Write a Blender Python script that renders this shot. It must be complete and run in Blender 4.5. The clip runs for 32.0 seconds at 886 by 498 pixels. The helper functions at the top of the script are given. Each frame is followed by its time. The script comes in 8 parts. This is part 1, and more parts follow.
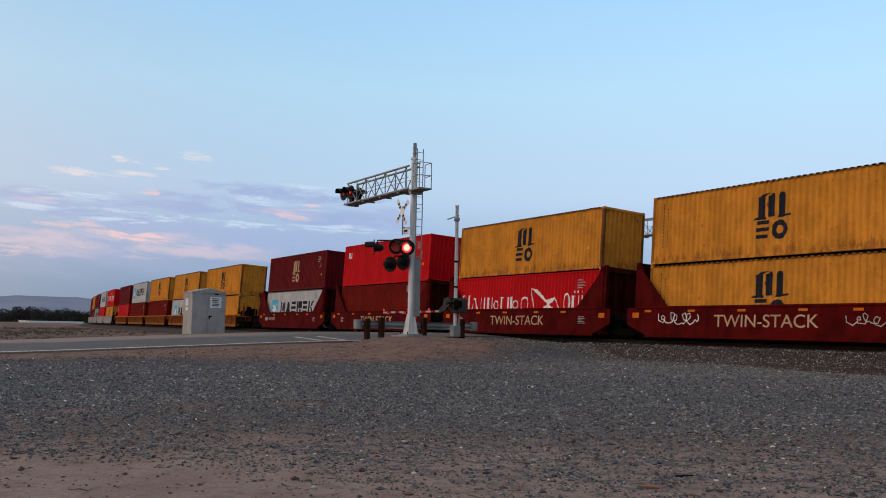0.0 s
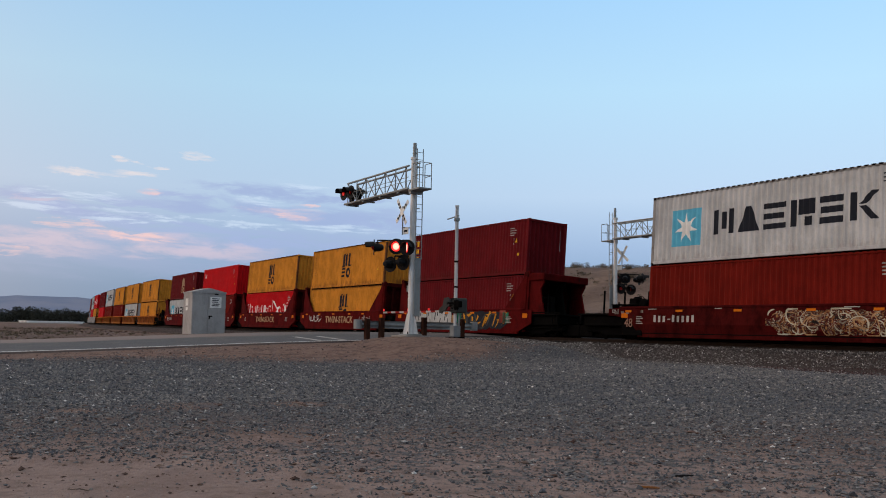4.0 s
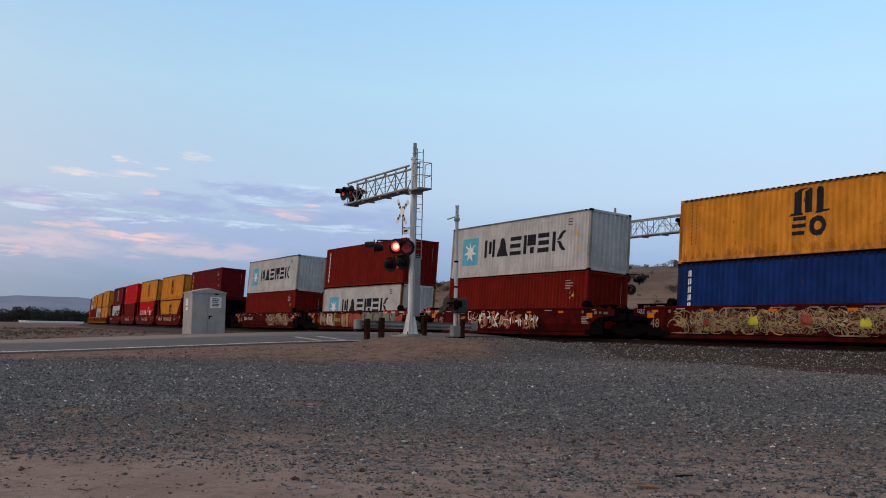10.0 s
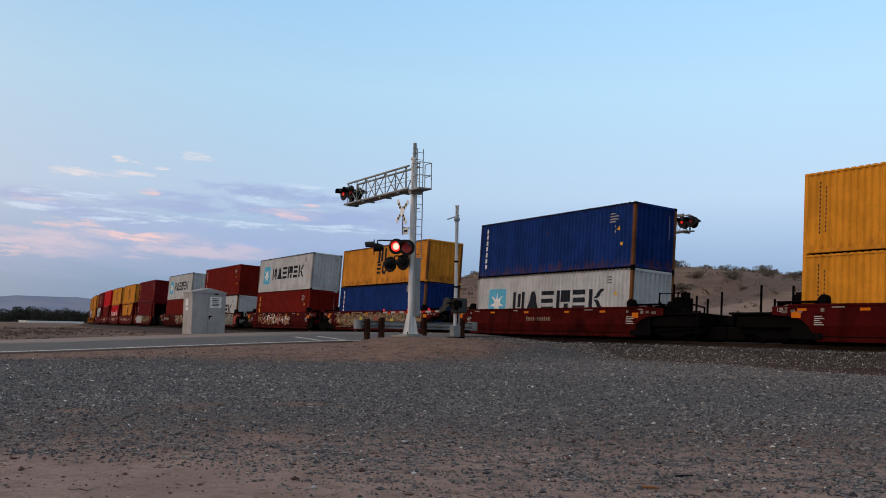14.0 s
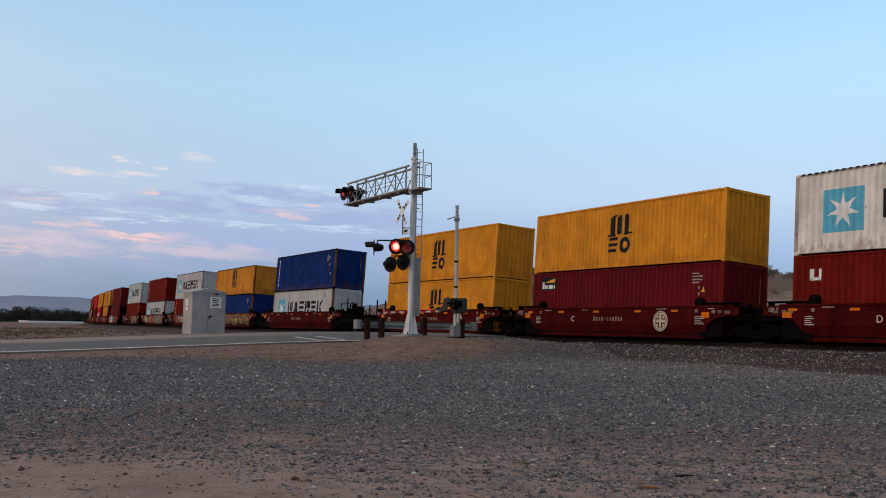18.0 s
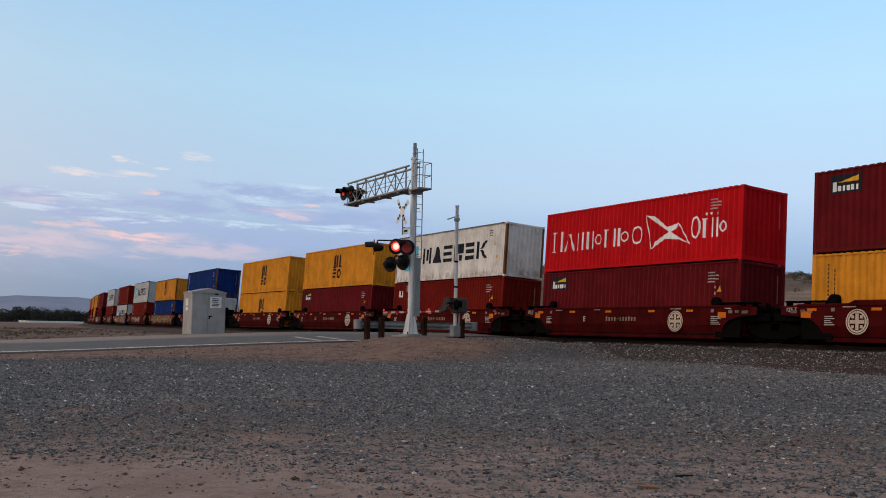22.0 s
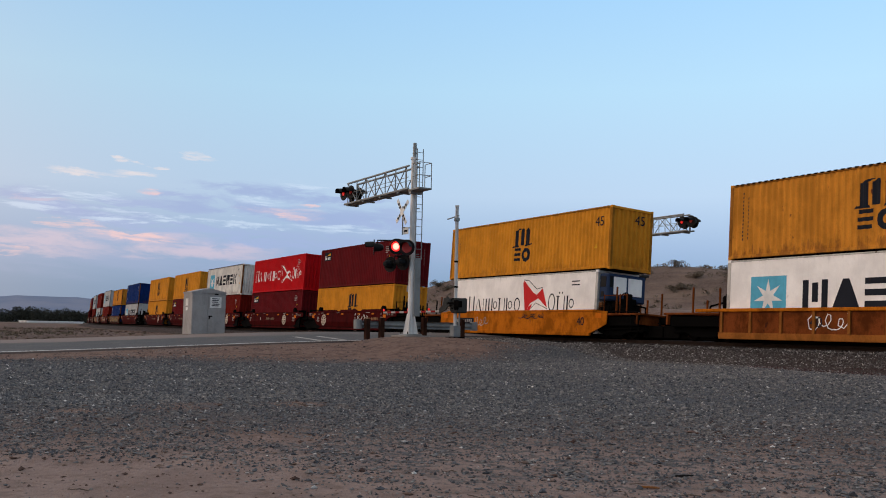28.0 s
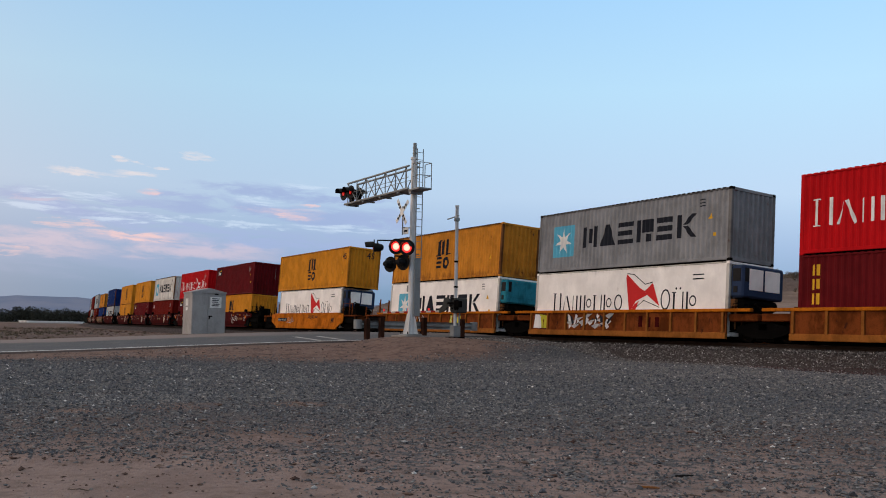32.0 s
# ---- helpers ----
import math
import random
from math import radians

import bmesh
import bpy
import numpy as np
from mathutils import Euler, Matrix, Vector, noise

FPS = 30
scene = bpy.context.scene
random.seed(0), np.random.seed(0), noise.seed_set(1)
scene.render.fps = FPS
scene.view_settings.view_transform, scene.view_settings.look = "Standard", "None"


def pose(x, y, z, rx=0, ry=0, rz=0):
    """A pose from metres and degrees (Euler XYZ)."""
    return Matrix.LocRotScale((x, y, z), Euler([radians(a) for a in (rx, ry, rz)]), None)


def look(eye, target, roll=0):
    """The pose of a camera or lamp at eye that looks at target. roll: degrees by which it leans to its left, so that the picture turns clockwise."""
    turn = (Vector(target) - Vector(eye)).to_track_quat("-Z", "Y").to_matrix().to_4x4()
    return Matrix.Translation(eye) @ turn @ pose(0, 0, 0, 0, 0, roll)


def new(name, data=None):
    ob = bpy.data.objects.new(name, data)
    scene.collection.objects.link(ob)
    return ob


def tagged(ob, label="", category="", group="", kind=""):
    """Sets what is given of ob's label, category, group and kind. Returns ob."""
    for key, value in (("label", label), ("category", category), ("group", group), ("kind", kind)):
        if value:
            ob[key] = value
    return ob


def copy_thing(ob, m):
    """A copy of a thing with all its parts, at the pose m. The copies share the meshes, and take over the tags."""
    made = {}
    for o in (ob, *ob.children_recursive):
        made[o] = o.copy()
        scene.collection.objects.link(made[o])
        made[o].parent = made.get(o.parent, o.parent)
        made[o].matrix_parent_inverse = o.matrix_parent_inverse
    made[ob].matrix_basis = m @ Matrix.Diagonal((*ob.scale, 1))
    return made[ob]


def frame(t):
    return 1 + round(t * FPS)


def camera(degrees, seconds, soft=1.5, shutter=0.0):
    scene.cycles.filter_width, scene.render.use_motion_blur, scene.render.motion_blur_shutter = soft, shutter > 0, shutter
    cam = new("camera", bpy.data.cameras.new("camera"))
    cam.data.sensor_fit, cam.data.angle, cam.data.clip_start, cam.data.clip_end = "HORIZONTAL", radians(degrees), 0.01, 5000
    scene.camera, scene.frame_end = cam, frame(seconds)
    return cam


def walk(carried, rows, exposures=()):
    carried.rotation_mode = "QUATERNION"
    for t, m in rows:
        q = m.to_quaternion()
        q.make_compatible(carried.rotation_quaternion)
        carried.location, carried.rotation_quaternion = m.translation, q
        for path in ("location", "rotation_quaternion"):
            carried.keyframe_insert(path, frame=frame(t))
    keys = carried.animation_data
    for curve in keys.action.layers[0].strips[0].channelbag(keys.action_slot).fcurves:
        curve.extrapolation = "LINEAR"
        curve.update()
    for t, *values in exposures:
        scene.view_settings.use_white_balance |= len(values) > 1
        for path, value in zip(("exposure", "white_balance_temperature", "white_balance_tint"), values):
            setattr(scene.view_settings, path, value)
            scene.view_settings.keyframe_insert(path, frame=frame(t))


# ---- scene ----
# ---------- camera ----------
EYE = (0.0, 0.0, 0.377)
YAW, PITCH = radians(-59.887), radians(4.838)
cam = camera(50.536, 32.0, 1.0)
aim = look(EYE, (EYE[0] + math.sin(YAW) * math.cos(PITCH), EYE[1] + math.cos(YAW) * math.cos(PITCH),
                 EYE[2] + math.sin(PITCH)), 1.082)
walk(cam, [(0, aim), (32, aim)])
scene.view_settings.exposure = 0.0

TRACK_Y = 28.36      # centre line of the track
ROAD_X0, ROAD_X1 = -43.4, -35.8   # asphalt edges of the crossing road
CANT = radians(3.485)             # the track is banked towards the inside of its curve


# ---------- node helpers ----------
class Nodes:
    """Short hand for building node trees."""

    def __init__(self, tree):
        self.t = tree
        tree.nodes.clear()

    def n(self, kind, **kw):
        node = self.t.nodes.new(kind)
        for k, v in kw.items():
            if k == "op":
                node.operation = v
            elif k == "blend":
                node.data_type, node.blend_type = "RGBA", v
            elif k == "noise_dim":
                node.noise_dimensions = v
        return node

    def put(self, socket, value):
        if isinstance(value, bpy.types.NodeSocket):
            self.t.links.new(value, socket)
        elif isinstance(value, (tuple, list)) and len(value) == 3 and socket.type == "RGBA":
            socket.default_value = (*value, 1)
        else:
            socket.default_value = value

    def math(self, op, a, b=0.0, c=0.0, clamp=False):
        m = self.n("ShaderNodeMath", op=op)
        m.use_clamp = clamp
        for i, v in enumerate((a, b, c)):
            self.put(m.inputs[i], v)
        return m.outputs[0]

    def mix(self, fac, a, b, blend="MIX"):
        m = self.n("ShaderNodeMix", blend=blend)
        self.put(m.inputs[0], fac)
        self.put(m.inputs[6], a)
        self.put(m.inputs[7], b)
        return m.outputs[2]

    def noise(self, vec, scale, detail=4.0, rough=0.55, dist=0.0):
        m = self.n("ShaderNodeTexNoise")
        if vec is not None:
            self.put(m.inputs["Vector"], vec)
        m.inputs["Scale"].default_value = scale
        m.inputs["Detail"].default_value = detail
        m.inputs["Roughness"].default_value = rough
        m.inputs["Distortion"].default_value = dist
        return m.outputs["Fac"]

    def mapping(self, vec, scale=(1, 1, 1), loc=(0, 0, 0)):
        m = self.n("ShaderNodeMapping")
        self.put(m.inputs["Vector"], vec)
        m.inputs["Scale"].default_value = scale
        m.inputs["Location"].default_value = loc
        return m.outputs[0]

    def step(self, v, lo, hi, a=0.0, b=1.0):
        m = self.n("ShaderNodeMapRange")
        m.interpolation_type = "SMOOTHSTEP"
        self.put(m.inputs[0], v)
        for i, x in zip((1, 2, 3, 4), (lo, hi, a, b)):
            m.inputs[i].default_value = x
        return m.outputs[0]

    def ramp(self, v, stops):
        m = self.n("ShaderNodeValToRGB")
        self.put(m.inputs[0], v)
        el = m.color_ramp.elements
        while len(el) < len(stops):
            el.new(0.5)
        for e, (p, c) in zip(el, stops):
            e.position, e.color = p, (*c, 1)
        return m.outputs[0]

    def bump(self, height, strength, dist):
        m = self.n("ShaderNodeBump")
        m.inputs["Strength"].default_value = strength
        m.inputs["Distance"].default_value = dist
        self.put(m.inputs["Height"], height)
        return m.outputs[0]


# ---------- world and sun ----------
SUN_AZ, SUN_EL = radians(205), radians(34)
world = bpy.data.worlds.new("dusk_sky")
scene.world = world
world.use_nodes = True
w = Nodes(world.node_tree)
sky = w.n("ShaderNodeTexSky")
sky.sky_type, sky.sun_disc, sky.sun_elevation, sky.sun_rotation = "NISHITA", False, radians(4), SUN_AZ
tc = w.n("ShaderNodeTexCoord").outputs["Generated"]
sep = w.n("ShaderNodeSeparateXYZ")
w.put(sep.inputs[0], tc)
el = w.math("ARCSINE", sep.outputs[2])
az = w.math("ARCTAN2", sep.outputs[0], sep.outputs[1])
# afterglow low in the west, behind the camera
glow = w.math("MULTIPLY", w.math("POWER", w.math("MAXIMUM", w.math("ADD", w.math("MULTIPLY", sep.outputs[0], math.sin(SUN_AZ)), w.math("MULTIPLY", sep.outputs[1], math.cos(SUN_AZ))), 0.0), 2.0), w.step(el, 0.0, 0.75, 1, 0))
# clear dusk sky: pale blue overhead, greyer blue and lavender down at the horizon
grad = w.ramp(w.math("MULTIPLY", el, 1.0), [
    (0.0, (0.20, 0.33, 0.50)), (0.035, (0.235, 0.375, 0.575)), (0.085, (0.37, 0.52, 0.77)), (0.14, (0.53, 0.70, 0.92)),
    (0.25, (0.50, 0.77, 1.00)), (0.38, (0.38, 0.68, 1.03)), (0.55, (0.50, 0.66, 0.88)), (1.0, (0.72, 0.67, 0.62))])
base = w.mix(0.9, w.mix(1.0, sky.outputs[0], (0.10, 0.10, 0.10), "MULTIPLY"), grad)
# the east end of the sky is a little paler than the south
side_fall = w.step(az, -1.5, -0.55, 0.94, 1.10)
tint = w.n("ShaderNodeCombineXYZ")
for i in range(3):
    w.put(tint.inputs[i], side_fall)
base = w.mix(1.0, base, tint.outputs[0], "MULTIPLY")
dusk = w.n("ShaderNodeCombineXYZ")
for i in range(3):
    w.put(dusk.inputs[i], w.step(sep.outputs[0], 0.10, 0.95, 1.0, 0.70))
base = w.mix(1.0, base, dusk.outputs[0], "MULTIPLY")
# cloud layers, stretched along the horizon
cvec = w.n("ShaderNodeCombineXYZ")
w.put(cvec.inputs[0], w.math("MULTIPLY", az, 9.0))
w.put(cvec.inputs[1], w.math("ADD", w.math("MULTIPLY", el, 42.0), w.math("MULTIPLY", az, 1.4)))
n1 = w.noise(cvec.outputs[0], 1.5, 9, 0.62, 0.35)
n2 = w.noise(w.mapping(cvec.outputs[0], (1.0, 1.0, 1), (3.7, 8.1, 0)), 2.1, 9, 0.64, 0.4)
n3 = w.noise(w.mapping(cvec.outputs[0], (0.8, 1.7, 1), (9.3, 2.4, 0)), 2.4, 9, 0.64, 0.4)

# warped place in the sky, so that the banks of cloud have ragged edges
wa = w.math("ADD", az, w.math("MULTIPLY", w.math("SUBTRACT", n2, 0.5), 0.12))
we = w.math("ADD", el, w.math("MULTIPLY", w.math("SUBTRACT", n1, 0.5), 0.030))


def bank(*spots):
    """Banks of cloud round (azimuth, elevation, half width, half height), tilted a little like the streaks."""
    total = None
    for a0, e0, ra, re_ in spots:
        da = w.math("MULTIPLY", w.math("SUBTRACT", wa, a0), 1 / ra)
        de = w.math("MULTIPLY", w.math("SUBTRACT", w.math("ADD", we, w.math("MULTIPLY", w.math("SUBTRACT", az, a0), 0.035)), e0), 1 / re_)
        q = w.math("ADD", w.math("MULTIPLY", da, da), w.math("MULTIPLY", de, de))
        s = w.step(q, 0.0, 2.4, 1, 0)
        total = s if total is None else w.math("MAXIMUM", total, s)
    return total


def cloud(under, banks, n, lo, hi, amount, color):
    return w.mix(w.math("MULTIPLY", w.math("MULTIPLY", banks, w.step(n, lo, hi)), amount), under, color)


# a broad lavender haze low down, grey-lilac bands over it, pale gaps, then rosy streaks and puffs
sky1 = cloud(base, bank((-1.284, 0.0694, 0.183, 0.0205), (-1.442, 0.0656, 0.072, 0.0157), (-1.144, 0.0828, 0.089, 0.0181)), n1, 0.20, 0.62, 0.28, (0.42, 0.47, 0.71))
sky1 = cloud(sky1, bank((-1.235, 0.1403, 0.061, 0.0054), (-1.163, 0.1348, 0.061, 0.0054), (-1.275, 0.1219, 0.078, 0.0066), (-1.157, 0.1147, 0.061, 0.0090), (-1.407, 0.1090, 0.053, 0.0054), (-1.470, 0.1247, 0.033, 0.0048)), n1, 0.36, 0.54, 0.85, (0.36, 0.46, 0.72))
sky1 = cloud(sky1, bank((-1.325, 0.0986, 0.083, 0.0042), (-1.227, 0.0891, 0.094, 0.0096), (-1.315, 0.1321, 0.039, 0.0036), (-1.103, 0.1109, 0.033, 0.0096), (-1.365, 0.1206, 0.033, 0.0030), (-1.434, 0.1151, 0.033, 0.0036)), n2, 0.36, 0.55, 0.80, (0.38, 0.48, 0.74))
sky1 = cloud(sky1, bank((-1.331, 0.1081, 0.061, 0.0030), (-1.237, 0.1295, 0.030, 0.0036), (-1.156, 0.1028, 0.039, 0.0042), (-1.454, 0.1121, 0.028, 0.0042), (-1.369, 0.1021, 0.039, 0.0024), (-1.182, 0.1461, 0.033, 0.0036), (-1.263, 0.1055, 0.050, 0.0024), (-1.429, 0.1249, 0.044, 0.0030)), n3, 0.40, 0.58, 0.80, (0.62, 0.75, 0.92))
sky2 = cloud(sky1, bank((-1.442, 0.0795, 0.061, 0.0078), (-1.355, 0.0839, 0.061, 0.0072), (-1.313, 0.0741, 0.078, 0.0072), (-1.457, 0.0704, 0.044, 0.0072), (-1.273, 0.0786, 0.044, 0.0054), (-1.455, 0.1203, 0.022, 0.0024), (-1.216, 0.1192, 0.033, 0.0036)), n2, 0.32, 0.62, 0.60, (0.76, 0.61, 0.69))
sky2 = cloud(sky2, bank((-1.423, 0.0979, 0.027, 0.0030), (-1.351, 0.1329, 0.013, 0.0036), (-1.443, 0.0950, 0.022, 0.0024), (-1.213, 0.1175, 0.012, 0.0024), (-1.183, 0.1270, 0.008, 0.0018), (-1.487, 0.0688, 0.014, 0.0048), (-1.363, 0.0887, 0.028, 0.0024)), n3, 0.32, 0.64, 0.85, (0.95, 0.64, 0.62))
sky2 = cloud(sky2, bank((-1.313, 0.1745, 0.010, 0.0048), (-1.373, 0.1617, 0.009, 0.0024), (-1.343, 0.1564, 0.013, 0.0021), (-1.404, 0.1475, 0.033, 0.0027), (-1.363, 0.1470, 0.022, 0.0024)), n3, 0.30, 0.68, 0.80, (0.90, 0.79, 0.77))
bg = w.n("ShaderNodeBackground")
w.put(bg.inputs[0], w.mix(w.math("MULTIPLY", glow, 0.85), sky2, (1.25, 0.80, 0.52)))
bg.inputs[1].default_value = 1.0
out = w.n("ShaderNodeOutputWorld")
w.t.links.new(bg.outputs[0], out.inputs[0])

sun_data = bpy.data.lights.new("sun", "SUN")
sun_data.energy, sun_data.angle, sun_data.color = 1.18, radians(60), (1.0, 0.74, 0.56)
sun = new("sun", sun_data)
sun.matrix_world = look((0, 0, 0), (-math.sin(SUN_AZ) * math.cos(SUN_EL), -math.cos(SUN_AZ) * math.cos(SUN_EL), -math.sin(SUN_EL)))


# ---------- materials ----------
def material(name):
    m = bpy.data.materials.new(name)
    m.use_nodes = True
    k = Nodes(m.node_tree)
    b = k.n("ShaderNodeBsdfPrincipled")
    o = k.n("ShaderNodeOutputMaterial")
    k.t.links.new(b.outputs[0], o.inputs[0])
    return m, k, b


def coords(k, kind="Object"):
    return k.n("ShaderNodeTexCoord").outputs[kind]


def paint(name, color, rough=0.5, metal=0.0, rust=0.25, dirt=0.3, rustcol=(0.13, 0.045, 0.02), spec=0.02, low=0.0):
    """Weathered paint on steel: faded patches, vertical streaks, rust spots."""
    m, k, b = material(name)
    v = coords(k)
    rnd = k.n("ShaderNodeObjectInfo").outputs["Random"]
    big = k.noise(v, 0.7, 5, 0.6)
    streak = k.noise(k.mapping(v, (5.0, 5.0, 0.45)), 1.6, 5, 0.6)
    fine = k.noise(v, 28, 3, 0.6)
    c = k.mix(k.step(big, 0.3, 0.75), color, tuple(min(1, x * 1.20) for x in color))
    c = k.mix(k.math("MULTIPLY", k.step(streak, 0.5, 0.85), dirt), c, tuple(x * 0.45 for x in color))
    grime = k.noise(k.mapping(v, (1.0, 1.0, 0.7), (7, 3, 1)), 1.25, 7, 0.68)
    c = k.mix(k.math("MULTIPLY", k.step(grime, 0.42, 0.62), min(0.9, dirt * 0.9)), c, tuple(x * 0.32 for x in color))
    c = k.mix(k.math("MULTIPLY", k.step(fine, 0.45, 0.8), 0.25 * dirt / 0.3), c, tuple(x * 0.5 for x in color))
    spots = k.noise(k.mapping(v, (1.0, 1.0, 0.55)), 3.4, 8, 0.68)
    rs = k.math("MULTIPLY", k.step(spots, 0.66 - 0.06 * rust, 0.72 - 0.04 * rust), min(1.0, rust * 2.2))
    c = k.mix(rs, c, rustcol)
    if low:
        sp = k.n("ShaderNodeSeparateXYZ")
        k.put(sp.inputs[0], v)
        runs = k.noise(k.mapping(v, (1.5, 1.5, 0.5), (4.0, 0, 0)), 1.7, 8, 0.74)
        where = k.math("ADD", runs, k.step(sp.outputs[2], 0.15, 1.2, 0.16, -0.22))
        c = k.mix(k.math("MULTIPLY", k.step(where, 0.60, 0.72), low), c, rustcol)
        top = k.math("ADD", runs, k.step(sp.outputs[2], 2.2, 2.85, -0.25, 0.08))
        c = k.mix(k.math("MULTIPLY", k.step(top, 0.58, 0.70), low * 0.6), c, tuple(x * 0.35 for x in rustcol))
    k.put(b.inputs["Base Color"], c)
    k.put(b.inputs["Roughness"], k.math("ADD", rough, k.math("MULTIPLY", big, 0.2)))
    b.inputs["Metallic"].default_value = metal
    b.inputs["Specular IOR Level"].default_value = spec
    k.put(b.inputs["Normal"], k.bump(fine, 0.12, 0.004))
    return m


def plain(name, color, rough=0.5, metal=0.0, emit=0.0):
    m, k, b = material(name)
    v = coords(k)
    f = k.noise(v, 9, 4, 0.6)
    k.put(b.inputs["Base Color"], k.mix(k.step(f, 0.3, 0.75), color, tuple(x * 0.82 for x in color)))
    k.put(b.inputs["Roughness"], k.math("ADD", rough - 0.07, k.math("MULTIPLY", f, 0.14)))
    b.inputs["Metallic"].default_value = metal
    if emit:
        k.put(b.inputs["Emission Color"], (*color, 1))
        b.inputs["Emission Strength"].default_value = emit
    return m


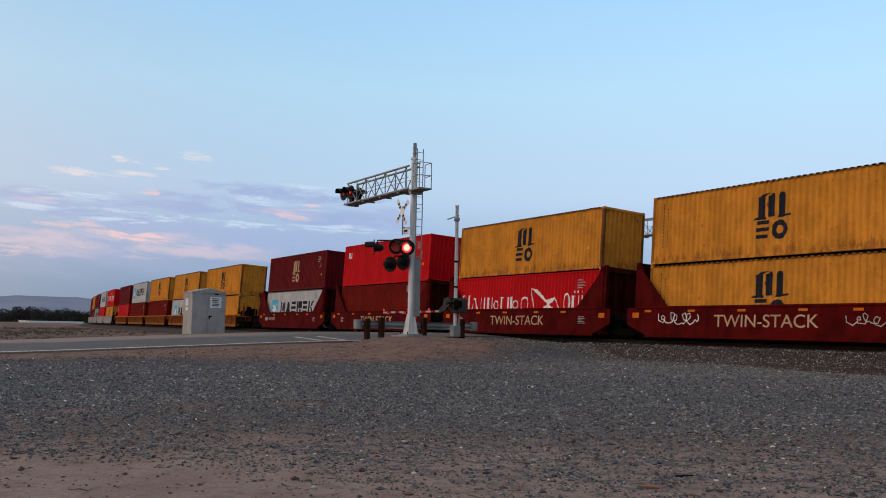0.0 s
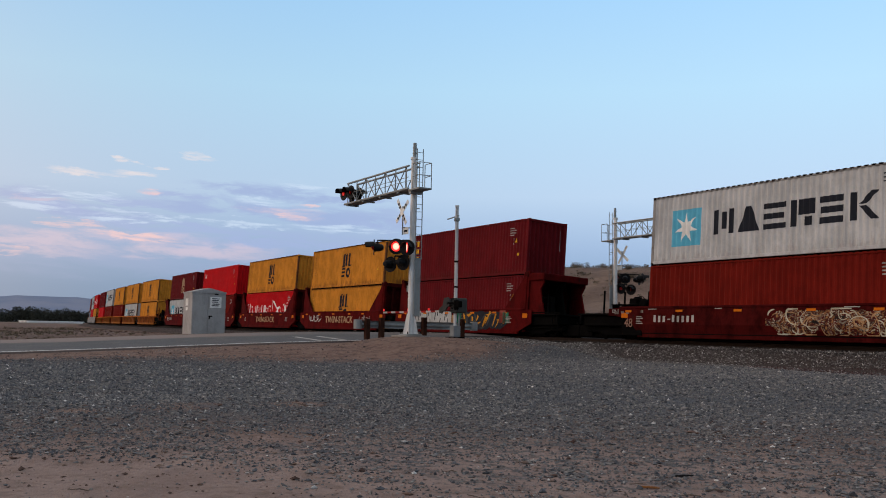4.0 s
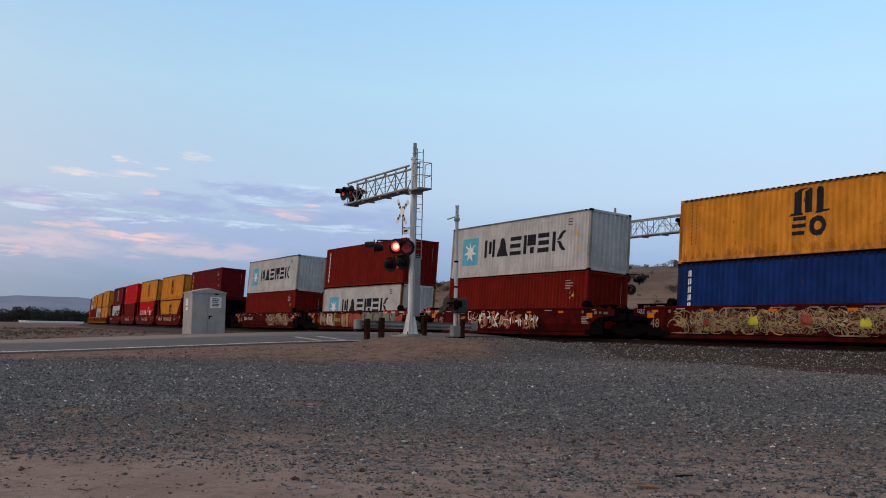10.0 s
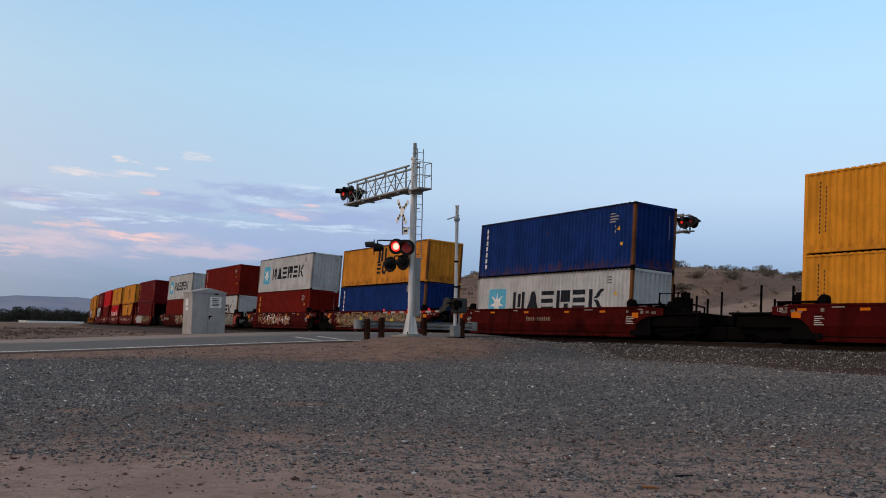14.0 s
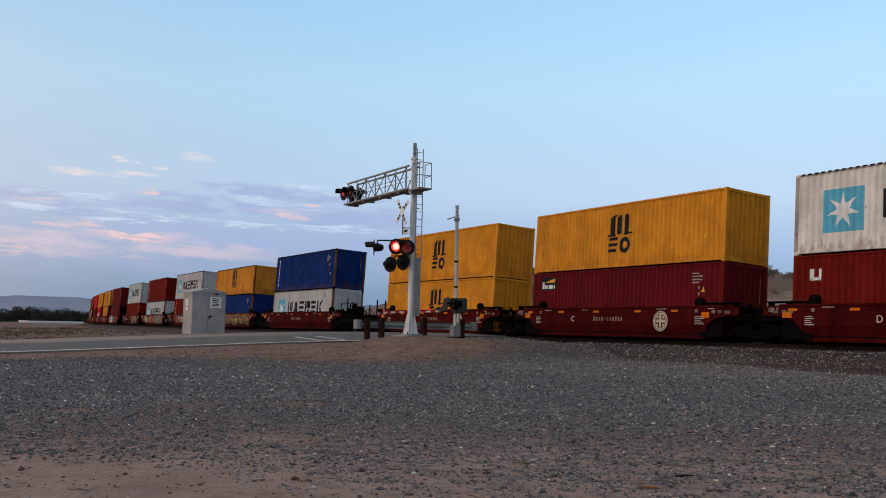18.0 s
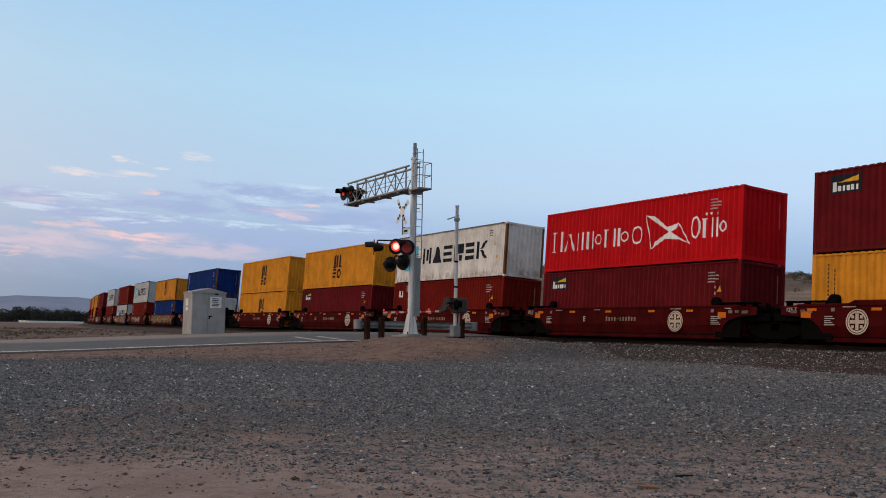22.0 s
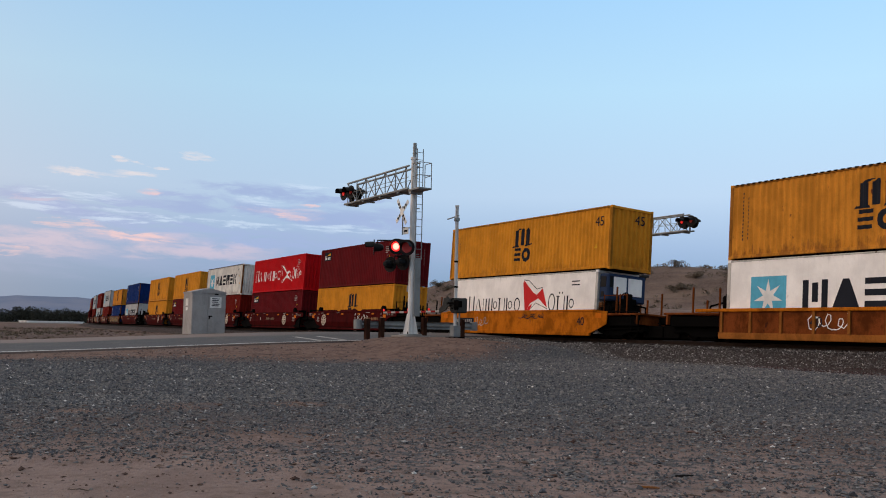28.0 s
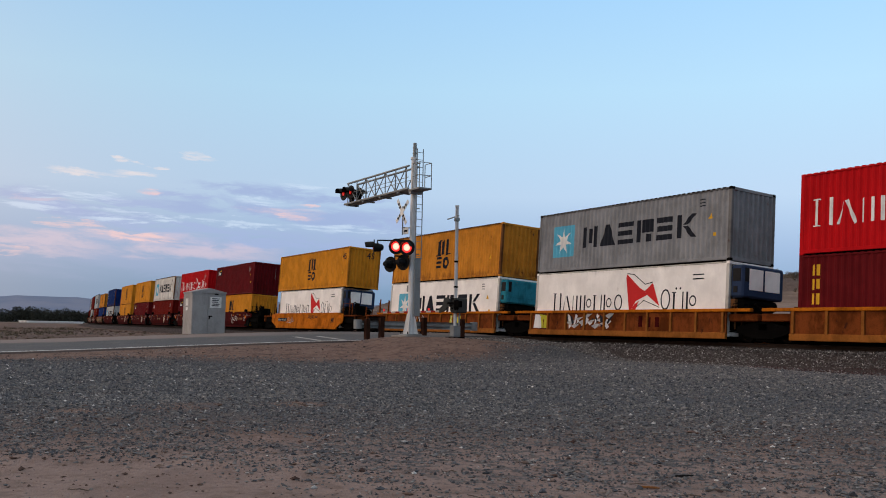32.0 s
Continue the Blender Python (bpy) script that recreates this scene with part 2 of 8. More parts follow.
MAT = {
    "yellow": paint("container_yellow", (0.56, 0.220, 0.028), 0.55, 0, 0.55, 0.35, low=0.55),
    "yellow_new": paint("container_yellow_fresh", (0.60, 0.238, 0.022), 0.5, 0, 0.2, 0.28, low=0.3),
    "maroon": paint("container_maroon", (0.112, 0.008, 0.010), 0.5, 0, 0.08, 0.3, (0.05, 0.018, 0.012), low=0.3),
    "oxide": paint("container_oxide_red", (0.138, 0.010, 0.006), 0.55, 0, 0.1, 0.35, (0.06, 0.02, 0.012), low=0.35),
    "red": paint("container_bright_red", (0.45, 0.007, 0.010), 0.45, 0, 0.1, 0.2),
    "grey": paint("container_pale_grey", (0.44, 0.44, 0.43), 0.55, 0, 0.2, 0.28, low=0.18),
    "midgrey": paint("container_grey", (0.24, 0.245, 0.25), 0.55, 0, 0.25, 0.35),
    "cream": paint("container_off_white", (0.66, 0.63, 0.57), 0.55, 0, 0.3, 0.32, low=0.45),
    "white": paint("reefer_white", (0.84, 0.80, 0.75), 0.4, 0, 0.1, 0.12, low=0.2),
    "blue": paint("container_dark_blue", (0.009, 0.030, 0.135), 0.55, 0, 0.35, 0.45, (0.09, 0.035, 0.02), low=0.5),
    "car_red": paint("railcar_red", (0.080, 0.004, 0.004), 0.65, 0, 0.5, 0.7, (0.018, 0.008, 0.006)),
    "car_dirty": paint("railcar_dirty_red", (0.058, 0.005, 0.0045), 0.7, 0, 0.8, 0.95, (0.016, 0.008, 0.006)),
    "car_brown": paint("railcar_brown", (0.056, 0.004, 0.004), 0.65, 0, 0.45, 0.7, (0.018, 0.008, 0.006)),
    "car_yellow": paint("railcar_yellow", (0.46, 0.130, 0.008), 0.6, 0, 0.6, 0.8, (0.10, 0.04, 0.018)),
    "car_rib": paint("railcar_rib", (0.27, 0.095, 0.02), 0.65, 0, 0.5, 0.6),
    "car_rust": paint("railcar_rusty_panel", (0.165, 0.043, 0.011), 0.7, 0, 0.8, 0.9, (0.045, 0.016, 0.008)),
    "car_silver": paint("railcar_grey", (0.25, 0.25, 0.25), 0.6, 0, 0.3, 0.6),
    "car_dark_red": paint("railcar_dark_red", (0.045, 0.005, 0.0045), 0.8, 0, 0.4, 0.8, (0.015, 0.010, 0.008)),
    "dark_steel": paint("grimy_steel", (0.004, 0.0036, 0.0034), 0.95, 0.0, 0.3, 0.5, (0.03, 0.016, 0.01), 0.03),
    "rust_edge": paint("rusty_post", (0.17, 0.075, 0.03), 0.75, 0, 0.7, 0.5),
    "post_rust": paint("rust_eaten_post", (0.145, 0.060, 0.024), 0.75, 0, 1.0, 0.7, (0.075, 0.026, 0.012)),
    "rail": paint("rail_steel", (0.030, 0.021, 0.017), 0.6, 0.3, 0.5, 0.4),
    "tie": paint("weathered_timber", (0.045, 0.038, 0.034), 0.85, 0, 0.1, 0.5),
    "silver": paint("aluminium_paint", (0.66, 0.64, 0.61), 0.45, 0.1, 0.06, 0.2),
    "galv": paint("galvanised_steel", (0.26, 0.27, 0.265), 0.5, 0.35, 0.1, 0.3),
    "cabinet": paint("cabinet_aluminium", (0.35, 0.335, 0.32), 0.5, 0.25, 0.04, 0.28),
    "post_wood": paint("guard_post_timber", (0.040, 0.018, 0.012), 0.85, 0, 0.1, 0.5),
    "black": paint("black_enamel", (0.007, 0.007, 0.0075), 0.5, 0, 0.02, 0.3, spec=0.15),
    "white_mark": paint("white_marking", (0.75, 0.74, 0.70), 0.6, 0, 0.1, 0.3),
    "black_mark": paint("dark_marking", (0.018, 0.020, 0.026), 0.55, 0, 0.05, 0.1),
    "sky_mark": paint("light_blue_marking", (0.10, 0.38, 0.52), 0.55, 0, 0.05, 0.2),
    "red_mark": paint("red_marking", (0.55, 0.03, 0.03), 0.5, 0, 0.05, 0.1),
    "yellow_mark": paint("yellow_marking", (0.70, 0.38, 0.03), 0.55, 0, 0.05, 0.2),
    "orange_mark": paint("orange_reflector", (0.52, 0.13, 0.008), 0.5, 0, 0.02, 0.15),
    "gold_pale": paint("pale_tan_marking", (0.56, 0.46, 0.36), 0.6, 0, 0.2, 0.4),
    "gold_mark": paint("tan_marking", (0.46, 0.32, 0.19), 0.6, 0, 0.1, 0.3),
    "teal": paint("teal_housing", (0.025, 0.20, 0.27), 0.5, 0, 0.3, 0.6),
    "navy": paint("navy_housing", (0.025, 0.04, 0.08), 0.45, 0, 0.1, 0.2),
    "machine": paint("grey_green_enamel", (0.055, 0.056, 0.052), 0.6, 0.1, 0.1, 0.4),
    "pale_mark": paint("faded_white_marking", (0.40, 0.38, 0.35), 0.7, 0, 0.3, 0.6),
    "arm_white": paint("faded_arm_white", (0.42, 0.40, 0.38), 0.6, 0, 0.1, 0.4),
    "arm_red": paint("faded_arm_red", (0.26, 0.018, 0.018), 0.6, 0, 0.05, 0.4),
    "tag_cream": paint("graffiti_cream", (0.46, 0.43, 0.33), 0.6, 0, 0.3, 0.6),
    "tag_grey": paint("graffiti_grey", (0.38, 0.385, 0.375), 0.6, 0, 0.2, 0.4),
    "tag_white": paint("graffiti_pale", (0.62, 0.61, 0.60), 0.6, 0, 0.1, 0.3),
    "tag_orange": paint("graffiti_amber", (0.50, 0.22, 0.02), 0.6, 0, 0.2, 0.4),
    "tag_tan": paint("graffiti_tan_fill", (0.34, 0.20, 0.10), 0.6, 0, 0.3, 0.6),
    "tag_pink": paint("graffiti_pink", (0.27, 0.065, 0.05), 0.6, 0, 0.3, 0.6),
    "tag_lime": paint("graffiti_lime", (0.48, 0.44, 0.04), 0.6, 0, 0.2, 0.4),
    "tag_olive": paint("graffiti_olive", (0.24, 0.20, 0.09), 0.6, 0, 0.3, 0.7),
    "tag_sage": paint("graffiti_sage_grey", (0.17, 0.175, 0.15), 0.6, 0, 0.2, 0.5),
    "tag_dun": paint("graffiti_dun", (0.24, 0.185, 0.125), 0.6, 0, 0.4, 0.8),
    "tag_green": paint("graffiti_green", (0.03, 0.16, 0.10), 0.6, 0, 0.2, 0.5),
    "scuffed": paint("scuffed_stencil", (0.20, 0.16, 0.14), 0.7, 0, 0.5, 0.8),
    "number_tan": paint("faded_number", (0.27, 0.15, 0.11), 0.7, 0, 0.4, 0.7),
    "concrete": paint("concrete", (0.23, 0.21, 0.19), 0.85, 0, 0.05, 0.4),
}


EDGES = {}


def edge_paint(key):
    """The frame of an old container: its own colour, darker with grime and rust; on top rails the dark stands for shade
    too.
    """
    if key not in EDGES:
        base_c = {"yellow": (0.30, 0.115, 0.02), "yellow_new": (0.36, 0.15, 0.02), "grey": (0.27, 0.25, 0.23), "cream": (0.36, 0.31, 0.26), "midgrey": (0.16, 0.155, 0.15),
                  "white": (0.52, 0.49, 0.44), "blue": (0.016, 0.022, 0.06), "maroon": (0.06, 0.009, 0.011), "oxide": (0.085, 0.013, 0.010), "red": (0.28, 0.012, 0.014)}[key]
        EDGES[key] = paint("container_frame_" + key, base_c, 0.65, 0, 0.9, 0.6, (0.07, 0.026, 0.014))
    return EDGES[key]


def spray(name, palette, seed, scale=0.95):
    """Layered spray paint: swirling fields of colour with dark outlines."""
    m, k, b = material(name)
    v = k.mapping(coords(k), (1, 1, 1.3), (seed * 7.3, 0, seed * 3.1))
    f = k.noise(v, scale, 1.8, 0.5, 3.0)
    ramp = k.n("ShaderNodeValToRGB")
    ramp.color_ramp.interpolation = "CONSTANT"
    k.put(ramp.inputs[0], f)
    el_ = ramp.color_ramp.elements
    n = len(palette)
    while len(el_) < n:
        el_.new(0.5)
    for i, (e, c) in enumerate(zip(el_, palette)):
        e.position, e.color = (0.0 if i == 0 else 0.36 + 0.26 * (i - 1) / max(1, n - 2)), (*c, 1)
    rim = k.noise(k.mapping(v, (1, 1, 1), (2.2, 0, 5.1)), scale * 1.3, 1.4, 0.5, 2.4)
    line = k.math("LESS_THAN", k.math("ABSOLUTE", k.math("SUBTRACT", rim, 0.5)), 0.016)
    c = k.mix(line, ramp.outputs[0], (0.012, 0.011, 0.011))
    dirt = k.noise(v, 3.2, 6, 0.68)
    c = k.mix(k.math("MULTIPLY", k.step(dirt, 0.42, 0.66), 0.75), c, (0.030, 0.012, 0.010))
    k.put(b.inputs["Base Color"], c)
    b.inputs["Roughness"].default_value = 0.65
    b.inputs["Specular IOR Level"].default_value = 0.05
    return m


RUST_, CREAM_, TAN_, PINK_ = (0.085, 0.010, 0.008), (0.42, 0.38, 0.28), (0.33, 0.16, 0.06), (0.30, 0.09, 0.07)
MAT["spray_tan"] = spray("graffiti_tan", [RUST_, CREAM_, RUST_, (0.05, 0.012, 0.01), TAN_, RUST_, CREAM_, RUST_], 3, 1.4)
MAT["spray_full"] = spray("graffiti_mixed", [RUST_, TAN_, RUST_, (0.16, 0.03, 0.02), PINK_, RUST_, TAN_], 4, 0.8)
MAT["spray_faint"] = spray("graffiti_faint", [RUST_, (0.24, 0.18, 0.10), RUST_, (0.30, 0.25, 0.15), (0.05, 0.012, 0.010), (0.34, 0.29, 0.20), RUST_, (0.30, 0.27, 0.08)], 5, 0.85)


# ---------- mesh helpers ----------
class Shape:
    """Collects vertices and faces of one part."""

    def __init__(self):
        self.v, self.f = [], []

    def add(self, verts, faces):
        o = len(self.v)
        self.v += [tuple(p) for p in verts]
        self.f += [tuple(i + o for i in f) for f in faces]
        return self

    def box(self, x0, y0, z0, x1, y1, z1, c=0.0):
        """A box; c cuts its edges."""
        if c <= 0:
            p = [(x, y, z) for z in (z0, z1) for y in (y0, y1) for x in (x0, x1)]
            return self.add(p, [(0, 2, 3, 1), (4, 5, 7, 6), (0, 1, 5, 4), (2, 6, 7, 3), (0, 4, 6, 2), (1, 3, 7, 5)])
        bm = bmesh.new()
        for sx in (0, 1):
            for sy in (0, 1):
                for sz in (0, 1):
                    x, y, z = (x1 if sx else x0), (y1 if sy else y0), (z1 if sz else z0)
                    ix, iy, iz = (-c if sx else c), (-c if sy else c), (-c if sz else c)
                    bm.verts.new((x, y + iy, z + iz))
                    bm.verts.new((x + ix, y, z + iz))
                    bm.verts.new((x + ix, y + iy, z))
        bmesh.ops.convex_hull(bm, input=bm.verts)
        return self.bm(bm)

    def bm(self, bm):
        bm.verts.index_update()
        self.add([v.co[:] for v in bm.verts], [[v.index for v in f.verts] for f in bm.faces])
        bm.free()
        return self

    def rod(self, a, b, r, n=8, r2=None):
        """A round bar from a to b, with caps."""
        a, b = Vector(a), Vector(b)
        q = (b - a).to_track_quat("Z", "Y").to_matrix()
        r2 = r if r2 is None else r2
        p = []
        for c, rr in ((a, r), (b, r2)):
            for i in range(n):
                t = 2 * math.pi * i / n
                p.append(c + q @ Vector((rr * math.cos(t), rr * math.sin(t), 0)))
        f = [(i, (i + 1) % n, n + (i + 1) % n, n + i) for i in range(n)]
        f += [tuple(range(n - 1, -1, -1)), tuple(range(n, 2 * n))]
        return self.add(p, f)

    def lathe(self, a, axis, prof, n=16):
        """prof: (distance along axis, radius) from a."""
        a, axis = Vector(a), Vector(axis).normalized()
        q = axis.to_track_quat("Z", "Y").to_matrix()
        p = []
        for d, r in prof:
            for i in range(n):
                t = 2 * math.pi * i / n
                p.append(a + q @ Vector((r * math.cos(t), r * math.sin(t), d)))
        f = []
        for j in range(len(prof) - 1):
            f += [(j * n + i, j * n + (i + 1) % n, (j + 1) * n + (i + 1) % n, (j + 1) * n + i) for i in range(n)]
        return self.add(p, f)

    def prism(self, poly, y0, y1):
        """A polygon of (x, z), counter-clockwise seen from -y, drawn out from y0 to y1."""
        n = len(poly)
        p = [(x, y0, z) for x, z in poly] + [(x, y1, z) for x, z in poly]
        f = [tuple(range(n)), tuple(range(2 * n - 1, n - 1, -1))]
        f += [(i, n + i, n + (i + 1) % n, (i + 1) % n) for i in range(n)]
        return self.add(p, f)

    def mesh(self, name, mats, smooth=False):
        me = bpy.data.meshes.new(name)
        me.from_pydata(self.v, [], self.f)
        for m in (mats if isinstance(mats, (list, tuple)) else [mats]):
            me.materials.append(m)
        if smooth:
            me.polygons.foreach_set("use_smooth", [True] * len(me.polygons))
            me.set_sharp_from_angle(angle=radians(40))
        me.update()
        return me


def part(name, shape, mat, parent, label="", m=None, smooth=False):
    """One mesh object under a thing or a part."""
    ob = new(name, shape if isinstance(shape, bpy.types.Mesh) else shape.mesh(name, mat, smooth))
    ob.parent = parent
    if m is not None:
        ob.matrix_basis = m
    if label:
        ob["label"] = label
    return ob


def thing(name, label, category, group="", kind=""):
    ob = new(name)
    ob.empty_display_size = 0.2
    return tagged(ob, label, category, group, kind)


def text_mesh(words, size, depth=0.004):
    """Upright lettering in the x-z plane, facing -y, from the built-in font."""
    cu = bpy.data.curves.new("lettering", "FONT")
    cu.body, cu.size, cu.extrude, cu.align_x, cu.align_y = words, size, depth, "CENTER", "CENTER"
    ob = bpy.data.objects.new("lettering", cu)
    scene.collection.objects.link(ob)
    me = bpy.data.meshes.new_from_object(ob.evaluated_get(bpy.context.evaluated_depsgraph_get()))
    bpy.data.objects.remove(ob)
    bpy.data.curves.remove(cu)
    me.transform(Matrix.Rotation(radians(90), 4, "X"))
    return me


# ---------- the lie of the land ----------
def smooth(a, b, x):
    t = np.clip((x - a) / (b - a), 0, 1)
    return t * t * (3 - 2 * t)


# track: straight by the crossing, then an easement and a wide curve away from the road
CURVE_X, EASE, RADIUS = -60.0, 2.0, 1200.0


def track_table():
    rows, x, th, s = [(CURVE_X, CURVE_X, 0.0, 0.0)], CURVE_X, 0.0, CURVE_X
    y = 0.0
    while s > -700:
        th += min(1, (CURVE_X - s) / EASE) / RADIUS
        x -= math.cos(th)
        y += math.sin(th)
        s -= 1
        rows.append((s, x, y, th))
    return np.array(rows[::-1])


TABLE = track_table()


def on_track(s):
    """Place and heading of the track at the length s."""
    if s >= CURVE_X:
        return s, TRACK_Y, 0.0
    return (float(np.interp(s, TABLE[:, 0], TABLE[:, 1])), TRACK_Y + float(np.interp(s, TABLE[:, 0], TABLE[:, 2])),
            float(np.interp(s, TABLE[:, 0], TABLE[:, 3])))


def off_track(X, Y):
    """Distance from the centre line, negative on the camera's side."""
    tx, ty = TABLE[:, 1], TABLE[:, 2] + TRACK_Y
    yc = np.where(X < CURVE_X, np.interp(X, tx, ty), TRACK_Y)
    th = np.where(X < CURVE_X, np.interp(X, tx, TABLE[:, 3]), 0.0)
    return (Y - yc) * np.cos(th)


def lumps(X, Y, s, seed):
    r = np.random.RandomState(seed)
    out = 0
    for i in range(5):
        a, p, q = r.uniform(0, 6.28), r.uniform(0, 6.28), s * (0.6 + 0.35 * i)
        out = out + np.sin((X * math.cos(a) + Y * math.sin(a)) * q + p) / (1 + 0.5 * i)
    return out / 2.5


def road_height(Y):
    """The road climbs to the rails and falls off beyond them."""
    d = np.abs(Y - TRACK_Y)
    return 0.0 - 0.74 * smooth(7.0, 32.0, d)


def land(X, Y):
    """Height of the bare ground."""
    X, Y = np.asarray(X, float), np.asarray(Y, float)
    d = off_track(X, Y)
    base = -0.92 + 0.20 * smooth(20, 4, -d) * smooth(-80, -20, X) + 0.035 * lumps(X, Y, 0.55, 3) + 0.012 * lumps(X, Y, 2.2, 4)
    far = np.hypot(X, Y)
    base = base + 0.25 * smooth(45, 75, far) * (d < 0)
    # fill that carries the road, wider by the signals
    mid = (ROAD_X0 + ROAD_X1) / 2
    half = 6.4 + 1.6 * smooth(26, 10, np.abs(d))
    side = smooth(half + 4.0, half - 1.2, np.abs(X - mid + 0.2))
    fill = road_height(Y) - 0.06 - 0.035 * np.clip(X - mid, -4.5, 4.5)
    z = base + (fill - base) * side
    # sand mound round the signal mast
    z = np.maximum(z, base + (0.02 - base) * np.exp(-(((X + 33.4) / 4.2) ** 2 + ((Y - 18.6) / 4.4) ** 2) ** 1.5))
    # berm of sand along the near verge
    z = z + 0.10 * np.exp(-((X + 31.8) / 1.5) ** 2) * smooth(14, 8, Y) * (0.7 + 0.5 * lumps(X, Y, 0.7, 9))
    # track bed
    bed = -0.21 + 0.10 * smooth(1.25, 1.5, d) - 0.07 * smooth(-1.2, -1.5, d) - np.minimum(d, 1.1) * math.tan(CANT) - np.clip((np.abs(d) - 1.8) / 2.1, 0, 3) * (1 - 0.15 * lumps(X, Y, 0.9, 5))
    z = np.where(np.abs(d) < 12, np.maximum(z, bed), z)
    # shoulder of ballast on the far side
    z = np.where((d > 1.7) & (d < 9), np.maximum(z, -0.18 + 0.36 * smooth(1.75, 2.7, d) * (1 - smooth(5.5, 9, d)) * smooth(3.9, 4.8, np.abs(X - mid))), z)
    # beyond the rails: a low shelf, then the sandy hill
    foot = 9.5 + 2.0 * lumps(X, Y, 0.07, 6)
    crest = 6.25 + 0.3 * lumps(X, Y, 0.06, 11) + 0.95 * smooth(-64, -88, X) - 3.6 * smooth(-66, -34, X)
    shelf = 0.28 * smooth(foot - 3, foot + 3, d) + 0.72 * smooth(foot + 5, foot + 22, d)
    hill = crest * shelf * smooth(-132, -88, X) * (1 - 0.5 * smooth(0, 120, X))
    hill = hill + 0.10 * lumps(X, Y, 0.8, 21) * smooth(foot + 3, foot + 12, d) * smooth(-132, -100, X)
    z = np.where(d > 3, z + (hill + 0.9 * smooth(foot - 4, foot + 4, d) * smooth(-132, -100, X)) * smooth(4, 10, d), z)
    # the road itself is cut in level
    on = smooth(5.6, 4.6, np.abs(X - mid))
    z = z + on * (np.minimum(road_height(Y) - 0.06 - 0.035 * (X - mid), z) - z) * ((Y - TRACK_Y) < 9) * ((Y - TRACK_Y) > -70)
    return z


def axis_steps(lo, hi, fine_lo, fine_hi, fine, grow=1.16):
    mids = list(np.arange(fine_lo, fine_hi, fine))
    a, st = fine_hi, fine
    up = []
    while a < hi:
        up.append(a)
        st *= grow
        a += st
    up.append(hi)
    a, st = fine_lo - fine, fine
    dn = []
    while a > lo:
        dn.append(a)
        st *= grow
        a -= st
    dn.append(lo)
    return np.array(dn[::-1] + mids + up)


def grid_mesh(name, xs, ys, height):
    X, Y = np.meshgrid(xs, ys)
    Z = height(X, Y)
    nx, ny = len(xs), len(ys)
    co = np.stack([X, Y, Z], -1).reshape(-1, 3)
    i = np.arange((ny - 1) * (nx - 1))
    a = (i // (nx - 1)) * nx + i % (nx - 1)
    quads = np.stack([a, a + 1, a + nx + 1, a + nx], -1)
    return fast_mesh(name, co, quads)


def fast_mesh(name, co, faces, smooth_on=True):
    """A mesh straight from arrays; all faces have the same number of corners."""
    me = bpy.data.meshes.new(name)
    k = faces.shape[1]
    me.vertices.add(len(co))
    me.vertices.foreach_set("co", np.ascontiguousarray(co, np.float32).ravel())
    me.loops.add(faces.size)
    me.loops.foreach_set("vertex_index", np.ascontiguousarray(faces, np.int32).ravel())
    me.polygons.add(len(faces))
    me.polygons.foreach_set("loop_start", np.arange(0, faces.size, k, dtype=np.int32))
    me.polygons.foreach_set("use_smooth", np.full(len(faces), smooth_on))
    me.update(calc_edges=True)
    return me


# bare sandy patches in the gravel: place, half depth, half width
BARE = ((-14.63, 3.79, 0.8, 0.55), (-14.41, 5.88, 0.6, 0.40), (-14.5, 2.38, 0.4, 0.35), (-10.55, 3.79, 0.6, 0.6))


def verge_x(Y):
    """Where the sandy verge of the road ends and the gravel yard begins."""
    return -31.4 + 0.30 * np.clip(Y - 6.0, 0.0, 10.5) - 0.8 * np.clip(Y - 18.2, 0.0, 6.0)


def bareness(X, Y):
    """1 on the gravel, down to 0 in the bare patches."""
    out = np.ones_like(X)
    wob = 0.45 * lumps(X, Y, 1.7, 35) + 0.3 * lumps(X, Y, 4.5, 36)
    for bx, by, rf, ra in BARE:
        du = -0.865 * (X - bx) + 0.502 * (Y - by) + wob
        dv = 0.502 * (X - bx) + 0.865 * (Y - by) + wob
        out *= smooth(0.0, 2.4, (du / rf) ** 2 + (dv / ra) ** 2 + 0.5 * lumps(X, Y, 7.0, 38)) * 0.88 + 0.12
    return out


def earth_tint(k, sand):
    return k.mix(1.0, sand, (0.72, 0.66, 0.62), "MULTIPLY")


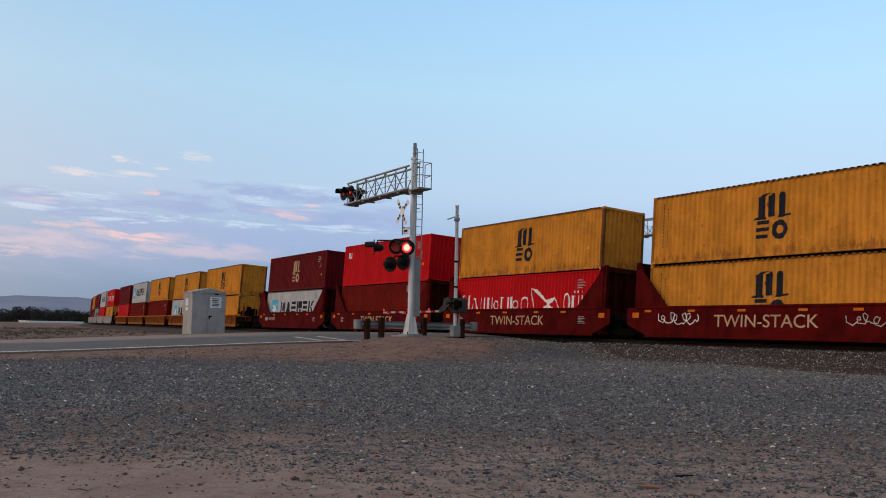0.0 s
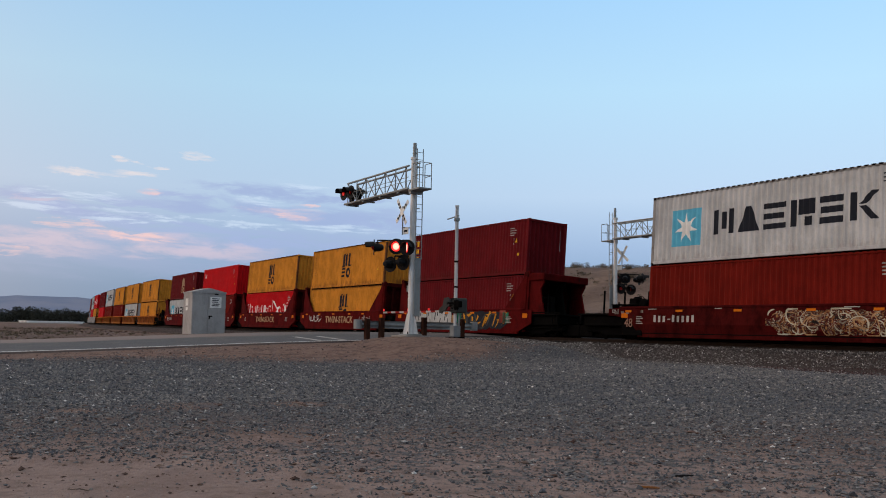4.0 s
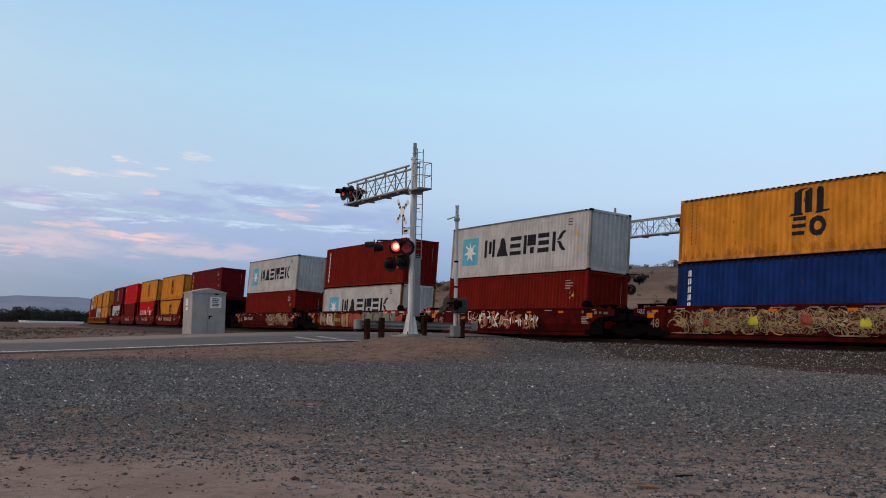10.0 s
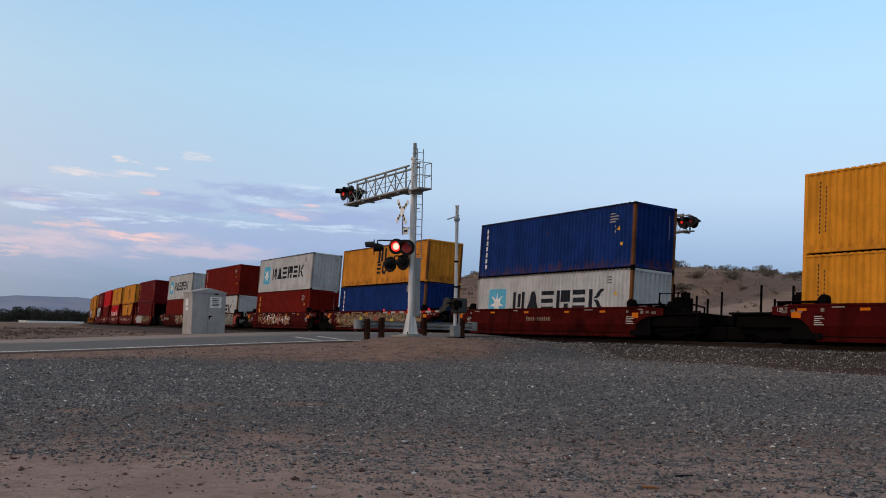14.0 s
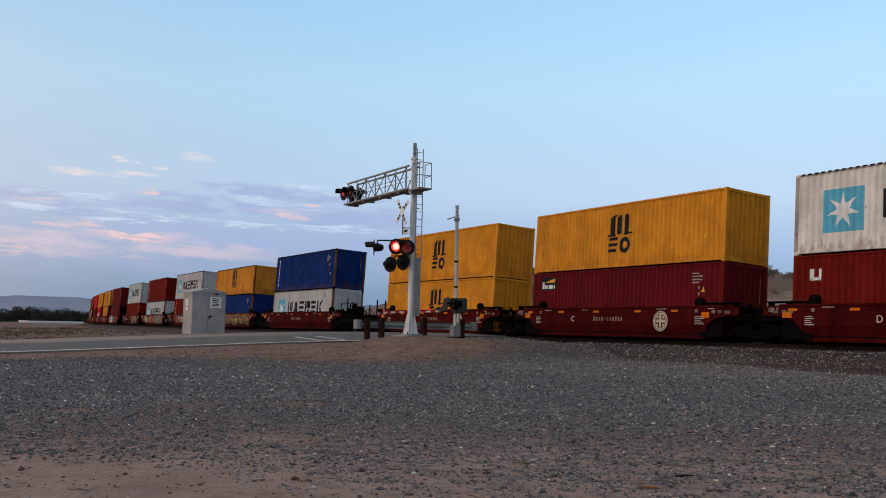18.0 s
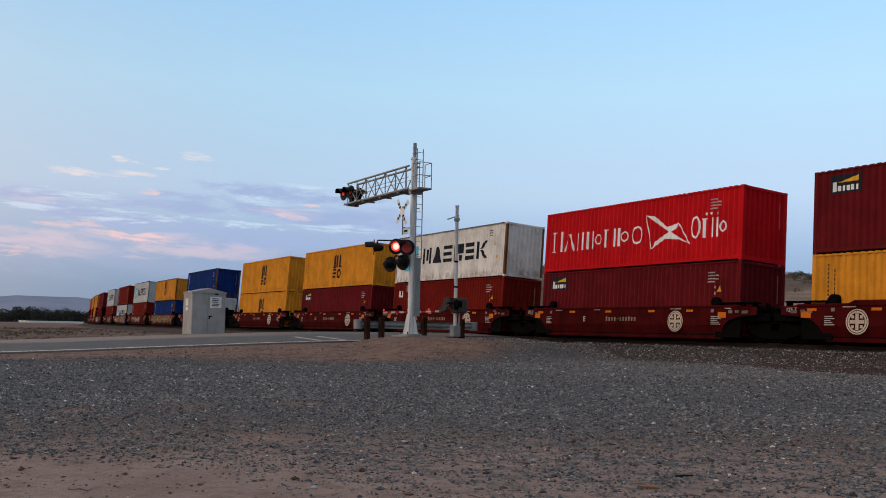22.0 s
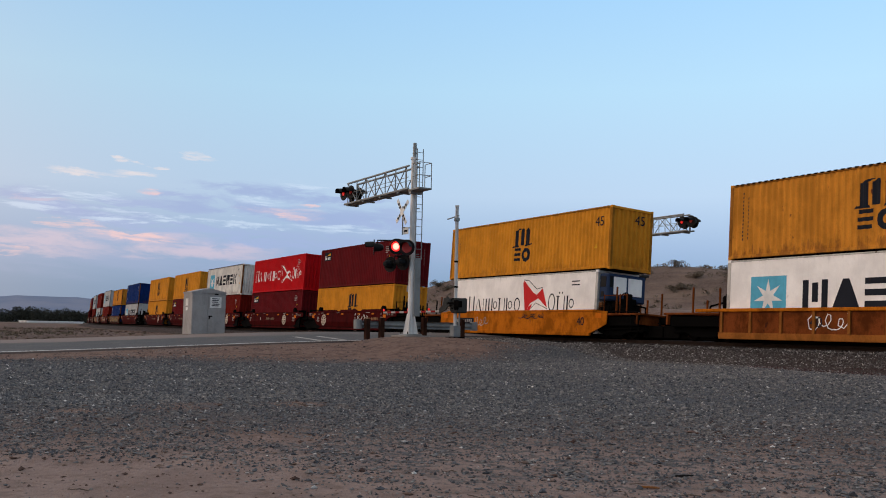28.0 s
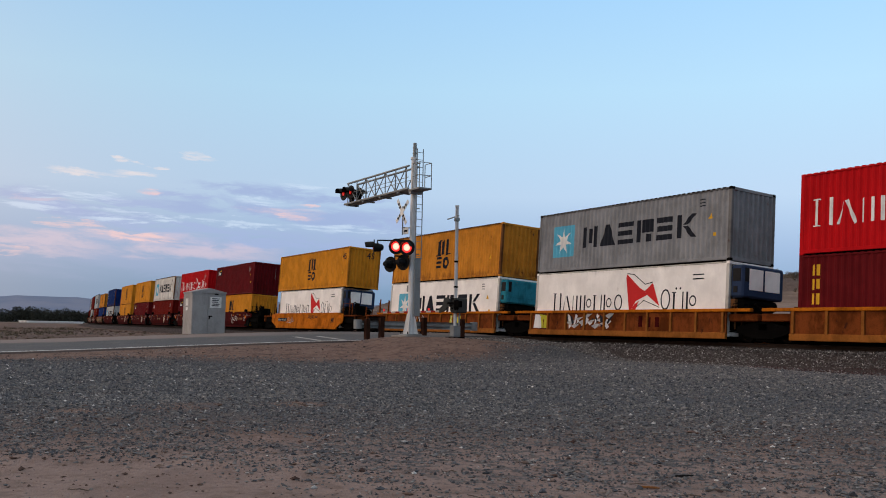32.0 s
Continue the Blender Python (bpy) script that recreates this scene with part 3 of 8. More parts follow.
def ground_material():
    m, k, b = material("desert_ground")
    v = k.n("ShaderNodeNewGeometry").outputs["Position"]
    sp = k.n("ShaderNodeSeparateXYZ")
    k.put(sp.inputs[0], v)
    x, y = sp.outputs[0], sp.outputs[1]
    big = k.noise(v, 0.23, 5, 0.6)
    mid = k.noise(v, 1.3, 6, 0.62)
    fine = k.noise(v, 16, 5, 0.7)
    grit = k.noise(v, 60, 3, 0.7)
    sand = k.mix(k.step(mid, 0.3, 0.7), (0.25, 0.179, 0.155), (0.325, 0.240, 0.209))
    sand = k.mix(k.math("MULTIPLY", k.step(fine, 0.5, 0.75), 0.45), sand, (0.16, 0.115, 0.095))
    clump = k.noise(v, 5.0, 5, 0.65)
    sand = k.mix(k.math("MULTIPLY", k.step(clump, 0.48, 0.66), 0.55), sand, (0.165, 0.118, 0.098))
    # from 20 to 28 m out the sand turns to a darker brown earth
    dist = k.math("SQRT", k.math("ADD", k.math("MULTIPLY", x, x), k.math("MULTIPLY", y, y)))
    earth = k.mix(k.step(clump, 0.35, 0.68), (0.295, 0.207, 0.176), (0.185, 0.129, 0.110))
    earth = k.mix(k.math("MULTIPLY", k.step(mid, 0.5, 0.72), 0.6), earth, (0.085, 0.062, 0.054))
    rut = k.noise(k.mapping(v, (1.0, 0.45, 1.0)), 2.4, 8, 0.72)
    earth = k.mix(k.math("MULTIPLY", k.step(rut, 0.52, 0.60), 0.55), earth, (0.31, 0.228, 0.196))
    earth = k.mix(k.math("MULTIPLY", k.step(rut, 0.45, 0.38), 0.6), earth, (0.075, 0.053, 0.046))
    earth_mask = k.math("MULTIPLY", k.step(k.math("ADD", dist, k.math("MULTIPLY", mid, 6.0)), 20, 28), k.step(y, 38.0, 44.0, 1, 0))
    sand = k.mix(earth_mask, sand, earth)
    band = k.noise(k.mapping(v, (0.05, 0.05, 1.6)), 1.4, 5, 0.6, 0.6)
    slope = k.mix(k.step(band, 0.38, 0.62), (0.235, 0.180, 0.148), (0.37, 0.288, 0.238))
    slope = k.mix(k.math("MULTIPLY", k.step(clump, 0.50, 0.66), 0.5), slope, (0.135, 0.102, 0.080))
    # a smooth pale cut at the foot of the hill
    cut = k.step(k.math("ADD", sp.outputs[2], k.math("MULTIPLY", k.math("SUBTRACT", big, 0.5), 1.6)), 2.3, 2.7, 1, 0)
    slope = k.mix(cut, slope, k.mix(k.step(mid, 0.35, 0.7), (0.36, 0.282, 0.240), (0.29, 0.225, 0.192)))
    sand = k.mix(k.step(y, 38.0, 44.0), sand, slope)
    waste = k.math("MULTIPLY", k.step(x, -45.5, -43.5, 1, 0), k.step(k.noise(v, 0.12, 5, 0.65), 0.3, 0.6, 0.35, 0.9))
    sand = k.mix(waste, sand, k.mix(k.step(clump, 0.35, 0.65), (0.085, 0.064, 0.056), (0.175, 0.130, 0.112)))
    grav = k.mix(k.step(fine, 0.3, 0.7), (0.040, 0.044, 0.052), (0.125, 0.130, 0.142))
    grav = k.mix(k.step(grit, 0.62, 0.72), grav, (0.22, 0.23, 0.24))
    grav = k.mix(k.math("MULTIPLY", k.step(mid, 0.50, 0.72), 0.45), grav, (0.17, 0.125, 0.10))
    # gravel lies on the open yard between the near sand and the verge, with bare patches in it
    lim = k.math("ADD", k.math("MULTIPLY", k.math("SUBTRACT", big, 0.5), 4.0), k.math("MULTIPLY", k.math("SUBTRACT", mid, 0.5), 4.0))
    fwd = k.math("ADD", k.math("MULTIPLY", x, -0.865), k.math("MULTIPLY", y, 0.502))
    across = k.math("ADD", k.math("MULTIPLY", x, 0.502), k.math("MULTIPLY", y, 0.865))
    edge = k.step(across, -3.0, 1.5, 9.7, 7.4)
    near = k.step(k.math("SUBTRACT", k.math("ADD", fwd, k.math("MULTIPLY", lim, 0.5)), edge), -0.5, 0.9)
    slant = k.math("MULTIPLY", k.math("MINIMUM", k.math("MAXIMUM", k.math("SUBTRACT", y, 6.0), 0.0), 10.5), 0.30)
    slant = k.math("SUBTRACT", slant, k.math("MULTIPLY", k.math("MINIMUM", k.math("MAXIMUM", k.math("SUBTRACT", y, 18.2), 0.0), 6.0), 0.8))
    verge = k.step(k.math("SUBTRACT", k.math("ADD", x, k.math("MULTIPLY", lim, 0.4)), slant), -32.1, -30.5)
    side = k.step(k.math("ADD", y, k.math("MULTIPLY", lim, 0.3)), 24.2, 25.4, 1, 0)
    gm = k.math("MULTIPLY", k.math("MULTIPLY", near, verge), side)
    for bx, by, rf, ra in BARE:
        u0, v0 = -0.865 * bx + 0.502 * by, 0.502 * bx + 0.865 * by
        du = k.math("MULTIPLY", k.math("SUBTRACT", k.math("ADD", fwd, k.math("MULTIPLY", lim, 0.35)), u0), 1 / rf)
        dv = k.math("MULTIPLY", k.math("SUBTRACT", k.math("ADD", across, k.math("MULTIPLY", lim, 0.35)), v0), 1 / ra)
        gm = k.math("MULTIPLY", gm, k.step(k.math("ADD", k.math("MULTIPLY", du, du), k.math("MULTIPLY", dv, dv)), 0.0, 2.0, 0.05, 1))
    # towards the sand the stones lie thinner
    thin = k.step(k.math("ADD", fwd, k.math("MULTIPLY", lim, 1.2)), 8.5, 16.5, 0.0, 1)
    thin = k.math("MAXIMUM", thin, k.step(clump, 0.50, 0.60, 0.10, 0.85))
    gm = k.math("MULTIPLY", gm, thin)
    patch = k.step(big, 0.60, 0.68, 1, 0.5)
    # past 9.5 to 12.5 m the sand between the stones is darker and browner
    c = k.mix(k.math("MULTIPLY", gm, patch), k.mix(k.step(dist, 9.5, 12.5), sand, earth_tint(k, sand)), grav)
    # bed of the track, also round the curve
    bend = k.math("MINIMUM", k.math("ADD", x, -CURVE_X), 0.0)
    y = k.math("SUBTRACT", y, k.math("DIVIDE", k.math("MULTIPLY", bend, bend), 2 * RADIUS))
    c = k.mix(k.math("MULTIPLY", k.step(y, 24.3, 25.1), k.step(y, 34.0, 37.0, 1, 0)), c,
              k.mix(k.step(fine, 0.35, 0.65), (0.026, 0.018, 0.017), (0.075, 0.060, 0.057)))
    # near-black painted on the bed under and beyond the rails, for the train's shade
    bed_shade = k.math("MULTIPLY", k.step(y, 26.2, 27.0), k.step(k.math("ADD", y, k.math("MULTIPLY", mid, 1.2)), 31.6, 33.0, 1, 0))
    c = k.mix(k.math("MULTIPLY", bed_shade, 0.9), c, (0.012, 0.010, 0.010))
    k.put(b.inputs["Base Color"], c)
    b.inputs["Roughness"].default_value = 0.95
    b.inputs["Specular IOR Level"].default_value = 0.2
    h = k.math("ADD", k.math("MULTIPLY", fine, 0.6), k.math("MULTIPLY", grit, 0.4))
    h = k.math("ADD", h, k.math("MULTIPLY", k.noise(v, 3.2, 4, 0.6), 1.6))
    k.put(b.inputs["Normal"], k.bump(h, 1.0, 0.08))
    return m


MAT["ground"] = ground_material()
gx = axis_steps(-3800, 2500, -62, 6, 0.4, 1.10)
gy = axis_steps(-2500, 4200, -4, 48, 0.4, 1.10)
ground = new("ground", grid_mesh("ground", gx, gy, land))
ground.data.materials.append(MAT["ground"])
tagged(ground, "brown desert ground of sand and grey gravel", "ground", kind="structure")


# road over the crossing
def asphalt_material():
    m, k, b = material("asphalt")
    v = k.n("ShaderNodeNewGeometry").outputs["Position"]
    f = k.noise(v, 40, 4, 0.7)
    g = k.noise(v, 0.8, 5, 0.6)
    c = k.mix(k.step(f, 0.3, 0.75), (0.030, 0.030, 0.033), (0.070, 0.069, 0.070))
    c = k.mix(k.math("MULTIPLY", k.step(g, 0.45, 0.75), 0.4), c, (0.12, 0.097, 0.084))
    # sand has blown over the far lane, and lies along the near edge
    sp = k.n("ShaderNodeSeparateXYZ")
    k.put(sp.inputs[0], v)
    wob = k.math("MULTIPLY", k.math("SUBTRACT", k.noise(k.mapping(v, (1.0, 0.3, 1.0)), 0.9, 6, 0.65), 0.5), 3.2)
    drift = k.math("MAXIMUM", k.step(k.math("ADD", sp.outputs[0], wob), -40.4, -41.6), k.step(k.math("ADD", sp.outputs[0], k.math("MULTIPLY", wob, 0.3)), -36.05, -35.85))
    drift = k.math("MULTIPLY", drift, k.step(sp.outputs[1], 12.0, 19.0, 1.0, 0.25))
    c = k.mix(k.math("MULTIPLY", drift, 0.85), c, k.mix(k.step(f, 0.3, 0.75), (0.15, 0.112, 0.096), (0.235, 0.175, 0.15)))
    k.put(b.inputs["Base Color"], c)
    b.inputs["Roughness"].default_value = 0.9
    k.put(b.inputs["Normal"], k.bump(f, 0.5, 0.01))
    return m


MAT["asphalt"] = asphalt_material()


def fall(x):
    """Cross fall of the road towards its near edge."""
    return -0.035 * (x - (ROAD_X0 + ROAD_X1) / 2)


def pinch(y):
    """How far the near edge of the asphalt draws in towards the rails."""
    return 4.3 * smooth(19.0, 25.0, y)


def ribbon(x0, x1, ys, lift, skirt=0.0):
    """A strip along y that follows the road."""
    s = Shape()
    for y0, y1 in zip(ys[:-1], ys[1:]):
        z0, z1 = float(road_height(y0)) + lift, float(road_height(y1)) + lift
        xa, xb = x1 - float(pinch(y0)), x1 - float(pinch(y1))
        fa, fb, fc = fall(x0), fall(xa), fall(xb)
        s.add([(x0, y0, z0 + fa), (xa, y0, z0 + fb), (xb, y1, z1 + fc), (x0, y1, z1 + fa),
               (x0, y0, z0 + fa - skirt), (xa, y0, z0 + fb - skirt), (xb, y1, z1 + fc - skirt), (x0, y1, z1 + fa - skirt)],
              [(0, 1, 2, 3), (0, 3, 7, 4), (1, 5, 6, 2)] if skirt else [(0, 1, 2, 3)])
    return s


ROAD_YS = list(np.arange(-70, TRACK_Y + 14, 1.0))
road = part("road", ribbon(ROAD_X0, ROAD_X1, ROAD_YS, 0.0, 0.12), MAT["asphalt"], None)
tagged(road, "worn grey two-lane asphalt road rising to the rails", "road", kind="structure")
NEAR_YS = [y for y in ROAD_YS if y < 19]
for nm, xa, xb in (("edge_line", ROAD_X1 - 0.34, ROAD_X1 - 0.22),):
    part(nm, ribbon(xa, xb, NEAR_YS, 0.004), MAT["white_mark"], road, "white painted edge line")
for ya, yb in ((15.2, 15.45), (16.3, 16.55)):
    part("stop_line", ribbon((ROAD_X0 + ROAD_X1) / 2 + 0.2, ROAD_X1 - 0.6, [ya, yb], 0.005), MAT["pale_mark"], road, "worn white stop line")


# ---------- track ----------
track = tagged(new("track"), "single railway track on dark ballast", "railway track", kind="structure")
ST = list(np.arange(-560, 60, 4.0))


def swept(prof, off):
    """A profile of (across, height) drawn along the track at a sideways offset."""
    s, n, k = Shape(), len(prof), len(ST)
    pts = []
    for q in ST:
        x, y, th = on_track(q)
        for a, z in prof:
            r = off + a
            pts.append((x + math.sin(th) * r, y + math.cos(th) * r, z - r * math.tan(CANT)))
    f = [(j * n + i, j * n + (i + 1) % n, (j + 1) * n + (i + 1) % n, (j + 1) * n + i) for j in range(k - 1) for i in range(n)]
    return s.add(pts, f)


RAIL = [(-0.07, -0.17), (0.07, -0.17), (0.07, -0.15), (0.012, -0.13), (0.012, -0.05), (0.036, -0.035), (0.036, 0.0), (-0.036, 0.0),
        (-0.036, -0.035), (-0.012, -0.05), (-0.012, -0.13), (-0.07, -0.15)]
for o in (-0.755, 0.755):
    part("rail", swept(RAIL, o), MAT["rail"], track)
tie_mesh = Shape().box(-0.11, -1.3, -0.33, 0.11, 1.3, -0.172, 0.012).mesh("tie", MAT["tie"])
rest = Shape()
for i, q in enumerate(np.arange(-300, 50, 0.6)):
    x, y, th = on_track(q)
    if -75 < q < 15:
        part("tie", tie_mesh, None, track, m=pose(x, y, 0, -math.degrees(CANT), 0, -math.degrees(th)))
    else:
        bx = Shape().box(-0.11, -1.3, -0.33, 0.11, 1.3, -0.172)
        mm = pose(x, y, 0, -math.degrees(CANT), 0, -math.degrees(th))
        rest.add([mm @ Vector(p) for p in bx.v], bx.f)
tagged(part("far_ties", rest, MAT["tie"], track), kind="stuff")


# ---------- containers ----------
CH, CW = 2.896, 2.438       # height and width of a high container
PITCH_C = 0.272


def wave(L):
    """Break points (x, depth) of a corrugated side of the length L, from post to post."""
    a, b = -L / 2 + 0.16, L / 2 - 0.16
    n = max(4, round((b - a) / PITCH_C))
    p = (b - a) / n
    out = [(a, 0.0)]
    for i in range(n):
        x = a + i * p
        out += [(x + 0.14 * p, 0.0), (x + 0.38 * p, 0.036), (x + 0.62 * p, 0.036), (x + 0.86 * p, 0.0)]
    return out + [(b, 0.0)]


def flat(L):
    return [(-L / 2 + 0.1, 0.0), (L / 2 - 0.1, 0.0)]


def clip_x(poly, xa, xb):
    """The part of a convex polygon of (x, z) between two upright lines."""
    for lim, sgn in ((xa, 1), (xb, -1)):
        res = []
        for i, p in enumerate(poly):
            q = poly[(i + 1) % len(poly)]
            ip, iq = (p[0] - lim) * sgn >= 0, (q[0] - lim) * sgn >= 0
            if ip:
                res.append(p)
            if ip != iq:
                t = (lim - p[0]) / (q[0] - p[0])
                res.append((lim, p[1] + t * (q[1] - p[1])))
        poly = res
        if len(poly) < 3:
            return []
    return poly


def decal(polys, pts, y_face):
    """Painted shapes that follow the corrugation; polys are convex, of (x, z)."""
    s = Shape()
    for poly in polys:
        lo, hi = min(p[0] for p in poly), max(p[0] for p in poly)
        for (xa, da), (xb, db) in zip(pts[:-1], pts[1:]):
            if xb <= lo or xa >= hi or xb - xa < 1e-6:
                continue
            c = clip_x(poly, max(xa, lo - 1e-6), min(xb, hi + 1e-6))
            if len(c) >= 3:
                v = [(x, y_face + da + (db - da) * (x - xa) / (xb - xa) - 0.005, z) for x, z in c]
                s.add(v, [tuple(range(len(v)))])
    bm = bmesh.new()
    vs = [bm.verts.new(p) for p in s.v]
    for f in s.f:
        bm.faces.new([vs[i] for i in f])
    bmesh.ops.remove_doubles(bm, verts=bm.verts, dist=0.0008)
    return Shape().bm(bm)


def rect(x0, z0, x1, z1, lean=0.0):
    return [(x0, z0), (x1, z0), (x1 + lean, z1), (x0 + lean, z1)]


MESHES = {}


def shared(key, make):
    if key not in MESHES:
        MESHES[key] = make()
    return MESHES[key]


def side_mesh(L, pts, key, mat, h=CH):
    def make():
        s = Shape()
        y = -CW / 2 + 0.018
        lo, hi = 0.15, h - 0.06
        v, f = [], []
        for x, d in pts:
            v += [(x, y + d, lo), (x, y + d, hi)]
        for i in range(len(pts) - 1):
            f.append((2 * i, 2 * i + 2, 2 * i + 3, 2 * i + 1))
        return s.add(v, f).mesh("side_panel", mat)
    return shared(("side", L, h, key, mat.name), make)


def end_mesh(mat, L, h=CH):
    def make():
        s = Shape()
        n, a = 8, -CW / 2 + 0.14
        p = (CW - 0.28) / n
        pts = [(a, 0.0)]
        for i in range(n):
            y = a + i * p
            pts += [(y + 0.08 * p, 0.0), (y + 0.30 * p, 0.075), (y + 0.62 * p, 0.075), (y + 0.86 * p, 0.0)]
        pts.append((-a, 0.0))
        v, f = [], []
        for y, d in pts:
            v += [(L / 2 - 0.02 - d, y, 0.15), (L / 2 - 0.02 - d, y, h - 0.08)]
        for i in range(len(pts) - 1):
            f.append((2 * i, 2 * i + 2, 2 * i + 3, 2 * i + 1))
        return s.add(v, f).mesh("end_panel", mat)
    return shared(("end", L, h, mat.name), make)


def disc(cx, cz, rx, rz, n=10):
    return [(cx + rx * math.cos(2 * math.pi * i / n), cz + rz * math.sin(2 * math.pi * i / n)) for i in range(n)]


def ring(cx, cz, rx, rz, t, n=12):
    """A ring as convex pieces."""
    o, i = disc(cx, cz, rx, rz, n), disc(cx, cz, rx - t, rz - t, n)
    return [[o[k], o[(k + 1) % n], i[(k + 1) % n], i[k]] for k in range(n)]


def seg(x0, z0, x1, z1, t):
    """A straight stroke between two points."""
    d = math.hypot(x1 - x0, z1 - z0)
    nx, nz = -(z1 - z0) / d * t / 2, (x1 - x0) / d * t / 2
    return [(x0 - nx, z0 - nz), (x1 - nx, z1 - nz), (x1 + nx, z1 + nz), (x0 + nx, z0 + nz)]


def marks_m(x, zt):
    """A shipping line's sign as plain shapes: three uprights under arches, two feet, two round marks below."""
    out = [rect(x + 0.06 + 0.47 * i, zt - 0.90, x + 0.36 + 0.47 * i, zt - 0.12) for i in range(3)]
    out += [[(x - 0.18, zt - 0.98), (x + 0.44, zt - 0.98), (x + 0.40, zt - 0.88), (x - 0.10, zt - 0.90)],
            [(x + 0.94, zt - 0.98), (x + 1.58, zt - 0.90), (x + 1.52, zt - 0.84), (x + 0.96, zt - 0.88)]]
    out += ring(x + 1.06, zt - 1.40, 0.36, 0.36, 0.20)
    for i in range(3):
        out += [rect(x + 0.0 + 0.04 * (i == 0), zt - 1.16 - 0.26 * i, x + 0.58 - 0.04 * (i == 2), zt - 1.02 - 0.26 * i - 0.0)]
    out += [[(x + 0.02, zt - 0.16), (x + 0.30, zt - 0.13), (x + 0.66, zt - 0.02), (x + 0.36, zt - 0.01)],
            [(x + 0.50, zt - 0.20), (x + 0.70, zt - 0.02), (x + 0.82, zt - 0.04), (x + 0.84, zt - 0.20)],
            [(x + 0.97, zt - 0.20), (x + 1.08, zt - 0.02), (x + 1.24, zt - 0.04), (x + 1.30, zt - 0.20)]]
    return out


def marks_six(x0, x1, z0, z1):
    """A shipping line's name as plain blocks: uprights, a wedge, bars, half blocks."""
    w6 = (x1 - x0) / 6
    h = z1 - z0
    g = w6 * 0.84
    out = []
    a = x0
    out += [rect(a, z0, a + g * 0.24, z1), rect(a + g * 0.38, z0 + 0.2 * h, a + g * 0.62, z1 - 0.1 * h), rect(a + g * 0.76, z0, a + g, z1)]
    a += w6
    out += [[(a, z0), (a + g, z0), (a + g * 0.62, z1), (a + g * 0.38, z1)]]
    a += w6
    out += [rect(a, z0, a + g, z0 + h * 0.21), rect(a, z0 + h * 0.39, a + g * 0.9, z0 + h * 0.61), rect(a, z0 + h * 0.79, a + g, z1)]
    a += w6
    out += [rect(a, z0, a + g * 0.25, z1), rect(a + g * 0.34, z0 + h * 0.42, a + g, z1), rect(a + g * 0.6, z0, a + g * 0.9, z0 + h * 0.34)]
    a += w6
    out += [rect(a, z0, a + g * 0.94, z0 + h * 0.24), rect(a + 0.03, z0 + h * 0.38, a + g * 0.94, z0 + h * 0.62), rect(a, z0 + h * 0.76, a + g * 0.94, z1)]
    a += w6
    out += [rect(a, z0, a + g * 0.25, z1), [(a + g * 0.33, z0 + h * 0.5), (a + g * 0.75, z0), (a + g * 1.05, z0), (a + g * 0.6, z0 + h * 0.5)],
            [(a + g * 0.33, z0 + h * 0.56), (a + g * 0.6, z0 + h * 0.56), (a + g * 1.05, z1), (a + g * 0.75, z1)]]
    return out


def star(cx, cz, r, n=7):
    out = []
    for i in range(n):
        t = math.pi / 2 + 2 * math.pi * i / n
        a, b = t + math.pi / n, t - math.pi / n
        q = r * 0.36
        out.append([(cx, cz), (cx + q * math.cos(b), cz + q * math.sin(b)), (cx + r * math.cos(t), cz + r * math.sin(t)),
                    (cx + q * math.cos(a), cz + q * math.sin(a))])
    return out


def marks_thin(x0, x1, z0, z1, kinds, t=0.085):
    """A name's width in slender plain shapes: h and u pairs, w wedge, n three uprights, o upright with a ring, c ring."""
    wt = [1.25 if k == "n" else 0.75 if k == "s" else 1.0 for k in kinds]
    unit = (x1 - x0) / sum(wt)
    out, a = [], x0
    for i, (k, q) in enumerate(zip(kinds, wt)):
        b = a + unit * q * 0.80
        h = (z1 - z0) * (1.0 if i == 0 else 0.84)
        m, zt, fat = (a + b) / 2, z0 + h, t * 1.5
        if k == "h":
            out += [rect(a, z0, a + fat, zt), rect(b - fat, z0, b, zt), rect(a - t, z0, a + fat + t, z0 + t * 0.5), rect(a - t, zt - t * 0.5, a + fat + t, zt)]
        elif k == "w":
            out += [[(m - t, zt), (a, z0), (a + t, z0)], seg(m, zt, b, z0, fat)]
        elif k == "n":
            out += [seg(a + t, z0, a + t, zt, t * 0.7), seg(m, z0, m, zt, fat), seg(b - t, z0, b - t, zt, fat)]
        elif k == "o":
            out += [rect(a, z0, a + fat, zt)] + ring(m + t, z0 + h * 0.5, (b - a) * 0.34, h * 0.30, t * 0.8, 10)
        elif k == "u":
            out += [rect(a, z0, a + fat, zt), rect(b - t, z0, b, zt), rect(a - t, zt - t * 0.5, a + fat + t, zt)]
        else:
            out += ring(m, z0 + h / 2, (b - a) * 0.48, h / 2, t, 12)
        a += unit * q
    return out


def column(x, z_top, n, w1, h, gap):
    """Small marks one under the other."""
    return [rect(x, z_top - i * (h + gap) - h, x + w1, z_top - i * (h + gap)) for i in range(n)]


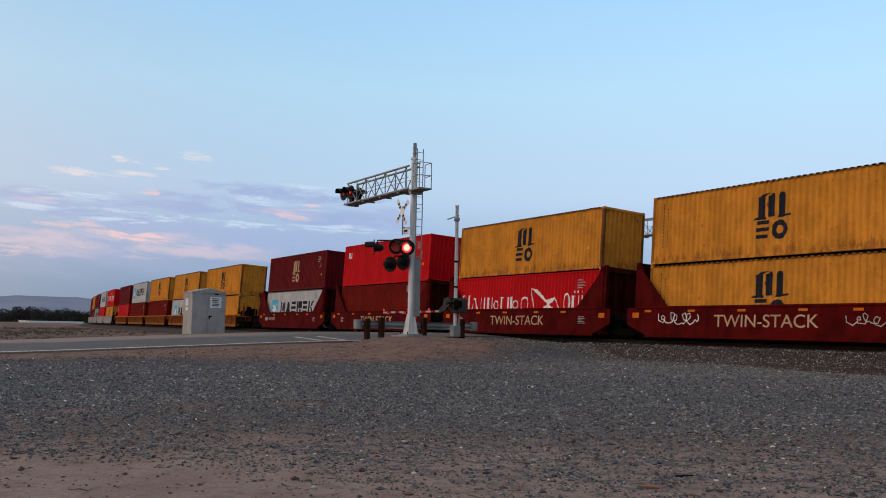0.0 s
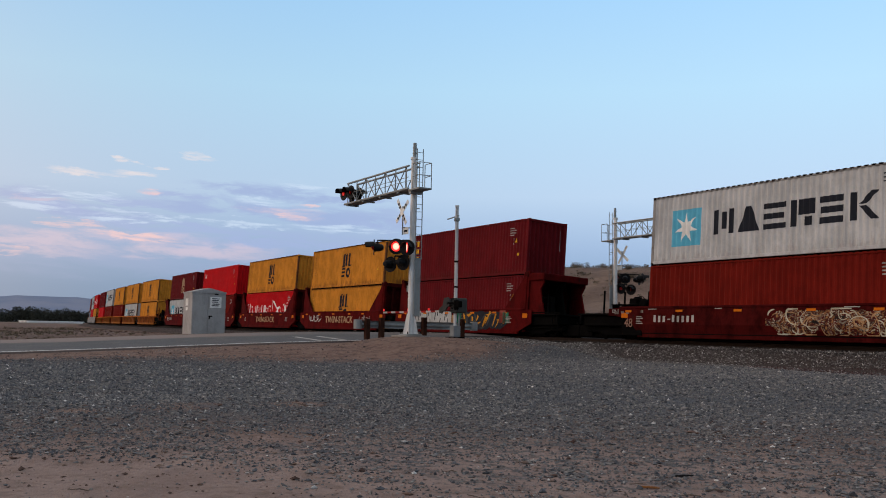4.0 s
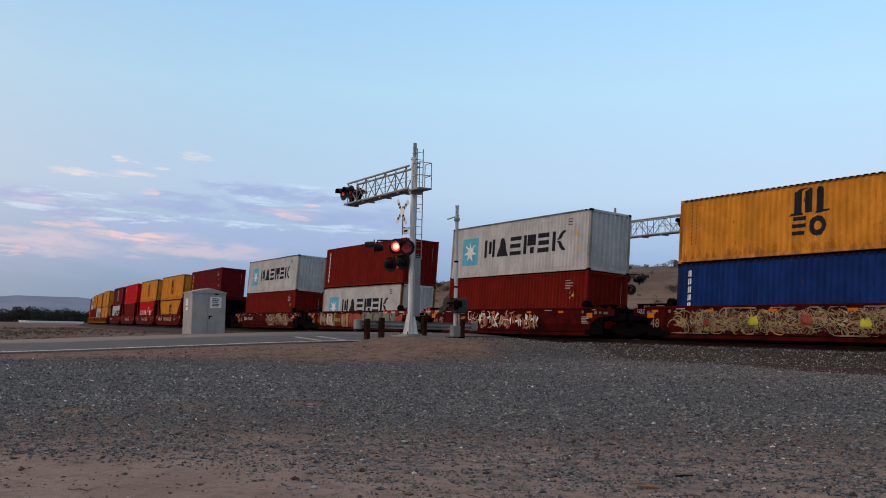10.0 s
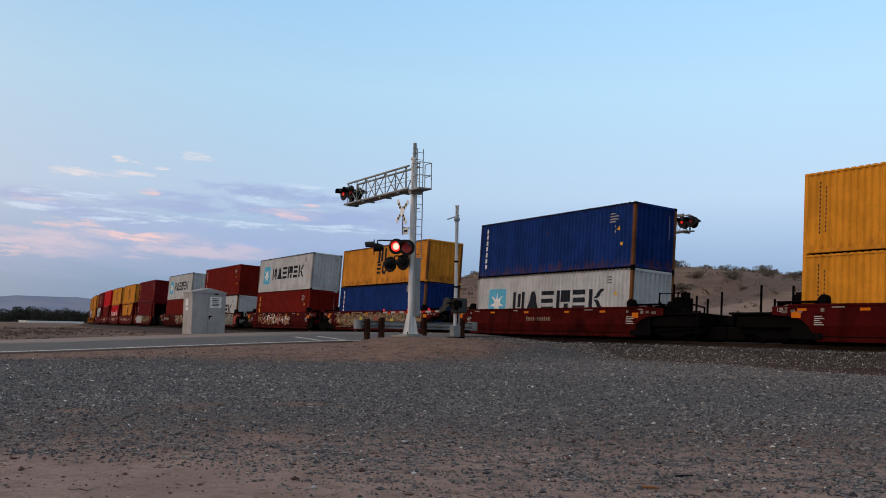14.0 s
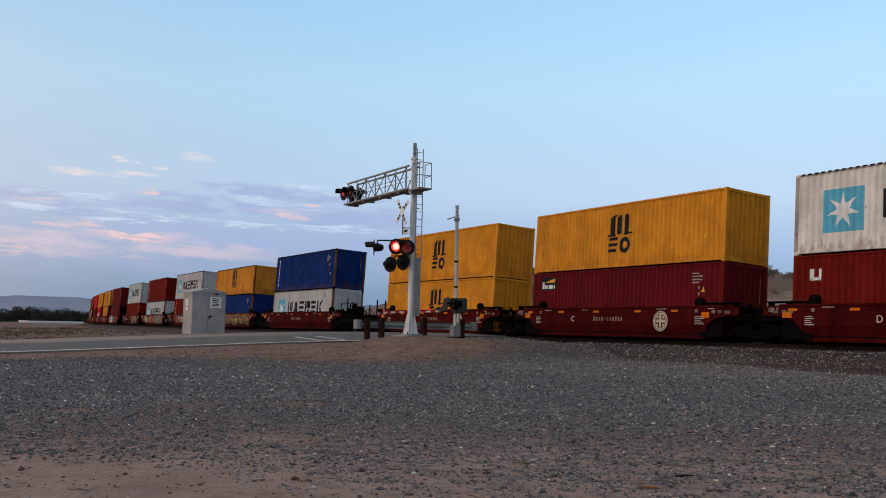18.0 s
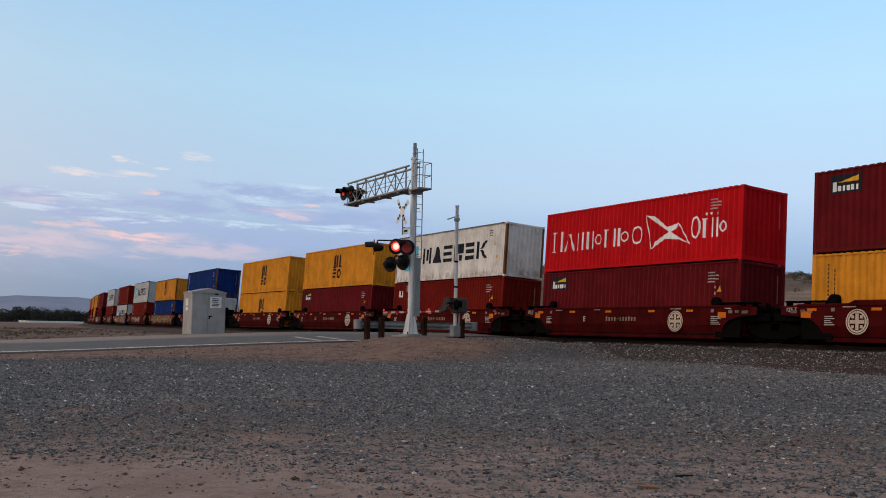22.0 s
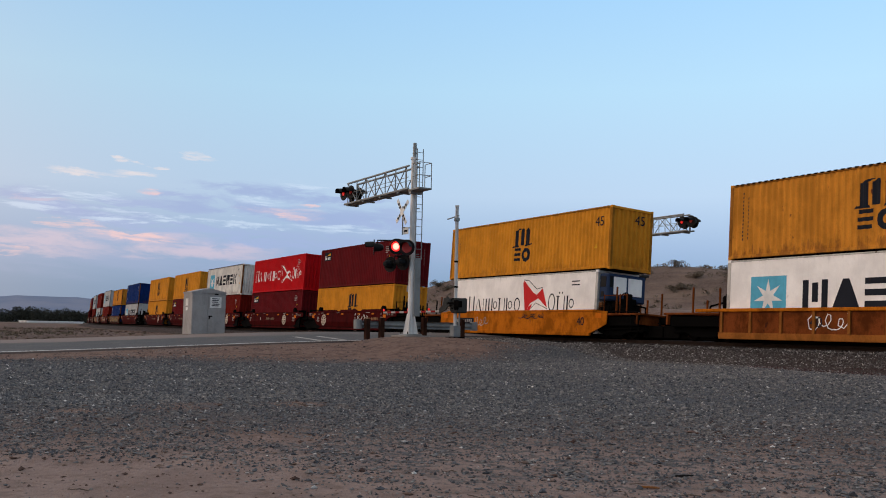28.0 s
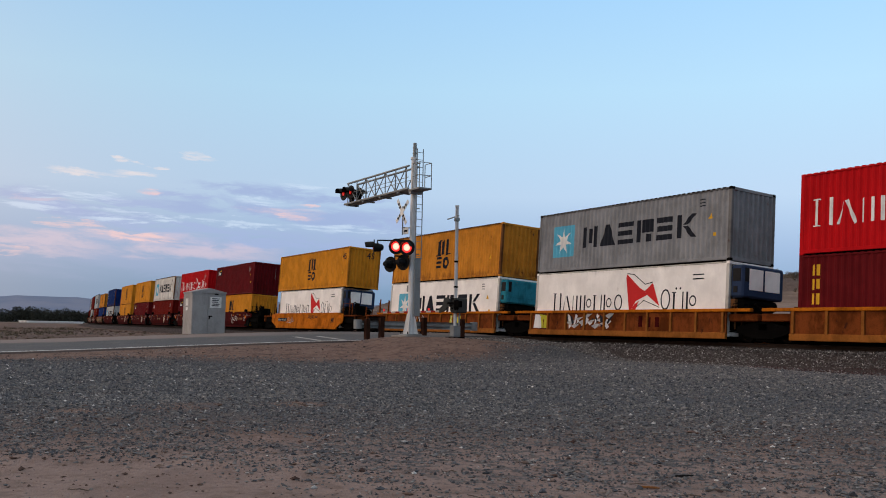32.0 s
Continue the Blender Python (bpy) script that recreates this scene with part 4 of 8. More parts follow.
SWOOSH = [[(0.0, 2.19), (0.55, 2.10), (1.30, 1.58), (1.45, 1.36)], [(1.30, 1.58), (1.95, 1.70), (1.80, 1.46), (1.45, 1.36)],
          [(0.40, 0.72), (0.62, 1.02), (1.45, 1.40), (1.20, 1.10)], [(1.20, 1.10), (1.45, 1.40), (2.60, 0.80), (2.00, 1.02)],
          seg(0.0, 2.19, 0.40, 0.72, 0.05), seg(1.95, 1.70, 2.60, 0.80, 0.05)]
FLAG = [[(0.0, 1.05), (0.85, 0.42), (0.62, -0.12), (0.30, -0.55)], [(0.0, 1.05), (0.30, -0.55), (0.22, -0.62), (-0.06, 0.9)],
        [(1.15, 0.30), (1.62, 0.62), (2.05, -0.35), (1.30, 0.12)], [(0.85, 0.42), (1.15, 0.30), (1.30, 0.12), (0.62, -0.12)],
        [(0.30, -0.55), (0.55, -0.25), (0.80, -0.12), (0.55, -0.62)]]
FLAG_LINE = [seg(0.0, 1.08, 0.45, 1.02, 0.035), seg(0.45, 1.02, 1.15, 0.58, 0.035), seg(1.15, 0.58, 1.62, 0.66, 0.035),
             seg(0.6, -0.42, 1.1, -0.10, 0.03), seg(1.1, -0.10, 2.05, -0.40, 0.03)]


def marks(style, L):
    """(material, name, polygons) for the side of a container."""
    x = -L / 2
    out = []
    ser = [("pale_mark", "marking", column(L / 2 - 1.7, 2.50, 4, 0.36, 0.05, 0.07) + column(L / 2 - 1.28, 2.38, 2, 0.14, 0.05, 0.09) + column(L / 2 - 1.35, 1.95, 2, 0.10, 0.10, 0.14)),
           ("yellow_mark", "warning_sticker", [[(L / 2 - 1.2, 1.72), (L / 2 - 0.95, 1.72), (L / 2 - 1.075, 1.95)], rect(L / 2 - 0.92, 1.02, L / 2 - 0.78, 1.16)])]
    if style == "m":
        out = [("black_mark", "sign", marks_m(-0.66, 2.42)), ("black_mark", "marking", column(x + 0.62, 2.55, 13, 0.07, 0.09, 0.055) + column(x + 0.86, 2.35, 11, 0.07, 0.09, 0.06)),
               ("yellow_mark", "warning_sticker", [[(L / 2 - 1.2, 1.0), (L / 2 - 0.95, 1.0), (L / 2 - 1.075, 1.22)]])]
    elif style == "m_gold":
        out = [("gold_mark", "sign", marks_m(-0.66, 2.42))] + ser
    elif style == "six":
        out = [("sky_mark", "sign_square", [rect(x + 1.15, 0.72, x + 2.75, 2.22)]), ("white_mark", "star", None),
               ("black_mark", "sign", marks_six(x + 3.45, x + 10.75, 1.06, 2.02)),
               ("black_mark", "marking", column(L / 2 - 1.7, 2.55, 3, 0.30, 0.04, 0.09)), (ser[1][0], ser[1][1], ser[1][2])]
    elif style == "swan":
        out = [("white_mark", "sign", marks_thin(x + 0.60, x + 7.1, 0.98, 1.95, "hwnouoc") + marks_thin(x + 9.72, x + 11.75, 0.98, 1.90, "cuo") + [disc(x + 10.55, 1.93, 0.06, 0.06), disc(x + 10.80, 1.93, 0.06, 0.06)]),
               ("white_mark", "swoosh", [[(px + x + 7.08, pz) for px, pz in q] for q in SWOOSH])] + ser[:1]
    elif style == "flag":
        out = [("black_mark", "sign", marks_thin(x + 1.5, x + 6.55, 1.02, 1.88, "hwnouoc", 0.07) + marks_thin(x + 8.75, x + 10.95, 1.02, 1.90, "cuo", 0.07) + [disc(x + 9.65, 1.90, 0.05, 0.05), disc(x + 9.88, 1.90, 0.05, 0.05)]),
               ("red_mark", "swoosh", [[(px + x + 6.65, pz + 1.55) for px, pz in q] for q in FLAG]),
               ("black_mark", "outline", [[(px + x + 6.65, pz + 1.55) for px, pz in q] for q in FLAG_LINE]),
               ("black_mark", "marking", column(L / 2 - 1.9, 2.45, 2, 0.6, 0.05, 0.12))]
    elif style == "gold":
        out = [("yellow_mark", "sign", marks_v(x + 0.55, 2.55, 4))] + ser
    elif style == "column":
        out = [("white_mark", "sign", marks_v(x + 0.55, 2.6, 7, 0.20, 0.24, 0.08))] + ser
    elif style == "trio":
        out = [("white_mark", "sign", marks_v(x + 0.55, 2.45, 3, 0.34, 0.44, 0.12))] + ser
    elif style == "badge":
        out = [("black_mark", "badge_plate", [rect(x + 0.66, 2.04, x + 1.86, 2.68)]), ("yellow_mark", "badge", [[(x + 0.95, 2.42), (x + 1.75, 2.42), (x + 1.75, 2.62)]]), ("white_mark", "sign", [rect(x + 0.75, 2.12, x + 0.88, 2.45)] + [rect(x + 0.95 + 0.17 * i, 2.12, x + 1.06 + 0.17 * i, 2.3) for i in range(5)])] + ser
    elif style == "corner":
        out = [("white_mark", "badge", [rect(x + 0.7, 2.0, x + 0.85, 2.4), rect(x + 0.7, 2.0, x + 1.15, 2.1), rect(x + 1.05, 2.0, x + 1.15, 2.4)])] + ser
    elif style == "plain":
        out = ser
    return out


def marks_v(x, z_top, n, w1=0.30, h=0.38, gap=0.12):
    """Letter-sized blocks one under the other."""
    out = []
    for i in range(n):
        z = z_top - i * (h + gap) - h
        out += [rect(x, z, x + w1 * 0.38, z + h), rect(x + w1 * 0.62, z + 0.1 * h * (i % 2), x + w1, z + h)]
    return out


COLOUR_WORDS = {"yellow": "ochre yellow", "yellow_new": "clean ochre yellow", "maroon": "dark maroon", "oxide": "oxide red", "red": "bright red",
                "grey": "pale grey", "midgrey": "dull grey", "cream": "off-white", "white": "white", "blue": "dark blue"}


def container(colour, style, where, L=12.44, rusty=False, reefer=None, CH=2.896):
    """A freight container with its base at the origin, long along x."""
    what = "refrigerated container" if reefer else "corrugated container"
    root = thing("shipping_container", f"{COLOUR_WORDS[colour]} steel {what} {where}", "container", "containers on the train")
    mat = MAT[colour]
    pts = flat(L) if reefer else wave(L)
    key = "flat" if reefer else "wave"
    for flip in (0, 180):
        part("side_panel", side_mesh(L, pts, key, mat, CH), None, root, m=pose(0, 0, 0, 0, 0, flip))
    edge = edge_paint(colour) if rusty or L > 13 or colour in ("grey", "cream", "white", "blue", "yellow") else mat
    e = L / 2

    def end_frame():
        s = Shape()
        s.box(e - 0.16, -CW / 2, 0.12, e, -CW / 2 + 0.13, CH - 0.1, 0.012)
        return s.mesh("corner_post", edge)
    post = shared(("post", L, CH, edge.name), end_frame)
    worn = shared(("worn_post", L, CH), lambda: Shape().box(e - 0.16, -CW / 2, 0.12, e, -CW / 2 + 0.13, CH - 0.1, 0.012).mesh("corner_post", MAT["post_rust"]))
    for sx, sy, rz in ((1, 1, 0), (1, -1, None), (-1, -1, 180), (-1, 1, None)):
        m = pose(0, 0, 0, 0, 0, rz) if rz is not None else (Matrix.Diagonal((1, -1, 1, 1)) if sx > 0 else Matrix.Diagonal((-1, 1, 1, 1)))
        old = colour in ("cream", "yellow", "blue") or (colour == "grey" and where.startswith("seated"))
        part("corner_post", worn if old and rz is not None and sx > 0 or (old and sy < 0 and sx > 0) else post, None, root, m=m)
    # top rails take the darker frame paint, which draws the shade line there
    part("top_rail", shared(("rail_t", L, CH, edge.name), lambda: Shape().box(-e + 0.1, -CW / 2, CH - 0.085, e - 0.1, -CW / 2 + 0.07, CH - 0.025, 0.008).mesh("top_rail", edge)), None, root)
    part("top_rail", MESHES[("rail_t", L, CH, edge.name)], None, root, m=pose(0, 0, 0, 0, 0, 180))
    part("bottom_rail", shared(("rail_b", L, mat.name), lambda: Shape().box(-e + 0.1, -CW / 2 + 0.002, 0.055, e - 0.1, -CW / 2 + 0.07, 0.175, 0.008).mesh("bottom_rail", mat)), None, root)
    part("bottom_rail", MESHES[("rail_b", L, mat.name)], None, root, m=pose(0, 0, 0, 0, 0, 180))
    part("roof", shared(("roof", L, CH, mat.name), lambda: Shape().box(-e + 0.08, -CW / 2 + 0.06, CH - 0.075, e - 0.08, CW / 2 - 0.06, CH - 0.045).mesh("roof", mat)), None, root)
    # dark teeth drawn for the shade in the corrugation pockets under the rail
    if not reefer:
        def teeth():
            q = Shape()
            n = round((L - 0.5) / PITCH_C)
            for i in range(n):
                xa = -e + 0.25 + i * PITCH_C
                q.box(xa, -CW / 2 - 0.004, CH - 0.062, xa + 0.15, -CW / 2 + 0.05, CH - 0.004)
            return q.mesh("roof_edge", MAT["dark_steel"] if colour not in ("red", "maroon", "oxide", "yellow_new") else edge)
        tagged(part("roof_edge", shared(("teeth", L, CH, edge.name, colour), teeth), None, root), kind="stuff")
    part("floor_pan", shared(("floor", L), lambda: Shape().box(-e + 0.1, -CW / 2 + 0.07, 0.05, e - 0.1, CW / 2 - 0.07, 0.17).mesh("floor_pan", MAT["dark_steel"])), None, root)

    hb = shared(("header", L, CH, mat.name), lambda: Shape().box(e - 0.12, -CW / 2 + 0.1, CH - 0.13, e - 0.01, CW / 2 - 0.1, CH - 0.012, 0.01).mesh("end_header", mat))
    sb = shared(("sill", L, mat.name), lambda: Shape().box(e - 0.12, -CW / 2 + 0.1, 0.03, e - 0.01, CW / 2 - 0.1, 0.18, 0.01).mesh("end_sill", mat))
    for rz in (0, 180):
        part("end_header", hb, None, root, m=pose(0, 0, 0, 0, 0, rz))
        part("end_sill", sb, None, root, m=pose(0, 0, 0, 0, 0, rz))
        if not (reefer and rz == 0):
            part("end_panel", end_mesh(mat, L, CH), None, root, m=pose(0, 0, 0, 0, 0, rz))

    def casting():
        return Shape().box(-0.089, -0.081, -0.059, 0.089, 0.081, 0.059, 0.015).mesh("corner_casting", MAT["dark_steel"] if rusty else mat)
    cast = shared(("cast", mat.name, rusty), casting)
    for sx in (-1, 1):
        for sy in (-1, 1):
            for z in (0.059, CH - 0.059):
                part("corner_casting", cast, None, root, m=Matrix.Translation((sx * (e - 0.085), sy * (CW / 2 - 0.079), z)))
    yf = -CW / 2 + 0.018
    for mname, nm, polys in marks(style, L):
        if nm == "star":
            st = star(-e + 1.95, 1.47, 0.66)
            me = shared(("star", L, key), lambda: decal(st, pts, yf - 0.004).mesh("star", MAT["white_mark"]))
            part("star", me, None, root, "white seven-pointed star")
        elif nm in ("sign", "swoosh"):
            groups = [[q_] for q_ in polys]
            if style in ("m", "m_gold"):
                groups = [polys[:5] + polys[20:], polys[5:17], polys[17:20]]
            for i, gp in enumerate(groups):
                me = shared((nm, i, mname, style, L, key), lambda: decal(gp, pts, yf - 0.0004 * (i % 5)).mesh("sign_block", MAT[mname]))
                part("sign_block", me, None, root)
        else:
            me = shared((nm, mname, style, L, key), lambda: decal(polys, pts, yf + (0.003 if nm == "badge_plate" else 0.0)).mesh(nm, MAT[mname]))
            tagged(part(nm, me, None, root), kind="stuff" if len(polys) > 1 else "")
    if L > 13:
        for x, y, rz in ((e - 0.85, -CW / 2 + 0.012, 0),):
            me = text_mesh("45", 0.62)
            me.materials.append(MAT["black_mark"])
            part("number", me, None, root, "black painted number", m=pose(x, y, 2.2))
            part("number", me, None, root, "black painted number", m=pose(e - 0.012, 0.45, 2.35, 0, 0, 90))
    if colour not in ("white", "yellow", "yellow_new", "cream") and not reefer:
        part("marking", shared(("endmark", mat.name), lambda: end_marks(L)), None, root)["kind"] = "stuff"
    if reefer:
        cooling_unit(root, e, reefer)
    return root


def end_marks(L):
    s = Shape()
    for i in range(11):
        s.box(L / 2 - 0.02, 0.79, 2.42 - 0.10 * i, L / 2 - 0.014, 0.825, 2.475 - 0.10 * i)
    return s.mesh("marking", MAT["pale_mark"])


def cooling_unit(root, e, mat):
    """Clip-on generator and the recessed cooling machinery at the end of a refrigerated container."""
    x = e
    part("machinery_panel", Shape().box(x - 0.25, -CW / 2 + 0.14, 0.2, x - 0.2, CW / 2 - 0.14, CH - 0.1), MAT["white"], root)
    part("vent_grille", Shape().box(x - 0.2, -0.9, 0.25, x - 0.05, 0.9, 1.05, 0.02), MAT["dark_steel"], root, "dark air grille")
    s = Shape().box(x - 0.02, -CW / 2 + 0.10, CH - 1.40, x + 0.60, CW / 2 - 0.10, CH - 0.16, 0.07)
    g = part("generator", s, mat, root, "clip-on generator housing")
    part("generator_door", Shape().box(x + 0.60, -CW / 2 + 0.42, CH - 1.1, x + 0.62, -0.05, CH - 0.3, 0.008), MAT["white"] if mat == MAT["navy"] else mat, g)
    part("generator_door", Shape().box(x + 0.60, 0.05, CH - 1.1, x + 0.62, CW / 2 - 0.35, CH - 0.3, 0.008), MAT["white"] if mat == MAT["navy"] else mat, g)
    part("side_vent", Shape().box(x + 0.10, -CW / 2 + 0.08, CH - 0.78, x + 0.48, -CW / 2 + 0.105, CH - 0.3, 0.006).box(x + 0.14, -CW / 2 + 0.08, CH - 1.22, x + 0.34, -CW / 2 + 0.105, CH - 0.98, 0.006), MAT["black"], g, "dark side vent")
    part("window", Shape().box(x + 0.60, -CW / 2 + 0.20, CH - 0.8, x + 0.615, -CW / 2 + 0.38, CH - 0.28), MAT["black"], g, "dark inspection window")
    part("mount", Shape().box(x - 0.02, -CW / 2 + 0.12, CH - 1.75, x + 0.2, -CW / 2 + 0.3, CH - 1.46, 0.02).box(x - 0.02, CW / 2 - 0.3, CH - 1.75, x + 0.2, CW / 2 - 0.12, CH - 1.46, 0.02), MAT["rust_edge"], root)
    part("pipe", Shape().rod((x + 0.08, -0.9, 0.3), (x + 0.08, -0.9, CH - 1.5), 0.04, 6).rod((x + 0.1, 0.5, 0.3), (x + 0.1, 0.5, CH - 1.5), 0.03, 6).box(x - 0.05, -0.5, 0.3, x + 0.25, 0.3, 0.75, 0.03), MAT["rust_edge"], root)
    part("fuel_tank", Shape().rod((x + 0.3, -0.9, CH - 1.62), (x + 0.3, 0.9, CH - 1.62), 0.2, 14), MAT["dark_steel"], root)
    part("fan", Shape().rod((x - 0.06, 0.0, 0.75), (x - 0.02, 0.0, 0.75), 0.38, 18), MAT["black"], root)


# ---------- well cars ----------
FLOOR_Z = 0.20
SIDE_TOP = 1.34


def wheelset_mesh():
    def make():
        s = Shape()
        for sy in (-1, 1):
            s.lathe((0, sy * 0.70, 0), (0, sy, 0), [(-0.03, 0.0), (-0.03, 0.445), (0.0, 0.445), (0.005, 0.42), (0.10, 0.415), (0.10, 0.34), (0.06, 0.30), (0.06, 0.14), (0.12, 0.11), (0.12, 0.0)], 20)
        s.rod((0, -0.95, 0), (0, 0.95, 0), 0.08, 8)
        s.box(-0.32, -0.80, -0.05, -0.20, -0.77, 0.05)
        return s.mesh("wheelset", MAT["dark_steel"])
    return shared("wheelset", make)


def bogie(parent, x):
    """A two-axle truck; returns its wheelsets."""
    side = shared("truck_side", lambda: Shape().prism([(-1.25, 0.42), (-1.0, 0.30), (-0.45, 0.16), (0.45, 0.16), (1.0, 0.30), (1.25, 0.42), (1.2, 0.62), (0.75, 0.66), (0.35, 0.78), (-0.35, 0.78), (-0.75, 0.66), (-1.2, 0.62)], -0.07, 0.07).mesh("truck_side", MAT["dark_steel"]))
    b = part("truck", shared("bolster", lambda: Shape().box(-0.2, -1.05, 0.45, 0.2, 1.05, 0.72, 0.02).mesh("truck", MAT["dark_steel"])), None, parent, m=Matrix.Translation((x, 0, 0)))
    # plank and beams are bulky dark boxes that also fill the shaded gap between wheels
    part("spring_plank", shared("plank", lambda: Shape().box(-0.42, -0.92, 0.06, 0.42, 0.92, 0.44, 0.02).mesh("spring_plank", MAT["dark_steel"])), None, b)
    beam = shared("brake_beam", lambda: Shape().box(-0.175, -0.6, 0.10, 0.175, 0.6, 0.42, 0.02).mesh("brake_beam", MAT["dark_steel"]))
    for dx in (-1.575, 1.575):
        part("brake_beam", beam, None, b, m=Matrix.Translation((dx, 0, 0)))
    for sy in (-1, 1):
        part("truck_side", side, None, b, m=Matrix.Translation((0, sy * 0.98, 0)))
    return [part("wheelset", wheelset_mesh(), None, b, m=Matrix.Translation((dx, 0, 0.445))) for dx in (-0.9, 0.9)]


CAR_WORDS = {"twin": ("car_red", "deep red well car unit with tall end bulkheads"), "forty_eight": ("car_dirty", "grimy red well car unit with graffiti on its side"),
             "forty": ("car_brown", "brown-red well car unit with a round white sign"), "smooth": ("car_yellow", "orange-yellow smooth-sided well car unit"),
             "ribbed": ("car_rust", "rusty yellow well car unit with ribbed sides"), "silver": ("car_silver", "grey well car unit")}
WHEELS = []


def well_car(kind, pitch, coupler_left=False, coupler_right=False, sides="", reach_l=9.0, reach_r=9.0):
    """One unit, centred on its containers; the trucks sit at the joints."""
    matname, words = CAR_WORDS[kind]
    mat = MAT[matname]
    root = thing("well_car", words, "well car", "well cars of the train")
    half = 6.35 if kind != "forty_eight" else 7.55
    yo = 1.42
    inset = 0.15 if kind in ("forty", "forty_eight") else 0.0
    if inset:
        root["tapered"] = 1
    for sy in (-1, 1):
        flip = pose(0, 0, 0) if sy < 0 else pose(0, 0, 0, 0, 0, 180)
        if kind == "ribbed":
            def make():
                return Shape().box(-half, -yo + 0.06, 0.32, half, -yo + 0.11, 1.12).mesh("side_panel", MAT["car_rust"])
            p = part("side_panel", shared(("rside",), make), None, root, m=flip)
            part("top_chord", shared(("rtop",), lambda: Shape().box(-half - 1.2, -yo - 0.02, 1.12, half + 1.2, -yo + 0.16, 1.24, 0.015).mesh("top_chord", MAT["car_yellow"])), None, root, "yellow top chord", m=flip)
            part("bottom_chord", shared(("rbot",), lambda: Shape().box(-half, -yo + 0.01, 0.10, half, -yo + 0.14, 0.34, 0.012).mesh("bottom_chord", MAT["car_rib"])), None, root, m=flip)
            rib = shared(("rib",), lambda: Shape().box(-0.055, -yo - 0.01, 0.34, 0.055, -yo + 0.06, 1.12, 0.008).mesh("rib", MAT["car_rib"]))
            for i in range(10):
                part("rib", rib, None, root, m=flip @ Matrix.Translation((-half + 0.15 + i * (2 * half - 0.3) / 9, 0, 0)))
        else:
            top = SIDE_TOP if kind != "smooth" else 1.24
            def make():
                s = Shape()
                poly = [(-half - 0.9, 0.62), (-half + 0.2, 0.20), (half - 0.2, 0.20), (half + 0.9, 0.62), (half + 0.9, top - 0.05), (half, top), (-half, top), (-half - 0.9, top - 0.05)]
                if kind in ("forty", "forty_eight"):
                    n = len(poly)
                    he = half - 0.35
                    arch = [(he - 0.30, KINK), (he - 0.05, 0.80), (he + 0.35, 0.93), (half + 0.9, 1.0)]
                    up = [(-q, z) for q, z in arch[::-1]] + arch + [(half + 0.9, top - 0.05), (half, top), (-half, top), (-half - 0.9, top - 0.05)]
                    s.prism(up, -yo, -yo + 0.05)
                    s.add([(-he + 0.3, -yo, KINK), (he - 0.3, -yo, KINK), (he - 0.55, -yo + 0.15, 0.19), (-he + 0.55, -yo + 0.15, 0.19),
                           (-he + 0.3, -yo + 0.05, KINK), (he - 0.3, -yo + 0.05, KINK), (he - 0.55, -yo + 0.2, 0.19), (-he + 0.55, -yo + 0.2, 0.19)],
                          [(0, 3, 2, 1), (4, 5, 6, 7), (0, 4, 7, 3), (1, 2, 6, 5), (2, 3, 7, 6)])
                else:
                    s.prism(poly, -yo, -yo + 0.05)
                return s.mesh("side_panel", mat)
            p = part("side_panel", shared(("side", kind), make), None, root, m=flip)
            part("top_chord", shared(("top", kind), lambda: Shape().box(-half - 0.2, -yo - 0.03, top - 0.06, half + 0.2, -yo + 0.16, top + 0.03, 0.015).mesh("top_chord", mat)), None, root, m=flip)
            part("bottom_chord", shared(("bot", kind), lambda: Shape().box(-half + 0.25 + 4 * inset, -yo - 0.02 + inset, 0.09, half - 0.25 - 4 * inset, -yo + 0.12 + inset, 0.27, 0.015).mesh("bottom_chord", mat)), None, root, m=flip)
        if kind == "twin":
            for sx in (-1, 1):
                def tower():
                    s = Shape()
                    s.prism([(half - 1.5, SIDE_TOP), (half + 0.1, SIDE_TOP), (half + 0.1, 2.95), (half - 0.1, 2.7)], -yo, -yo + 0.05)
                    s.box(half + 0.05, -yo, SIDE_TOP - 0.1, half + 0.35, -yo + 0.12, 3.05, 0.02)
                    s.box(half + 0.32, -yo + 0.04, SIDE_TOP - 0.1, half + 0.5, -yo + 0.2, 3.25, 0.02)
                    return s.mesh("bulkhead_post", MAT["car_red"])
                m = flip if sx > 0 else flip @ Matrix.Diagonal((-1, 1, 1, 1))
                part("bulkhead_post", shared(("tower",), tower), None, root, m=m)
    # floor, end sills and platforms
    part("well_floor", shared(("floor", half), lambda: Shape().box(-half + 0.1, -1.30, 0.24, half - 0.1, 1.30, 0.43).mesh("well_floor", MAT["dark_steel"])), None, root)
    # dark box added so the gap under the car shows black, as in shade
    part("belly", shared(("belly", half), lambda: Shape().box(-half + 0.7, -0.95, 0.03, half - 0.7, 0.95, 0.238, 0.01).mesh("belly", MAT["dark_steel"])), None, root, "dark box filling the shaded gap under the well")
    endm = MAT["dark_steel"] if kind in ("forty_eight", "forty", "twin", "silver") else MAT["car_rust"]
